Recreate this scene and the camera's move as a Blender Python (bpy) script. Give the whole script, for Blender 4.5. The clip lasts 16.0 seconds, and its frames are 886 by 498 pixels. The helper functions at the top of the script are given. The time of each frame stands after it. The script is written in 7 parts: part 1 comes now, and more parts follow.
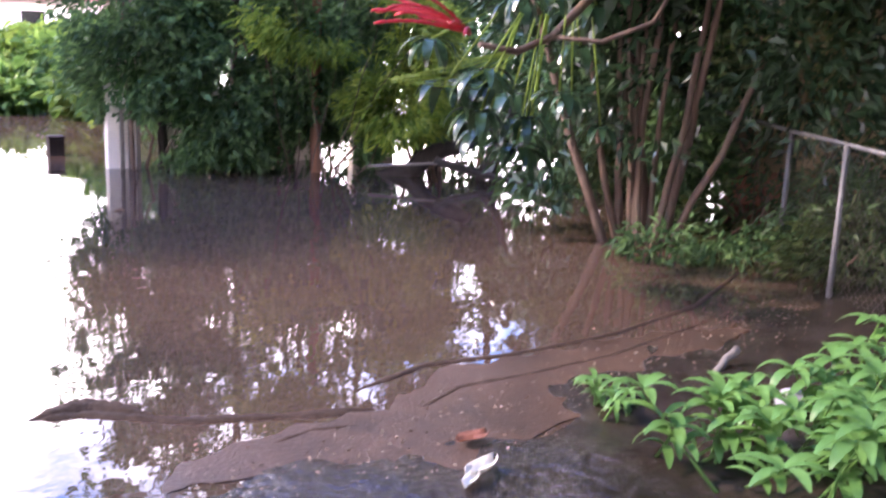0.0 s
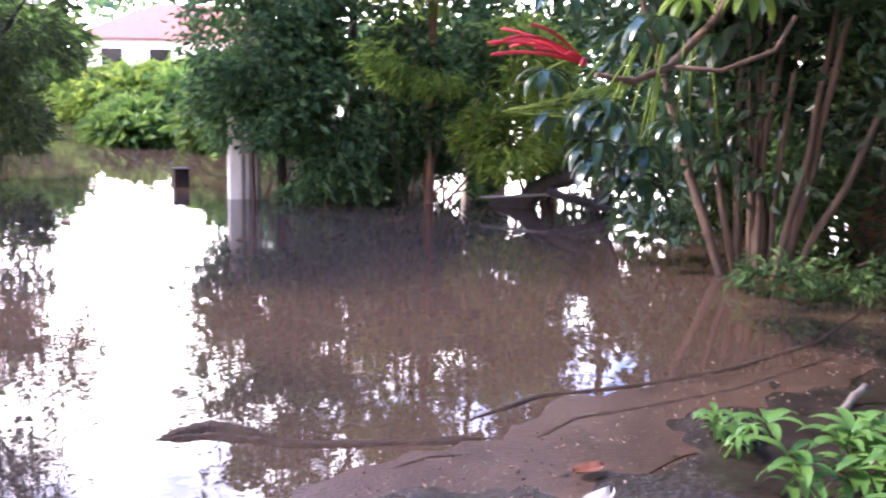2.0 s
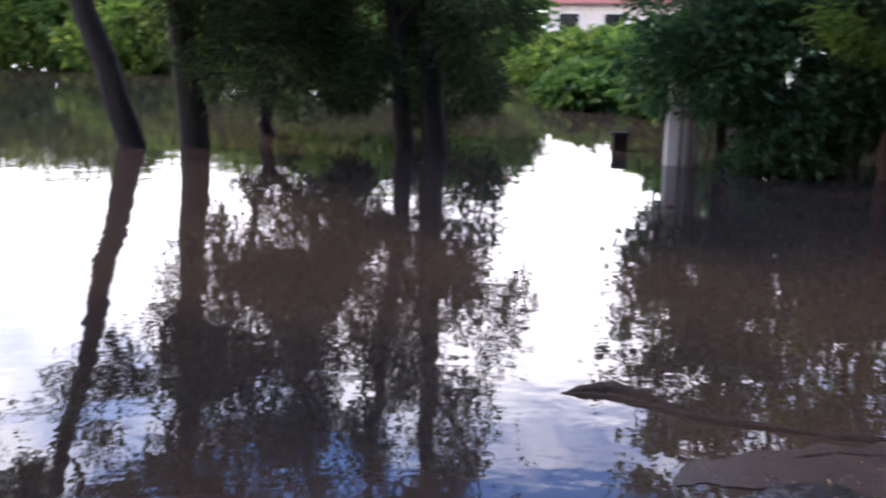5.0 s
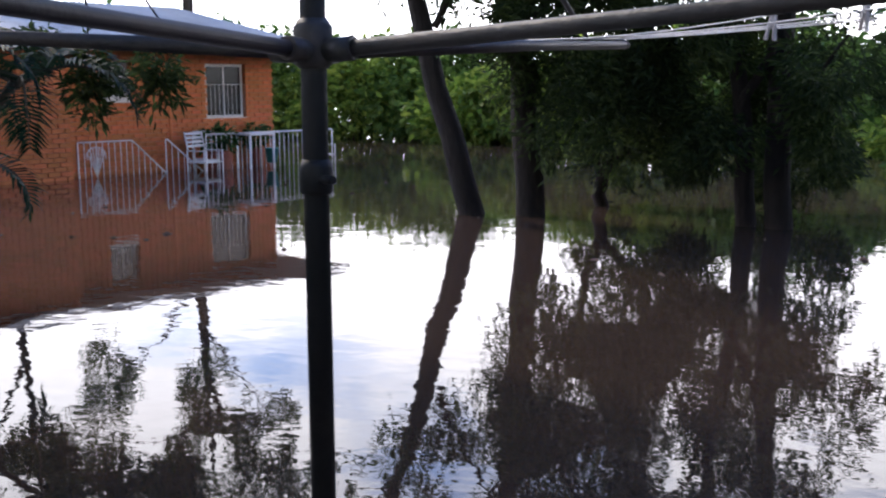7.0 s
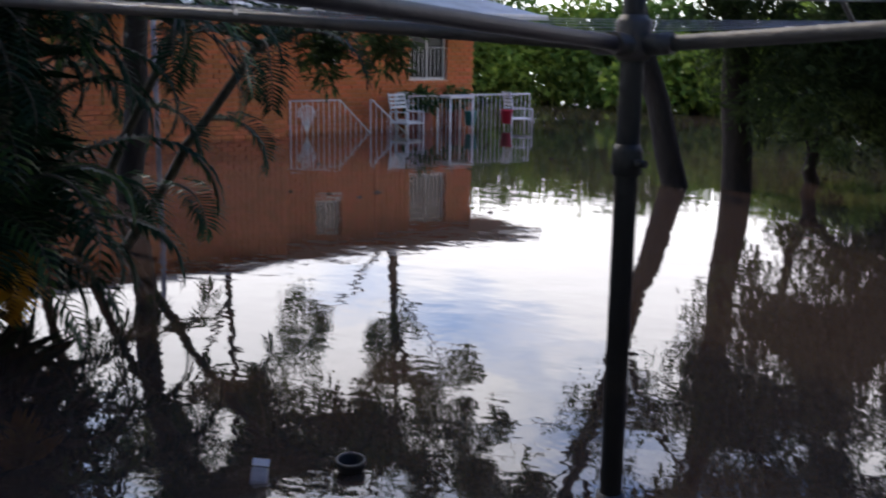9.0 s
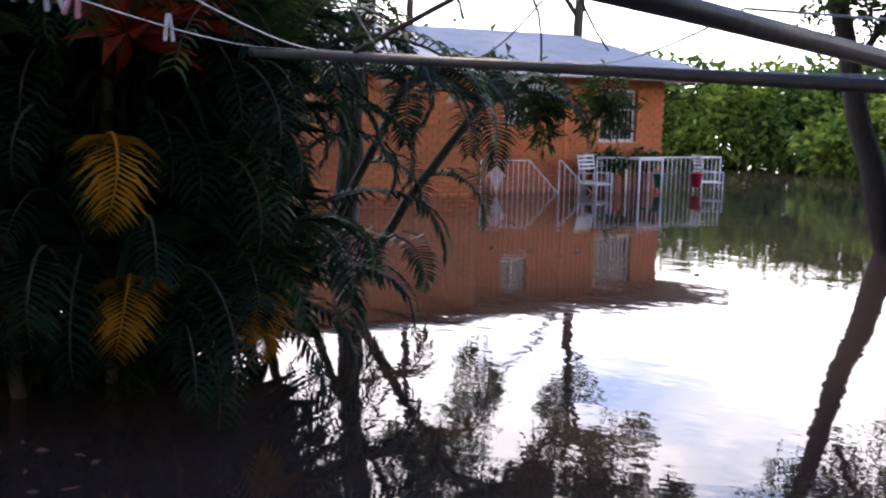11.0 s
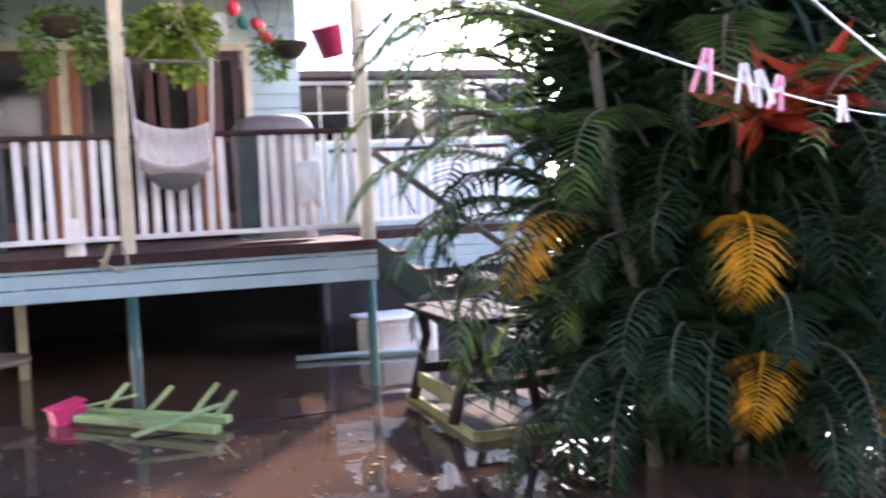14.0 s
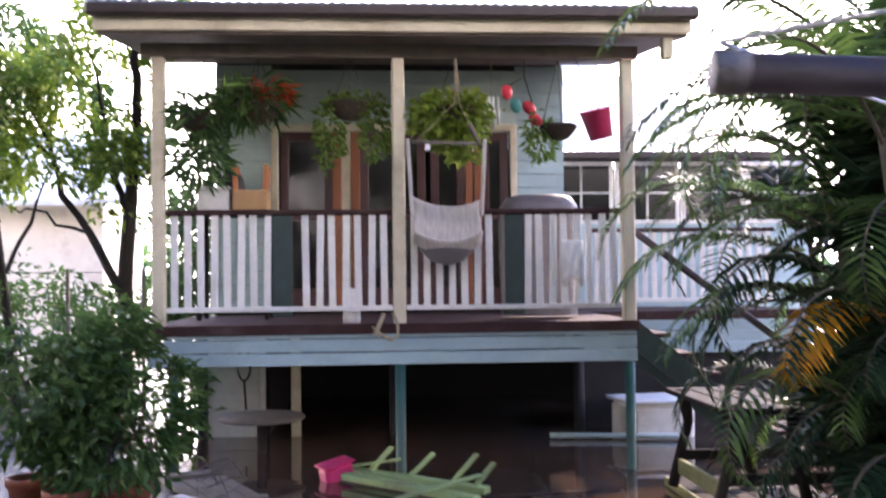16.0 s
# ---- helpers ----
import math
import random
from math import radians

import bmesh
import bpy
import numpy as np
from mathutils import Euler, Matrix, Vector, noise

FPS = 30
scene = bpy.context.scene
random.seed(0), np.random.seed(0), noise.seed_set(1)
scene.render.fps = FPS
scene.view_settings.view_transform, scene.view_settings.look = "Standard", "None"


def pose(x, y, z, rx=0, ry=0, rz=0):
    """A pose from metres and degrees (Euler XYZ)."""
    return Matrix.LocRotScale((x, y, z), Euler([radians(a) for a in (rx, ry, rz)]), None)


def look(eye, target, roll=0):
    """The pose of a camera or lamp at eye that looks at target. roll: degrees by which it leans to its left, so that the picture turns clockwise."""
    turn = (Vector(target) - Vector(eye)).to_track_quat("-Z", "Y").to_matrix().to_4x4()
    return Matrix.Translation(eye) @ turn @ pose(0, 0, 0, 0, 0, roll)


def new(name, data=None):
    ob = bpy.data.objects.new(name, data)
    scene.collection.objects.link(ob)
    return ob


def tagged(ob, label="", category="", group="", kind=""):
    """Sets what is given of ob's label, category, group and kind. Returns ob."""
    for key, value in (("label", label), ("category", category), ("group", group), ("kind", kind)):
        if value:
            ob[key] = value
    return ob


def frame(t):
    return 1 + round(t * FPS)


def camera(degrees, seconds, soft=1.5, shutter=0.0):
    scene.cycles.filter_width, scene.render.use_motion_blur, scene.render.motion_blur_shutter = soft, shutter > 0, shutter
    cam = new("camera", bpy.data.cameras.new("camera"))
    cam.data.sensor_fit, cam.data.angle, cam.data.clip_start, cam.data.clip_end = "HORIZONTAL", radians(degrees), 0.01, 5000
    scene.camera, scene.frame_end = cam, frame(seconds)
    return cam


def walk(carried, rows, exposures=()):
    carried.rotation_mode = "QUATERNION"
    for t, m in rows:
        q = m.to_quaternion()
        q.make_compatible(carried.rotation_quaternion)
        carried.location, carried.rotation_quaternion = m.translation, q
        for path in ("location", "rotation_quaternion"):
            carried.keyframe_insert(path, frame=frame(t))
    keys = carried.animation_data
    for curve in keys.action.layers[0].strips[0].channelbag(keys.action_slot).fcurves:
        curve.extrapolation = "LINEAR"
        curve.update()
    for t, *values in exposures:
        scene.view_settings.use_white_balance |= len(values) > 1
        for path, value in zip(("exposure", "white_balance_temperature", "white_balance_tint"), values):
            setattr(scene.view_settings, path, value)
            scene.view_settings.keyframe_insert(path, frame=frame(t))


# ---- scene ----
cam = camera(47.41, 16.0, soft=2.1, shutter=0.5)
PATH = [
    (0.0, pose(0.036, 0.105, 1.698, 77.58, -2.17, -31.88)),
    (0.5, pose(0.034, 0.095, 1.694, 80.12, -2.78, -33.35)),
    (1.0, pose(0.039, 0.102, 1.685, 79.73, -1.68, -32.36)),
    (1.5, pose(0.020, 0.103, 1.689, 79.49, -1.59, -29.45)),
    (2.0, pose(0.005, 0.108, 1.686, 79.21, -1.41, -25.68)),
    (2.5, pose(0.057, 0.133, 1.703, 78.92, -0.97, -22.74)),
    (3.0, pose(0.009, 0.171, 1.727, 77.49, -0.90, -19.73)),
    (3.5, pose(0.005, 0.159, 1.686, 76.66, -1.12, -16.64)),
    (4.0, pose(0.015, 0.185, 1.712, 76.60, -0.05, -12.62)),
    (4.5, pose(0.067, 0.096, 1.698, 76.13, -0.61, -8.18)),
    (5.0, pose(0.105, 0.072, 1.696, 76.80, -0.64, -0.73)),
    (5.2, pose(0.136, 0.080, 1.695, 76.28, -1.39, 1.85)),
    (7.3, pose(-0.034, 0.234, 1.668, 81.12, 0.40, 18.13)),
    (7.5, pose(-0.049, 0.213, 1.678, 81.01, 0.27, 17.35)),
    (8.0, pose(-0.084, 0.129, 1.685, 77.11, 0.36, 21.48)),
    (8.5, pose(-0.119, 0.055, 1.701, 77.20, -0.24, 24.88)),
    (9.0, pose(-0.166, -0.042, 1.723, 78.66, -0.81, 28.19)),
    (9.2, pose(-0.199, -0.073, 1.726, 79.25, -1.38, 29.64)),
    (11.4, pose(-0.488, -0.334, 1.678, 82.30, -1.03, 39.04)),
    (12.0, pose(-0.419, -0.359, 1.681, 82.34, -0.81, 42.36)),
    (12.5, pose(-0.509, -0.504, 1.693, 82.96, 0.31, 48.94)),
    (13.0, pose(-0.588, -0.503, 1.698, 84.21, 1.52, 58.01)),
    (13.5, pose(-0.569, -0.546, 1.701, 85.74, 2.52, 63.88)),
    (13.6, pose(-0.547, -0.537, 1.701, 85.83, 2.58, 65.09)),
    (14.0, pose(-0.519, -0.508, 1.702, 86.73, 2.73, 70.38)),
    (14.5, pose(-0.462, -0.555, 1.708, 87.74, 1.10, 77.01)),
    (15.0, pose(-0.414, -0.567, 1.718, 89.76, 0.29, 80.94)),
    (15.5, pose(-0.418, -0.575, 1.712, 88.94, 0.56, 83.10)),
    (16.0, pose(-0.449, -0.678, 1.714, 91.54, 0.59, 84.25)),
]
EXPOSURES = [(0.0, 2.0, 7200, 33), (2.0, 2.0, 7100, 32), (3.5, 1.05, 6800, 26), (5.0, 0.3, 6700, 18), (7.3, -0.3, 6800, 14), (9.0, -0.6, 6900, 13), (11.5, 0.3, 7300, 22), (12.2, 0.75, 7700, 28), (12.6, 1.25, 7900, 32), (13.0, 2.1, 7700, 29), (13.5, 2.65, 7600, 27), (14.5, 2.45, 7600, 27), (16.0, 1.9, 7700, 27)]
walk(cam, PATH, EXPOSURES)

# ---------------------------------------------------------------- world and sun
SUN_BEARING, SUN_HEIGHT = 56.0, 38.0           # degrees left of +y, degrees up
world = bpy.data.worlds.new("sky")
scene.world = world
world.use_nodes = True
wn, wl = world.node_tree.nodes, world.node_tree.links
wn.clear()
w_out = wn.new("ShaderNodeOutputWorld")
w_bg = wn.new("ShaderNodeBackground")
w_sky = wn.new("ShaderNodeTexSky")
w_sky.sky_type = "NISHITA"
w_sky.sun_disc = False
w_sky.sun_elevation = radians(SUN_HEIGHT)
w_sky.sun_rotation = radians(-SUN_BEARING)
w_tex = wn.new("ShaderNodeTexCoord")
w_map = wn.new("ShaderNodeMapping")
w_map.inputs["Scale"].default_value = (1.0, 1.0, 2.2)
w_noise = wn.new("ShaderNodeTexNoise")
w_noise.inputs["Scale"].default_value = 2.6
w_noise.inputs["Detail"].default_value = 7.0
w_noise.inputs["Roughness"].default_value = 0.55
w_ramp = wn.new("ShaderNodeValToRGB")
w_ramp.color_ramp.elements[0].position = 0.40
w_ramp.color_ramp.elements[1].position = 0.54
w_mix = wn.new("ShaderNodeMixRGB")
w_mix.inputs["Color2"].default_value = (29.0, 30.0, 33.0, 1.0)   # sunlit cloud
wl.new(w_tex.outputs["Generated"], w_map.inputs["Vector"])
wl.new(w_map.outputs["Vector"], w_noise.inputs["Vector"])
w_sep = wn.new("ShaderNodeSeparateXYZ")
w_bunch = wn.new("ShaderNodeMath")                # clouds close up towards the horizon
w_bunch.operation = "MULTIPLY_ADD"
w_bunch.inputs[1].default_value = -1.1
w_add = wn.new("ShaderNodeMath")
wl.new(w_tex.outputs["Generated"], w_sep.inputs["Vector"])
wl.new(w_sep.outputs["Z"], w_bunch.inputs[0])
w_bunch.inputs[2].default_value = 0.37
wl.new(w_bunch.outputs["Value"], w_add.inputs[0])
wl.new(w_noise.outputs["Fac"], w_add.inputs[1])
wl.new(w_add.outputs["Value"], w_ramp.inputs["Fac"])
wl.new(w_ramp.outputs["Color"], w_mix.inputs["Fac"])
w_gain = wn.new("ShaderNodeVectorMath")
w_gain.operation = "MULTIPLY"
w_gain.inputs[1].default_value = (1.15, 1.8, 2.9)          # lifts the clear sky, blue most, for a stronger mirror image in the water
wl.new(w_sky.outputs["Color"], w_gain.inputs[0])
wl.new(w_gain.outputs["Vector"], w_mix.inputs["Color1"])
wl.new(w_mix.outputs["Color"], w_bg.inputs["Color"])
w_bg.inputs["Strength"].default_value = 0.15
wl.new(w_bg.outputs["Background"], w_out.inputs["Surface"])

sun_data = bpy.data.lights.new("sun", "SUN")
sun_data.energy = 2.5
sun_data.angle = radians(4.0)
sun_data.color = (1.0, 0.94, 0.84)
sun = new("sun", sun_data)
_b, _h = radians(-SUN_BEARING), radians(SUN_HEIGHT)
sun.matrix_world = look((30 * math.sin(_b) * math.cos(_h), 30 * math.cos(_b) * math.cos(_h), 30 * math.sin(_h)), (0, 0, 0))

# ---------------------------------------------------------------- materials
def material(name, c1, c2=None, rough=0.6, metal=0.0, scale=6.0, bump=0.0, bscale=40.0, island=0.0, obrand=0.0,
             stain=None, stretch=(1, 1, 1), coat=0.0, spec=0.5, sheen=0.0):
    """Two-tone noise colour, stains at a larger scale, fine relief; island and obrand vary the tone piece by piece."""
    m = bpy.data.materials.new(name)
    m.use_nodes = True
    n, l = m.node_tree.nodes, m.node_tree.links
    p = n["Principled BSDF"]
    p.inputs["Roughness"].default_value = rough
    p.inputs["Metallic"].default_value = metal
    p.inputs["Specular IOR Level"].default_value = spec
    p.inputs["Coat Weight"].default_value = coat
    co = n.new("ShaderNodeTexCoord")
    mp = n.new("ShaderNodeMapping")
    mp.inputs["Scale"].default_value = stretch
    l.new(co.outputs["Object"], mp.inputs["Vector"])
    nz = n.new("ShaderNodeTexNoise")
    nz.inputs["Scale"].default_value = scale
    nz.inputs["Detail"].default_value = 6.0
    nz.inputs["Roughness"].default_value = 0.65
    l.new(mp.outputs["Vector"], nz.inputs["Vector"])
    mix = n.new("ShaderNodeMixRGB")
    c2 = c2 or tuple(v * 0.7 for v in c1)
    mix.inputs["Color1"].default_value = (*c1, 1)
    mix.inputs["Color2"].default_value = (*c2, 1)
    rp = n.new("ShaderNodeValToRGB")
    rp.color_ramp.elements[0].position, rp.color_ramp.elements[1].position = 0.35, 0.68
    l.new(nz.outputs["Fac"], rp.inputs["Fac"])
    l.new(rp.outputs["Color"], mix.inputs["Fac"])
    last = mix.outputs["Color"]
    if stain:
        ns = n.new("ShaderNodeTexNoise")
        ns.inputs["Scale"].default_value = 1.3
        ns.inputs["Detail"].default_value = 8.0
        ns.inputs["Roughness"].default_value = 0.7
        l.new(co.outputs["Object"], ns.inputs["Vector"])
        rs = n.new("ShaderNodeValToRGB")
        rs.color_ramp.elements[0].position, rs.color_ramp.elements[1].position = 0.5, 0.72
        l.new(ns.outputs["Fac"], rs.inputs["Fac"])
        ms = n.new("ShaderNodeMixRGB")
        ms.inputs["Color2"].default_value = (*stain, 1)
        l.new(rs.outputs["Color"], ms.inputs["Fac"])
        l.new(last, ms.inputs["Color1"])
        last = ms.outputs["Color"]
    for kind, amount in (("island", island), ("object", obrand)):
        if amount:
            if kind == "island":
                src = n.new("ShaderNodeNewGeometry").outputs["Random Per Island"]
            else:
                src = n.new("ShaderNodeObjectInfo").outputs["Random"]
            hs = n.new("ShaderNodeHueSaturation")
            mr = n.new("ShaderNodeMapRange")
            mr.inputs["To Min"].default_value, mr.inputs["To Max"].default_value = 1 - amount, 1 + amount
            l.new(src, mr.inputs["Value"])
            l.new(mr.outputs["Result"], hs.inputs["Value"])
            mh = n.new("ShaderNodeMapRange")
            mh.inputs["To Min"].default_value, mh.inputs["To Max"].default_value = 0.5 + amount * 0.05, 0.5 - amount * 0.05
            l.new(src, mh.inputs["Value"])
            l.new(mh.outputs["Result"], hs.inputs["Hue"])
            l.new(last, hs.inputs["Color"])
            last = hs.outputs["Color"]
    l.new(last, p.inputs["Base Color"])
    if bump:
        nb = n.new("ShaderNodeTexNoise")
        nb.inputs["Scale"].default_value = bscale
        nb.inputs["Detail"].default_value = 5.0
        l.new(mp.outputs["Vector"], nb.inputs["Vector"])
        bp = n.new("ShaderNodeBump")
        bp.inputs["Strength"].default_value = bump
        bp.inputs["Distance"].default_value = 0.02
        l.new(nb.outputs["Fac"], bp.inputs["Height"])
        l.new(bp.outputs["Normal"], p.inputs["Normal"])
    return m


def leaf_material(name, dark, light, rough=0.42, glow=0.35, spec=0.2):
    """Leaves: a ramp of greens by the leaf, glossy top and light let through."""
    m = bpy.data.materials.new(name)
    m.use_nodes = True
    n, l = m.node_tree.nodes, m.node_tree.links
    p = n["Principled BSDF"]
    p.inputs["Roughness"].default_value = rough
    p.inputs["Specular IOR Level"].default_value = spec
    g = n.new("ShaderNodeNewGeometry")
    r = n.new("ShaderNodeValToRGB")
    r.color_ramp.elements[0].color = (*dark, 1)
    r.color_ramp.elements[1].color = (*light, 1)
    e = r.color_ramp.elements.new(0.6)
    e.color = (*[0.6 * a + 0.4 * b for a, b in zip(dark, light)], 1)
    l.new(g.outputs["Random Per Island"], r.inputs["Fac"])
    co = n.new("ShaderNodeTexCoord")
    nz = n.new("ShaderNodeTexNoise")
    nz.inputs["Scale"].default_value = 1.2
    nz.inputs["Detail"].default_value = 4.0
    l.new(co.outputs["Object"], nz.inputs["Vector"])
    hs = n.new("ShaderNodeHueSaturation")
    mr = n.new("ShaderNodeMapRange")
    mr.inputs["From Min"].default_value, mr.inputs["From Max"].default_value = 0.3, 0.7
    mr.inputs["To Min"].default_value, mr.inputs["To Max"].default_value = 0.7, 1.3
    l.new(nz.outputs["Fac"], mr.inputs["Value"])
    l.new(mr.outputs["Result"], hs.inputs["Value"])
    l.new(r.outputs["Color"], hs.inputs["Color"])
    l.new(hs.outputs["Color"], p.inputs["Base Color"])
    t = n.new("ShaderNodeBsdfTranslucent")
    l.new(hs.outputs["Color"], t.inputs["Color"])
    mx = n.new("ShaderNodeMixShader")
    mx.inputs["Fac"].default_value = glow
    l.new(p.outputs["BSDF"], mx.inputs[1])
    l.new(t.outputs["BSDF"], mx.inputs[2])
    l.new(mx.outputs["Shader"], n["Material Output"].inputs["Surface"])
    return m


def water_material():
    """Opaque muddy flood water: brown silt under a smooth, gently rippled surface."""
    m = bpy.data.materials.new("muddy_water")
    m.use_nodes = True
    n, l = m.node_tree.nodes, m.node_tree.links
    p = n["Principled BSDF"]
    # set above water's 1.33, to strengthen the reflections
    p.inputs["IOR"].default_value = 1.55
    p.inputs["Roughness"].default_value = 0.012
    co = n.new("ShaderNodeTexCoord")
    nz = n.new("ShaderNodeTexNoise")
    nz.inputs["Scale"].default_value = 0.35
    nz.inputs["Detail"].default_value = 5.0
    l.new(co.outputs["Object"], nz.inputs["Vector"])
    mix = n.new("ShaderNodeMixRGB")
    mix.inputs["Color1"].default_value = (0.056, 0.035, 0.026, 1)
    mix.inputs["Color2"].default_value = (0.078, 0.050, 0.037, 1)
    l.new(nz.outputs["Fac"], mix.inputs["Fac"])
    l.new(mix.outputs["Color"], p.inputs["Base Color"])
    last = None
    for scale, dist, stretch in ((0.9, 0.006, (1, 1, 1)), (3.4, 0.0013, (1.0, 1.4, 1)), (9.0, 0.0005, (1, 1, 1))):
        mp = n.new("ShaderNodeMapping")
        mp.inputs["Scale"].default_value = stretch
        l.new(co.outputs["Object"], mp.inputs["Vector"])
        a = n.new("ShaderNodeTexNoise")
        a.inputs["Scale"].default_value = scale
        a.inputs["Detail"].default_value = 2.0
        l.new(mp.outputs["Vector"], a.inputs["Vector"])
        b = n.new("ShaderNodeBump")
        b.inputs["Strength"].default_value = 1.0
        b.inputs["Distance"].default_value = dist
        l.new(a.outputs["Fac"], b.inputs["Height"])
        if last:
            l.new(last, b.inputs["Normal"])
        last = b.outputs["Normal"]
    l.new(last, p.inputs["Normal"])
    return m


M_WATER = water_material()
M_MUD = material("wet_mud", (0.016, 0.012, 0.010), (0.04, 0.03, 0.024), rough=0.22, scale=5, bump=1.0, bscale=18, stain=(0.02, 0.016, 0.012), spec=0.45)
M_SCUM = material("silt_scum", (0.090, 0.054, 0.037), (0.060, 0.037, 0.026), rough=0.3, spec=0.22, scale=14, bump=0.3, bscale=60, stain=(0.030, 0.021, 0.016))
M_DARKSCUM = material("dark_debris", (0.035, 0.022, 0.015), (0.07, 0.045, 0.03), rough=0.8, scale=30, bump=0.8, bscale=120, spec=0.15)
M_FLAKE = material("leaf_flakes", (0.17, 0.13, 0.09), (0.09, 0.06, 0.035), rough=0.6, island=0.6)
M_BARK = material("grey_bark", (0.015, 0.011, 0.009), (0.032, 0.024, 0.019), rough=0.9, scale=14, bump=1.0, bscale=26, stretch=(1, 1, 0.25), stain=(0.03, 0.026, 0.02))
M_STEM = material("brown_stem", (0.12, 0.07, 0.045), (0.06, 0.038, 0.027), rough=0.8, scale=18, bump=0.7, bscale=40, stretch=(1, 1, 0.3), stain=(0.07, 0.055, 0.035))
M_REDTRUNK = material("red_brown_trunk", (0.22, 0.095, 0.05), (0.13, 0.06, 0.035), rough=0.8, scale=12, bump=0.6, bscale=40, stretch=(1, 1, 0.3))
M_PALMSTEM = material("palm_stem", (0.05, 0.045, 0.03), (0.10, 0.085, 0.055), rough=0.7, scale=8, bump=0.5, bscale=20, stretch=(1, 1, 3))
M_LEAF_HEDGE = leaf_material("hedge_leaf", (0.038, 0.09, 0.04), (0.125, 0.23, 0.08), glow=0.45)
M_LEAF_DARK = leaf_material("fine_leaf", (0.026, 0.045, 0.015), (0.08, 0.115, 0.036), rough=0.55, glow=0.45)
# yellow-green leaf; on some bank shrubs and umbrella rings its brightness is painted sunlight
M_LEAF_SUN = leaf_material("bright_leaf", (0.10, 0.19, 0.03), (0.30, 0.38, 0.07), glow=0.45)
M_LEAF_MID = leaf_material("mid_leaf", (0.03, 0.08, 0.02), (0.10, 0.18, 0.05))
M_LEAF_BANK = leaf_material("bank_leaf", (0.06, 0.13, 0.025), (0.18, 0.27, 0.06), glow=0.4)
M_LEAF_WEED = leaf_material("weed_leaf", (0.085, 0.21, 0.055), (0.16, 0.33, 0.09), rough=0.35, spec=0.2)
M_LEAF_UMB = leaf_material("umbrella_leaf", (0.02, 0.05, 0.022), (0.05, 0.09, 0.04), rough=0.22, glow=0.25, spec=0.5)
M_LEAF_YEL = leaf_material("yellowing_leaf", (0.30, 0.24, 0.02), (0.42, 0.36, 0.05), glow=0.45)
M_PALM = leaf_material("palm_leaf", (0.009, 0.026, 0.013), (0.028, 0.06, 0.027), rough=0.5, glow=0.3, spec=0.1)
M_PALM_YEL = leaf_material("yellow_palm_leaf", (0.46, 0.19, 0.012), (0.58, 0.29, 0.025), rough=0.45, glow=0.35)
# lit copy of M_PALM: light on the fronds put into a paler green
M_PALM_LIT = leaf_material("lit_palm_leaf", (0.04, 0.09, 0.028), (0.105, 0.18, 0.05), rough=0.35, glow=0.4)
M_RED = material("red_flower", (0.55, 0.03, 0.035), (0.42, 0.02, 0.03), rough=0.6, scale=30, bump=0.4, bscale=200)
M_BRICK = material("orange_brick", (0.66, 0.20, 0.075), (0.54, 0.15, 0.055), rough=0.85, scale=9, bump=0.4, bscale=60, island=0.16, obrand=0.16)
M_MORTAR = material("mortar", (0.36, 0.22, 0.14), (0.28, 0.17, 0.11), rough=0.95, scale=20, bump=0.4)
M_BLUE = material("pale_blue_paint", (0.36, 0.50, 0.52), (0.30, 0.43, 0.46), rough=0.55, scale=5, bump=0.15, bscale=60, obrand=0.05, stain=(0.24, 0.33, 0.34), stretch=(1, .3, 1))
M_WALLGREEN = material("pale_green_paint", (0.42, 0.54, 0.50), (0.36, 0.47, 0.45), rough=0.55, scale=5, bump=0.15, bscale=60, obrand=0.04, stain=(0.30, 0.38, 0.36))
M_CREAM = material("cream_paint", (0.66, 0.60, 0.44), (0.58, 0.52, 0.38), rough=0.55, scale=7, bump=0.15, bscale=50, stain=(0.36, 0.30, 0.20))
M_WHITE = material("white_paint", (0.78, 0.77, 0.74), (0.68, 0.67, 0.64), rough=0.5, scale=9, bump=0.15, bscale=60, obrand=0.05, stain=(0.50, 0.47, 0.42))
M_TEAL = material("teal_paint", (0.02, 0.11, 0.10), (0.015, 0.08, 0.075), rough=0.5, scale=8, stain=(0.05, 0.07, 0.05))
M_DKGREEN = material("dark_green_paint", (0.02, 0.05, 0.045), (0.015, 0.035, 0.03), rough=0.6, scale=8)
M_MAROON = material("dark_red_brown_paint", (0.05, 0.022, 0.022), (0.035, 0.016, 0.016), rough=0.75, spec=0.2, scale=8, stain=(0.09, 0.06, 0.05))
M_SOFFIT = material("brown_lining", (0.18, 0.135, 0.11), (0.14, 0.105, 0.088), rough=0.7, scale=5, stretch=(0.2, 2, 1), stain=(0.09, 0.07, 0.06))
M_ROOFWHITE = material("pale_metal_roof", (0.72, 0.73, 0.72), (0.62, 0.63, 0.62), rough=0.4, metal=0.0, scale=3, stain=(0.5, 0.5, 0.48))
M_ROOFDARK = material("dark_gutter", (0.045, 0.03, 0.03), (0.03, 0.02, 0.02), rough=0.5, scale=6)
M_ROOFGREY = material("grey_metal_roof", (0.45, 0.44, 0.42), (0.38, 0.37, 0.36), rough=0.5, scale=2, stain=(0.28, 0.26, 0.24))
M_EAVE = material("pale_grey_eave", (0.80, 0.76, 0.70), (0.72, 0.68, 0.62), rough=0.6, scale=3, stain=(0.6, 0.56, 0.5))
# near black: shade put into voids and backings, also real black plastic and hose
M_SHADEBLACK = material("shade_and_black", (0.014, 0.013, 0.015), (0.009, 0.008, 0.01), rough=0.8, scale=4)
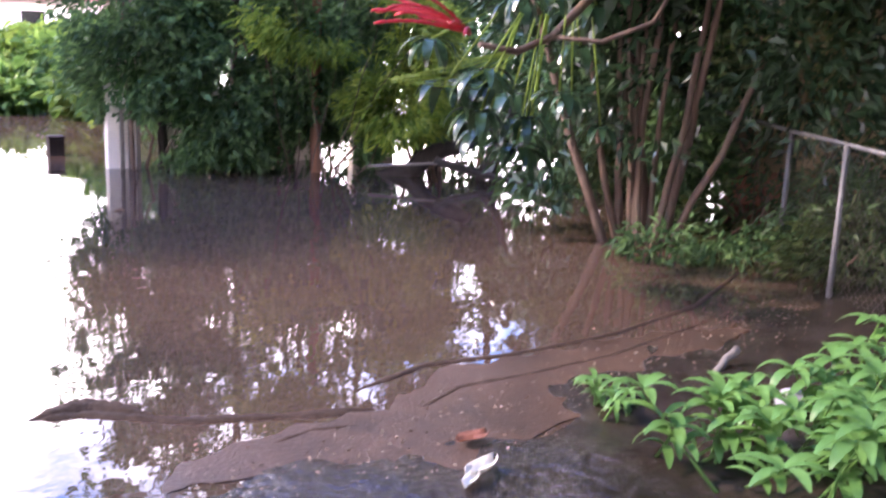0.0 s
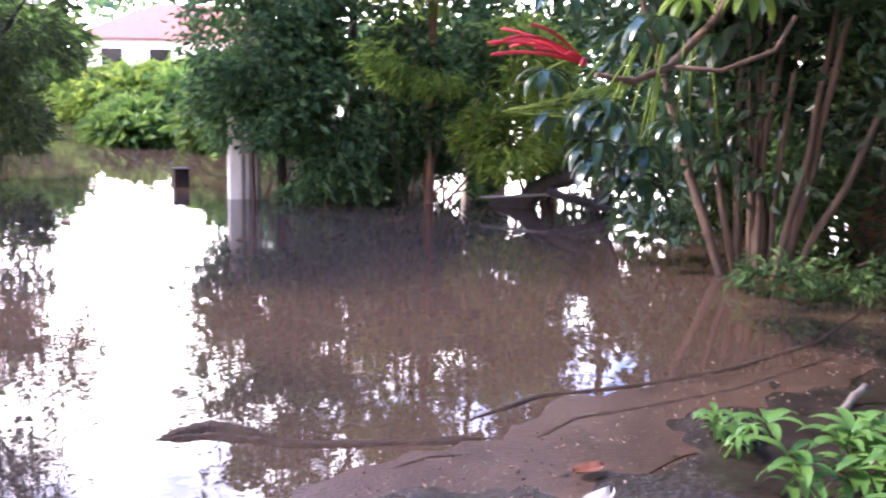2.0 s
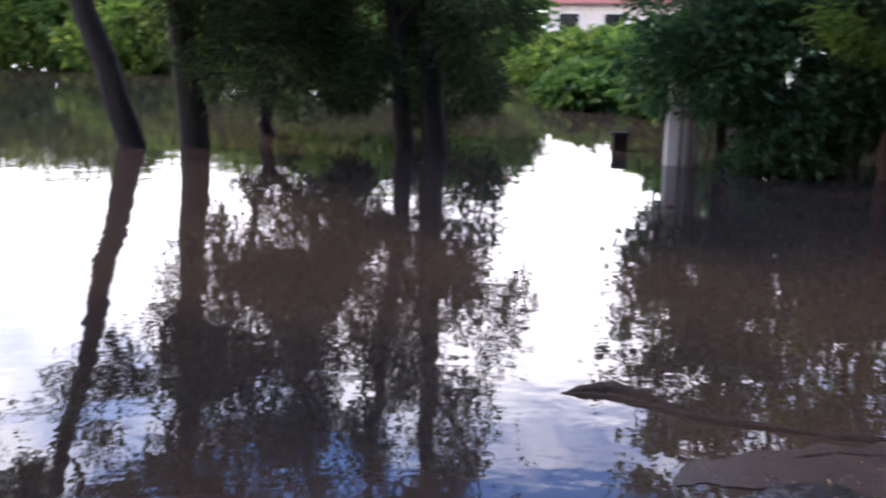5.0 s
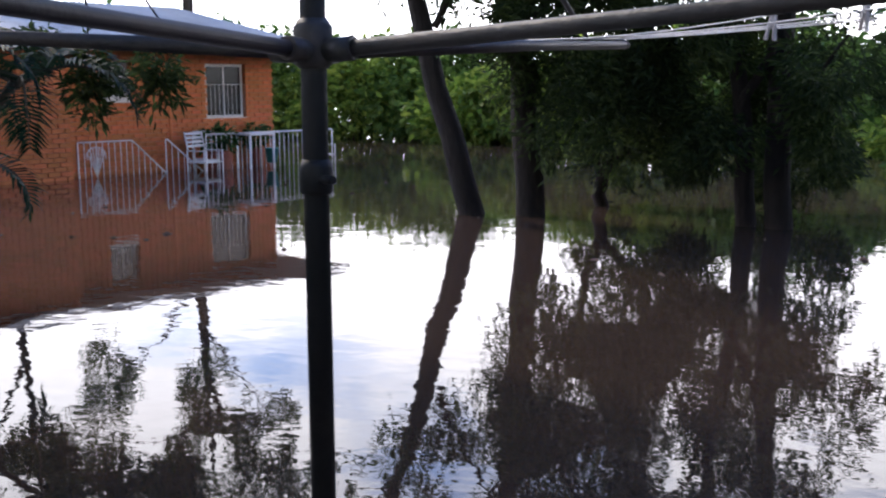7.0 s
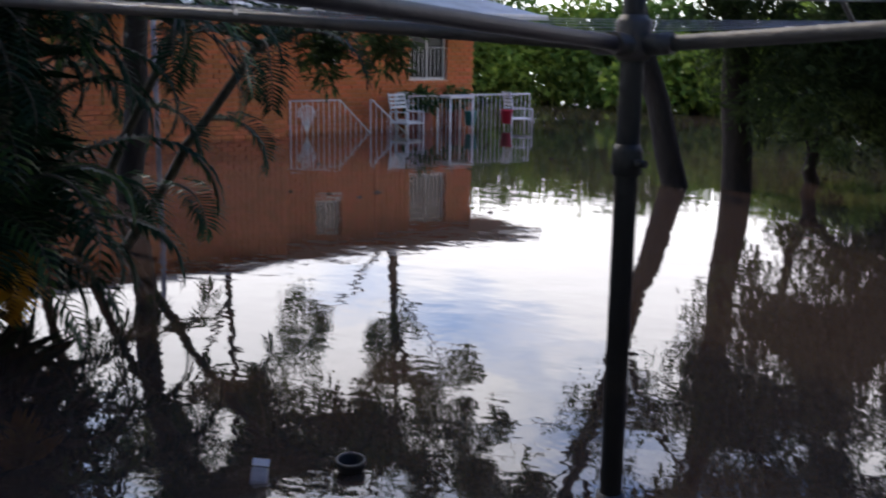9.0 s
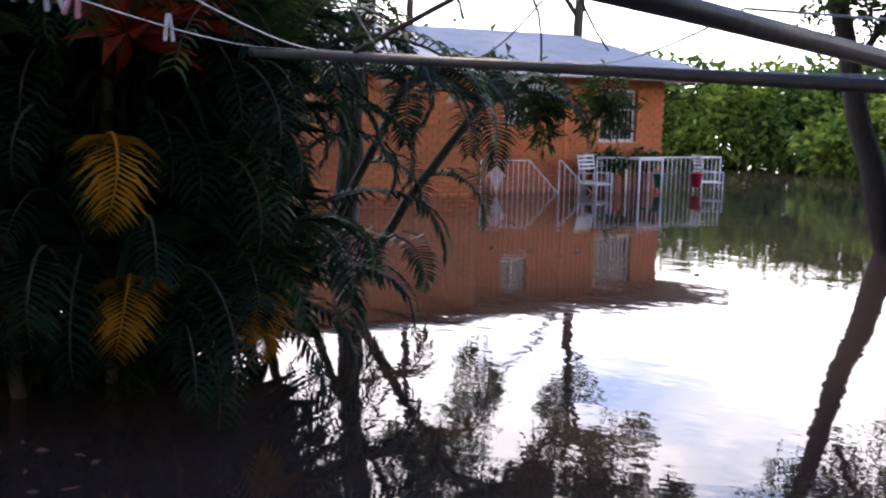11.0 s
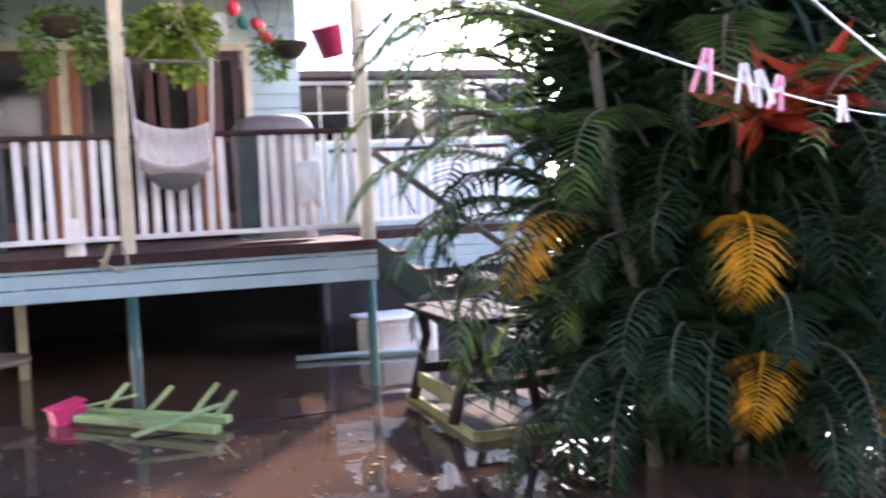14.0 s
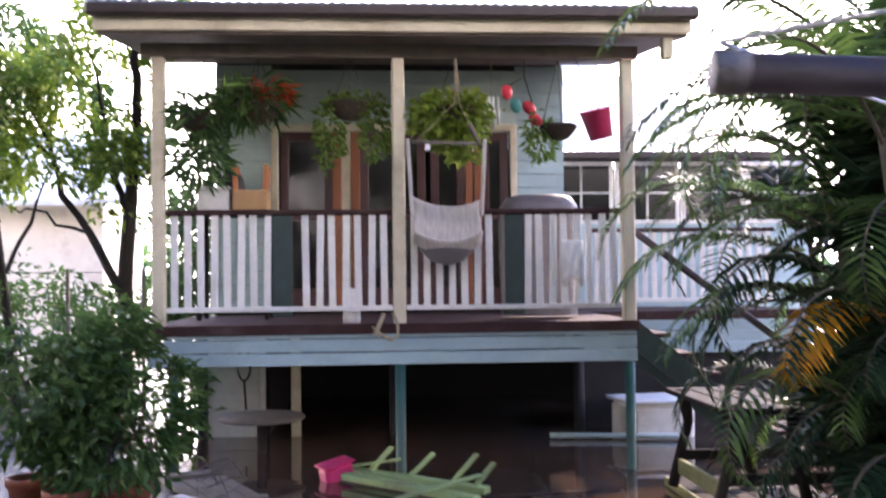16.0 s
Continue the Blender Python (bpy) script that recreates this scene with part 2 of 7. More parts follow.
M_CEDAR = material("stained_cedar", (0.30, 0.10, 0.035), (0.20, 0.06, 0.02), rough=0.45, scale=9, stretch=(1, 1, 0.2))
M_DOORDARK = material("dark_red_door", (0.07, 0.02, 0.02), (0.045, 0.013, 0.014), rough=0.4, scale=7)
M_GALV = material("galvanised_pipe", (0.10, 0.097, 0.097), (0.065, 0.062, 0.062), rough=0.55, metal=0.3, scale=12, bump=0.2, bscale=80, stain=(0.18, 0.15, 0.13))
M_POLE = material("dull_pole_paint", (0.016, 0.018, 0.02), (0.010, 0.011, 0.012), rough=0.6, metal=0.0, scale=10, bump=0.2, stain=(0.05, 0.042, 0.035))
M_ARM = material("dark_blue_arm", (0.045, 0.038, 0.046), (0.03, 0.026, 0.034), rough=0.5, metal=0.0, scale=10, bump=0.15, stain=(0.085, 0.06, 0.06))
M_WIRE = material("line_wire", (0.55, 0.55, 0.58), (0.4, 0.4, 0.42), rough=0.4, metal=0.4, scale=30)
M_CREAMWALL = material("cream_render", (0.42, 0.30, 0.17), (0.36, 0.26, 0.14), rough=0.85, scale=3, bump=0.3, bscale=40, stain=(0.33, 0.26, 0.17))
M_WHITEWALL = material("white_render", (0.74, 0.68, 0.60), (0.66, 0.6, 0.52), rough=0.8, scale=3, bump=0.2, stain=(0.5, 0.44, 0.36))


def glass_material():
    m = bpy.data.materials.new("window_glass")
    m.use_nodes = True
    p = m.node_tree.nodes["Principled BSDF"]
    p.inputs["Base Color"].default_value = (0.012, 0.012, 0.014, 1)
    p.inputs["Specular IOR Level"].default_value = 0.3
    p.inputs["Roughness"].default_value = 0.14
    p.inputs["IOR"].default_value = 1.5
    p.inputs["Transmission Weight"].default_value = 0.35
    return m


M_GLASS = glass_material()

# ---------------------------------------------------------------- mesh helpers
class Geo:
    """A growing mesh: boxes with chamfered edges, tubes, sheets and leaves."""

    def __init__(self):
        self.v, self.f, self.smooth = [], [], []

    def add(self, verts, faces, smooth=False, m=None):
        o = len(self.v)
        if m is not None:
            verts = [m @ Vector(p) for p in verts]
        self.v.extend(tuple(p) for p in verts)
        self.f.extend(tuple(i + o for i in q) for q in faces)
        self.smooth.extend([smooth] * len(faces))
        return self

    def box(self, lo, hi, c=0.004, m=None):
        lo, hi = Vector(lo), Vector(hi)
        mid, half = (lo + hi) / 2, (hi - lo) / 2
        c = min(c, min(half) * 0.6)
        vs, key = [], {}
        for sx in (-1, 1):
            for sy in (-1, 1):
                for sz in (-1, 1):
                    for a in range(3):
                        p = [half.x * sx, half.y * sy, half.z * sz]
                        for b in range(3):
                            if b != a:
                                p[b] -= c * (sx, sy, sz)[b]
                        key[(sx, sy, sz, a)] = len(vs)
                        vs.append(mid + Vector(p))
        fs = []

        def corner(sig, a):
            return key[(*sig, a)]
        for a in range(3):
            b, d = (a + 1) % 3, (a + 2) % 3
            for s in (-1, 1):
                ring = []
                for sb, sd in ((-1, -1), (1, -1), (1, 1), (-1, 1)):
                    sig = [0, 0, 0]
                    sig[a], sig[b], sig[d] = s, sb, sd
                    ring.append(corner(sig, a))
                fs.append(tuple(ring if s > 0 else ring[::-1]))
            for sb in (-1, 1):
                for sd in (-1, 1):
                    s1, s2 = [0, 0, 0], [0, 0, 0]
                    s1[a], s1[b], s1[d] = -1, sb, sd
                    s2[a], s2[b], s2[d] = 1, sb, sd
                    q = (corner(s1, b), corner(s2, b), corner(s2, d), corner(s1, d))
                    fs.append(q if sb * sd > 0 else q[::-1])
        for sx in (-1, 1):
            for sy in (-1, 1):
                for sz in (-1, 1):
                    q = tuple(key[(sx, sy, sz, a)] for a in range(3))
                    fs.append(q if sx * sy * sz > 0 else q[::-1])
        return self.add(vs, fs, False, m)

    def tube(self, pts, radii, seg=8, caps=True, m=None, flat=1.0):
        pts = [Vector(p) for p in pts]
        if not isinstance(radii, (list, tuple)):
            radii = [radii] * len(pts)
        vs, fs = [], []
        ref = None
        for i, p in enumerate(pts):
            t = (pts[min(i + 1, len(pts) - 1)] - pts[max(i - 1, 0)]).normalized()
            if ref is None:
                ref = Vector((0, 0, 1)) if abs(t.z) < 0.9 else Vector((1, 0, 0))
            x = t.cross(ref)
            if x.length < 1e-5:
                x = t.orthogonal()
            x.normalize()
            y = x.cross(t).normalized()
            ref = y
            for k in range(seg):
                a = 2 * math.pi * k / seg
                vs.append(p + (x * math.cos(a) + y * math.sin(a) * flat) * radii[i])
        for i in range(len(pts) - 1):
            for k in range(seg):
                a, b = i * seg + k, i * seg + (k + 1) % seg
                fs.append((a, a + seg, b + seg, b))
        self.add(vs, fs, True, m)
        if caps:
            o = len(self.v) - len(vs)
            self.f.append(tuple(o + k for k in range(seg)))
            self.f.append(tuple(o + len(vs) - 1 - k for k in range(seg)))
            self.smooth.extend([False, False])
        return self

    def lathe(self, profile, seg=16, m=None):
        vs, fs = [], []
        for r, z in profile:
            for k in range(seg):
                a = 2 * math.pi * k / seg
                vs.append((r * math.cos(a), r * math.sin(a), z))
        for i in range(len(profile) - 1):
            for k in range(seg):
                a, b = i * seg + k, i * seg + (k + 1) % seg
                fs.append((a, b, b + seg, a + seg))
        return self.add(vs, fs, True, m)

    def leaves(self, pts, dirs, length, width, rng, fold=0.25, jitter=0.35):
        """One folded four-cornered leaf at each point, along its direction."""
        n = len(pts)
        pts, dirs = np.asarray(pts, float), np.asarray(dirs, float)
        dirs = dirs / np.maximum(np.linalg.norm(dirs, axis=1, keepdims=True), 1e-6)
        up = rng.normal(size=(n, 3)) + np.array([0, 0, 0.8])
        side = np.cross(dirs, up)
        side /= np.maximum(np.linalg.norm(side, axis=1, keepdims=True), 1e-6)
        nor = np.cross(side, dirs)
        k = 1 + jitter * rng.uniform(-1, 1, size=(n, 1))
        ln, wd = length * k, width * k
        a = pts
        b = pts + dirs * ln * 0.45 + side * wd * 0.5 + nor * wd * fold
        c = pts + dirs * ln - nor * ln * 0.12
        d = pts + dirs * ln * 0.45 - side * wd * 0.5 + nor * wd * fold
        o = len(self.v)
        self.v.extend(map(tuple, np.stack([a, b, c, d], 1).reshape(-1, 3).tolist()))
        for i in range(n):
            j = o + 4 * i
            self.f.append((j, j + 1, j + 2))
            self.f.append((j, j + 2, j + 3))
        self.smooth.extend([False] * (2 * n))
        return self

    def mesh(self, name):
        me = bpy.data.meshes.new(name)
        me.from_pydata(self.v, [], self.f)
        me.polygons.foreach_set("use_smooth", self.smooth)
        me.update()
        return me


SITE = Matrix.Identity(4)                             # where a group of things is laid out from
HOUSE_SITE = Matrix.Translation((-0.489, -0.55, 0)) @ Matrix.Rotation(radians(-1.68), 4, "Z") @ Matrix.Translation((-0.03, 0.12, 0))


def thing(name, label, category, group="", kind="", at=None):
    e = new(name)
    if at is not None:
        e.matrix_world = SITE @ (at if isinstance(at, Matrix) else Matrix.Translation(at))
    return tagged(e, label, category, group, kind)


def part(name, geo, mat, parent=None, label="", kind=""):
    me = geo if isinstance(geo, bpy.types.Mesh) else geo.mesh(name)
    if not me.materials:
        me.materials.append(mat)
    ob = new(name, me)
    if parent is not None:
        ob.parent = parent
    return tagged(ob, label, "", "", kind)


def solid(name, geo, mat, label, category, group="", kind=""):
    ob = part(name, geo, mat)
    ob.matrix_world = SITE
    return tagged(ob, label, category, group, kind)


def blob_points(blobs, n, rng, gap=0.9, thr=-0.05, shell=0.45):
    """Points for leaves in a set of ellipsoids, thicker towards the outside, with gaps where a noise is low."""
    out, dirs = [], []
    w = np.array([b[3] * b[4] * b[5] for b in blobs]) ** 0.67
    w = w / w.sum()
    tries = 0
    while len(out) < n and tries < n * 6:
        tries += 1
        b = blobs[rng.choice(len(blobs), p=w)]
        u = rng.normal(size=3)
        u /= np.linalg.norm(u) + 1e-9
        r = 1 - shell * rng.random() ** 1.5 + 0.12 * rng.normal()
        p = (b[0] + u[0] * r * b[3], b[1] + u[1] * r * b[4], b[2] + u[2] * r * b[5])
        if p[2] < 0.02 or noise.noise(Vector(p) * gap) < thr + 0.25 * rng.random() - 0.12:
            continue
        out.append(p)
        dirs.append((u[0] + 0.6 * rng.normal(), u[1] + 0.6 * rng.normal(), u[2] * 0.4 - 0.35 + 0.5 * rng.normal()))
    return out, dirs


def crown(blobs, n, length, width, seed, **kw):
    rng = np.random.default_rng(seed)
    p, d = blob_points(blobs, n, rng, **kw)
    return Geo().leaves(p, d, length, width, rng)


def wobble(a, b, n, amount, seed, sag=0.0):
    """A slightly crooked line from a to b."""
    rng = np.random.default_rng(seed)
    a, b = np.array(a, float), np.array(b, float)
    pts = []
    off = np.zeros(3)
    for i in range(n + 1):
        t = i / n
        if 0 < i < n:
            off = off * 0.6 + rng.normal(size=3) * amount
        pts.append(tuple(a + (b - a) * t + off * math.sin(math.pi * t) + np.array([0, 0, -sag * 4 * t * (1 - t)])))
    return pts


def taper(n, r0, r1):
    return [r0 + (r1 - r0) * i / n for i in range(n + 1)]



def corrugated(p0, p1, q0, q1, n, rise=0.022):
    """One ridged metal sheet between two edges, p along the eave and q along the top."""
    p0, p1, q0, q1 = Vector(p0), Vector(p1), Vector(q0), Vector(q1)
    vs = []
    for a, b in ((p0, p1), (q0, q1)):
        for i in range(2 * n + 1):
            vs.append(a.lerp(b, i / (2 * n)) + Vector((0, 0, rise * (i % 2))))
    w = 2 * n + 1
    return Geo().add(vs, [(i, i + 1, w + i + 1, w + i) for i in range(2 * n)], True)

# ---------------------------------------------------------------- ground and flood water
SHORE = [(-30, -4.0), (-1.2, -1.5), (0.2, 1.6), (0.9, 3.2), (1.4, 3.45), (2.1, 3.36), (2.75, 3.62), (3.5, 3.72), (4.75, 4.0), (6.0, 4.55), (9.0, 7.2), (14.0, 9.5), (60.0, 12.0)]


def shore(x):
    return float(np.interp(x, [p[0] for p in SHORE], [p[1] for p in SHORE]))


def ground_height(x, y):
    d = shore(x) - y
    h = max(-0.9, min(0.16, 0.09 * d)) if d < 0 else min(0.16, 0.075 * d)
    lumps = noise.noise(Vector((x * 1.7, y * 1.7, 0))) * 0.05 + noise.noise(Vector((x * 6, y * 6, 3))) * 0.02 + noise.noise(Vector((x * 15, y * 15, 7))) * 0.008
    near = max(0.0, 1 - math.hypot(x, y) / 40)
    return h + lumps * near - (0.25 if math.hypot(x, y) > 60 else 0)


def ground_sheet():
    fine = np.arange(-3, 9, 0.1)
    ax = np.concatenate([[-2500, -600, -200, -80, -40, -25, -15, -9, -6, -4.5, -3.6], fine, [9.5, 11, 14, 18, 25, 40, 80, 200, 600, 2500]])
    ay = np.concatenate([[-2500, -600, -200, -80, -40, -25, -15, -9, -6, -4.5, -3.6], fine[:95], [7, 9, 11, 14, 18, 25, 40, 80, 200, 600, 2500]])
    g = Geo()
    vs = [(x, y, ground_height(x, y)) for y in ay for x in ax]
    w = len(ax)
    fs = [(j * w + i, j * w + i + 1, (j + 1) * w + i + 1, (j + 1) * w + i) for j in range(len(ay) - 1) for i in range(w - 1)]
    g.add(vs, fs, True)
    return g


solid("ground", ground_sheet(), M_MUD, "dark wet mud bank sloping down under the flood", "ground", kind="structure")
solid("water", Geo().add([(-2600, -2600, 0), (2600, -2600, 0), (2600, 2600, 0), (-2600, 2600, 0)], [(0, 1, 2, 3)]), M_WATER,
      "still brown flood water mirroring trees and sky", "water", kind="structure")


# ---------------------------------------------------------------- verandah house
HX, WX = -8.73, -11.0            # verandah front, house wall
DECK, RAIL = 1.34, 2.30
YL, YM, YR = -2.06, 0.0, 2.03

SITE = HOUSE_SITE
house = thing("verandah_house", "pale green timber house on stilts with a railed verandah", "house", at=(HX, 0, 0))


def hpart(name, geo, mat, parent=None, label=""):
    """A part of the house, given in world places."""
    p = part(name, geo, mat, parent or house, label)
    if parent is None:
        p.matrix_parent_inverse = Matrix.Translation((-HX, 0, 0))
    return p


# deck, boards of its face, posts
hpart("deck", Geo().box((WX, YL - 0.1, DECK - 0.12), (HX + 0.06, YR + 0.08, DECK - 0.03), 0.006), M_MAROON, label="dark red-brown deck edge")
for i in range(3):
    z1 = DECK - 0.04 - i * 0.118
    hpart("fascia_board", Geo().box((HX - 0.02, YL - 0.08 - 0.01 * i, z1 - 0.112), (HX + 0.035 - 0.012 * (i % 2), YR + 0.06, z1 - 0.003), 0.006), M_BLUE, label="pale blue weatherboard")
for y in (YL, YM, YR):
    hpart("verandah_post", Geo().box((HX - 0.055, y - 0.055, DECK - 0.04), (HX + 0.055, y + 0.055, 3.62), 0.012), M_CREAM, label="cream painted timber post")
for y, r in ((YM, 0.045), (YR, 0.045)):
    hpart("stilt", Geo().tube([(HX, y, -1.0), (HX, y, DECK - 0.39)], r, 12), M_TEAL, label="teal painted steel stilt")
hpart("stilt", Geo().tube([(HX - 0.1, YL + 0.1, -1.0), (HX - 0.1, YL + 0.1, DECK - 0.39)], 0.045, 12), M_TEAL, label="teal painted steel stilt")
# rear stilts in the near black, their shade under the deck in the colour
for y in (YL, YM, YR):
    hpart("stilt", Geo().tube([(WX + 0.05, y, -1.0), (WX + 0.05, y, DECK - 0.12)], 0.06, 10), M_SHADEBLACK)

# railings: cap, bottom rail, balusters one by one
def railing(x, y0, y1, zb, zt, skip=(), pitch=0.105):
    cap = hpart("handrail", Geo().box((x - 0.045, y0, zt - 0.045), (x + 0.045, y1, zt), 0.01), M_MAROON, label="dark red-brown handrail cap")
    hpart("bottom_rail", Geo().box((x - 0.02, y0, zb), (x + 0.02, y1, zb + 0.045), 0.006), M_WHITE)
    bal = Geo().box((-0.011, -0.03, 0), (0.011, 0.03, zt - zb - 0.05), 0.003).mesh("baluster")
    bal.materials.append(M_WHITE)
    n = int((y1 - y0 - 0.06) / pitch)
    for i in range(n):
        y = y0 + 0.07 + (y1 - y0 - 0.14) * i / max(n - 1, 1)
        if any(a <= y <= b for a, b in skip):
            continue
        b = part("baluster", bal, M_WHITE, house)
        b.location = (x - HX + 0.006 * math.sin(i * 7.1), y, zb + 0.01)
        b.rotation_euler = (radians(0.8 * math.sin(i * 3.3)), 0, 0)
    return cap


railing(HX, YL + 0.06, YM - 0.06, 1.42, RAIL, skip=[(-1.12, -0.90)])
railing(HX, YM + 0.06, YR - 0.06, 1.42, RAIL, skip=[(0.90, 1.12)])
for y in (-1.01, 1.01):
    hpart("rail_panel", Geo().box((HX - 0.02, y - 0.085, 1.38), (HX + 0.012, y + 0.085, RAIL - 0.047), 0.006), M_DKGREEN, label="dark green painted board in the railing")

# verandah roof: gutter, fascia, lining, beams, sheet
RF = -8.22
hpart("beam", Geo().box((HX - 0.05, YL - 0.15, 3.62), (HX + 0.05, YR + 0.1, 3.74), 0.008), M_SOFFIT)
hpart("ceiling_lining", Geo().add([(RF - 0.05, YL - 0.4, 3.72), (RF - 0.05, YR + 0.42, 3.72), (WX, YR + 0.42, 4.05), (WX, YL - 0.4, 4.05),
                                   (RF - 0.05, YL - 0.4, 3.78), (RF - 0.05, YR + 0.42, 3.78), (WX, YR + 0.42, 4.11), (WX, YL - 0.4, 4.11)],
                                  [(0, 3, 2, 1), (4, 5, 6, 7), (0, 1, 5, 4), (2, 3, 7, 6), (1, 2, 6, 5), (3, 0, 4, 7)]), M_SOFFIT, label="brown lined verandah ceiling")
hpart("fascia", Geo().box((RF - 0.03, YL - 0.42, 3.74), (RF, YR + 0.44, 3.86), 0.006), M_CREAM, label="cream fascia board")
hpart("gutter", Geo().box((RF, YL - 0.46, 3.84), (RF + 0.11, YR + 0.48, 3.95), 0.02), M_ROOFDARK, label="dark gutter")
g = corrugated((RF + 0.06, YL - 0.46, 3.955), (RF + 0.06, YR + 0.48, 3.955), (WX - 2.6, YL - 0.46, 4.62), (WX - 2.6, YR + 0.48, 4.62), 60)
hpart("roof", g, M_ROOFWHITE, label="pale corrugated metal roof")
hpart("downpipe_bracket", Geo().box((HX + 0.3, YR + 0.22, 3.55), (HX + 0.42, YR + 0.31, 3.84), 0.01), M_CREAM)

# house wall in weatherboards, one by one, round the doors
D0, D1, DT = -1.25, 1.30, 3.31
WL, WR = -1.92, 1.90
hpart("wall_backing", Geo().box((WX - 0.16, WL, 0.9), (WX - 0.06, D0, 4.08), 0.002), M_SHADEBLACK)
hpart("wall_backing", Geo().box((WX - 0.16, D1, 0.9), (WX - 0.06, WR, 4.08), 0.002), M_SHADEBLACK)
hpart("wall_backing", Geo().box((WX - 0.16, D0, DT + 0.06), (WX - 0.06, D1, 4.08), 0.002), M_SHADEBLACK)


def weatherboards(x, y0, y1, z0, z1, mat, pitch=0.15, parent=None):
    n = int((z1 - z0) / pitch)
    for i in range(n):
        z = z0 + i * pitch
        geo = Geo().add([(x - 0.05, y0, z), (x - 0.05, y1, z), (x, y1, z), (x, y0, z), (x - 0.05, y0, z + pitch - 0.003), (x - 0.05, y1, z + pitch - 0.003), (x - 0.018, y1, z + pitch - 0.003), (x - 0.018, y0, z + pitch - 0.003)],
                        [(0, 1, 2, 3), (4, 7, 6, 5), (3, 2, 6, 7), (0, 4, 5, 1), (1, 5, 6, 2), (0, 3, 7, 4)])
        hpart("weatherboard", geo, mat)


weatherboards(WX, WL, D0 - 0.07, DECK, 4.05, M_WALLGREEN)
weatherboards(WX, D1 + 0.07, WR, DECK, 4.05, M_BLUE)
weatherboards(WX, D0 - 0.07, D1 + 0.07, DT + 0.08, 4.05, M_WALLGREEN)
door_trim = Geo().box((WX - 0.05, D0 - 0.075, DECK), (WX + 0.012, D0, DT + 0.08), 0.006)
door_trim.box((WX - 0.05, D1, DECK), (WX + 0.012, D1 + 0.075, DT + 0.08), 0.006)
door_trim.box((WX - 0.05, D0, DT), (WX + 0.012, D1, DT + 0.08), 0.006)
hpart("door_trim", door_trim, M_CREAM)
# four folding door leaves: dark red stiles, dark glass, cedar posts between them
leafs = [(D0 + 0.02, -0.66, M_DOORDARK), (-0.36, 0.36, M_DOORDARK), (0.42, 0.80, M_DOORDARK), (0.98, D1 - 0.02, M_DOORDARK)]
for a, b, mt in leafs:
    d = Geo().box((WX - 0.09, a, DECK), (WX - 0.05, a + 0.09, DT), 0.005).box((WX - 0.09, b - 0.09, DECK), (WX - 0.05, b, DT), 0.005)
    d.box((WX - 0.09, a + 0.09, DECK), (WX - 0.05, b - 0.09, DECK + 0.25), 0.005).box((WX - 0.09, a + 0.09, DT - 0.1), (WX - 0.05, b - 0.09, DT), 0.005)
    d.box((WX - 0.085, a + 0.09, DECK + 1.0), (WX - 0.055, b - 0.09, DECK + 1.05), 0.004)
    leaf = hpart("door", d, mt, label="dark red timber door with dark glass")
    part("pane", Geo().box((WX - 0.075 - 0, a + 0.088, DECK + 0.248), (WX - 0.068, b - 0.088, DT - 0.098), 0.001), M_GLASS, leaf)
for a, b in ((-0.66, -0.56), (-0.46, -0.36), (0.80, 0.88), (0.90, 0.98)):
    hpart("door_post", Geo().box((WX - 0.08, a, DECK), (WX - 0.02, b, DT), 0.006), M_CEDAR, label="orange cedar door post")
hpart("door_post", Geo().box((WX - 0.075, -0.56, DECK), (WX - 0.03, -0.46, DT), 0.006), M_CREAM)
# unseen room behind the doors, its darkness put into the colour
hpart("room_wall", Geo().box((WX - 2.4, WL, 0.9), (WX - 2.3, WR, 4.1), 0.002), M_SHADEBLACK)
hpart("room_floor", Geo().box((WX - 2.3, WL, 1.2), (WX, WR, DECK - 0.03), 0.002), M_SHADEBLACK)
hpart("room_wall", Geo().box((WX - 2.3, WL, 0.9), (WX - 0.17, WL + 0.08, 4.1), 0.002), M_WALLGREEN)
hpart("room_wall", Geo().box((WX - 2.3, WR - 0.08, 0.9), (WX - 0.17, WR, 4.1), 0.002), M_BLUE)
# undercroft: unseen walls and ceiling added, near black to give its shade
hpart("undercroft_wall", Geo().box((WX - 3.5, -1.46, -0.9), (WX - 3.4, 3.5, 1.2), 0.002), M_SHADEBLACK)
hpart("undercroft_wall", Geo().box((WX - 3.4, -1.46, -0.9), (WX - 0.2, -1.36, 1.2), 0.002), M_SHADEBLACK)
hpart("undercroft_ceiling", Geo().box((WX - 3.5, -1.46, 1.205), (WX - 2.42, 3.5, 1.26), 0.002), M_SHADEBLACK)
hpart("undercroft_wall", Geo().box((WX - 3.4, 3.4, -0.9), (WX - 0.3, 3.5, 1.2), 0.002), M_SHADEBLACK)
hpart("undercroft_backing", Geo().box((WX - 0.2, -2.02, -0.9), (WX - 0.06, -1.36, 1.2), 0.002), M_SHADEBLACK)
weatherboards(WX, -2.02, -1.47, -0.3, 1.2, M_WHITE)
hpart("undercroft_post", Geo().box((WX - 0.05, -1.46, -0.9), (WX + 0.03, -1.40, 1.2), 0.006), M_WHITE)
hpart("undercroft_post", Geo().box((WX - 0.05, -1.12, -0.9), (WX + 0.05, -1.02, 1.2), 0.006), M_CREAM)

# added near-black wall that keeps the space below the landing dark
hpart("undercroft_wall", Geo().box((WX - 0.2, 2.1, -0.9), (WX - 0.1, 5.2, 0.86), 0.002), M_SHADEBLACK)
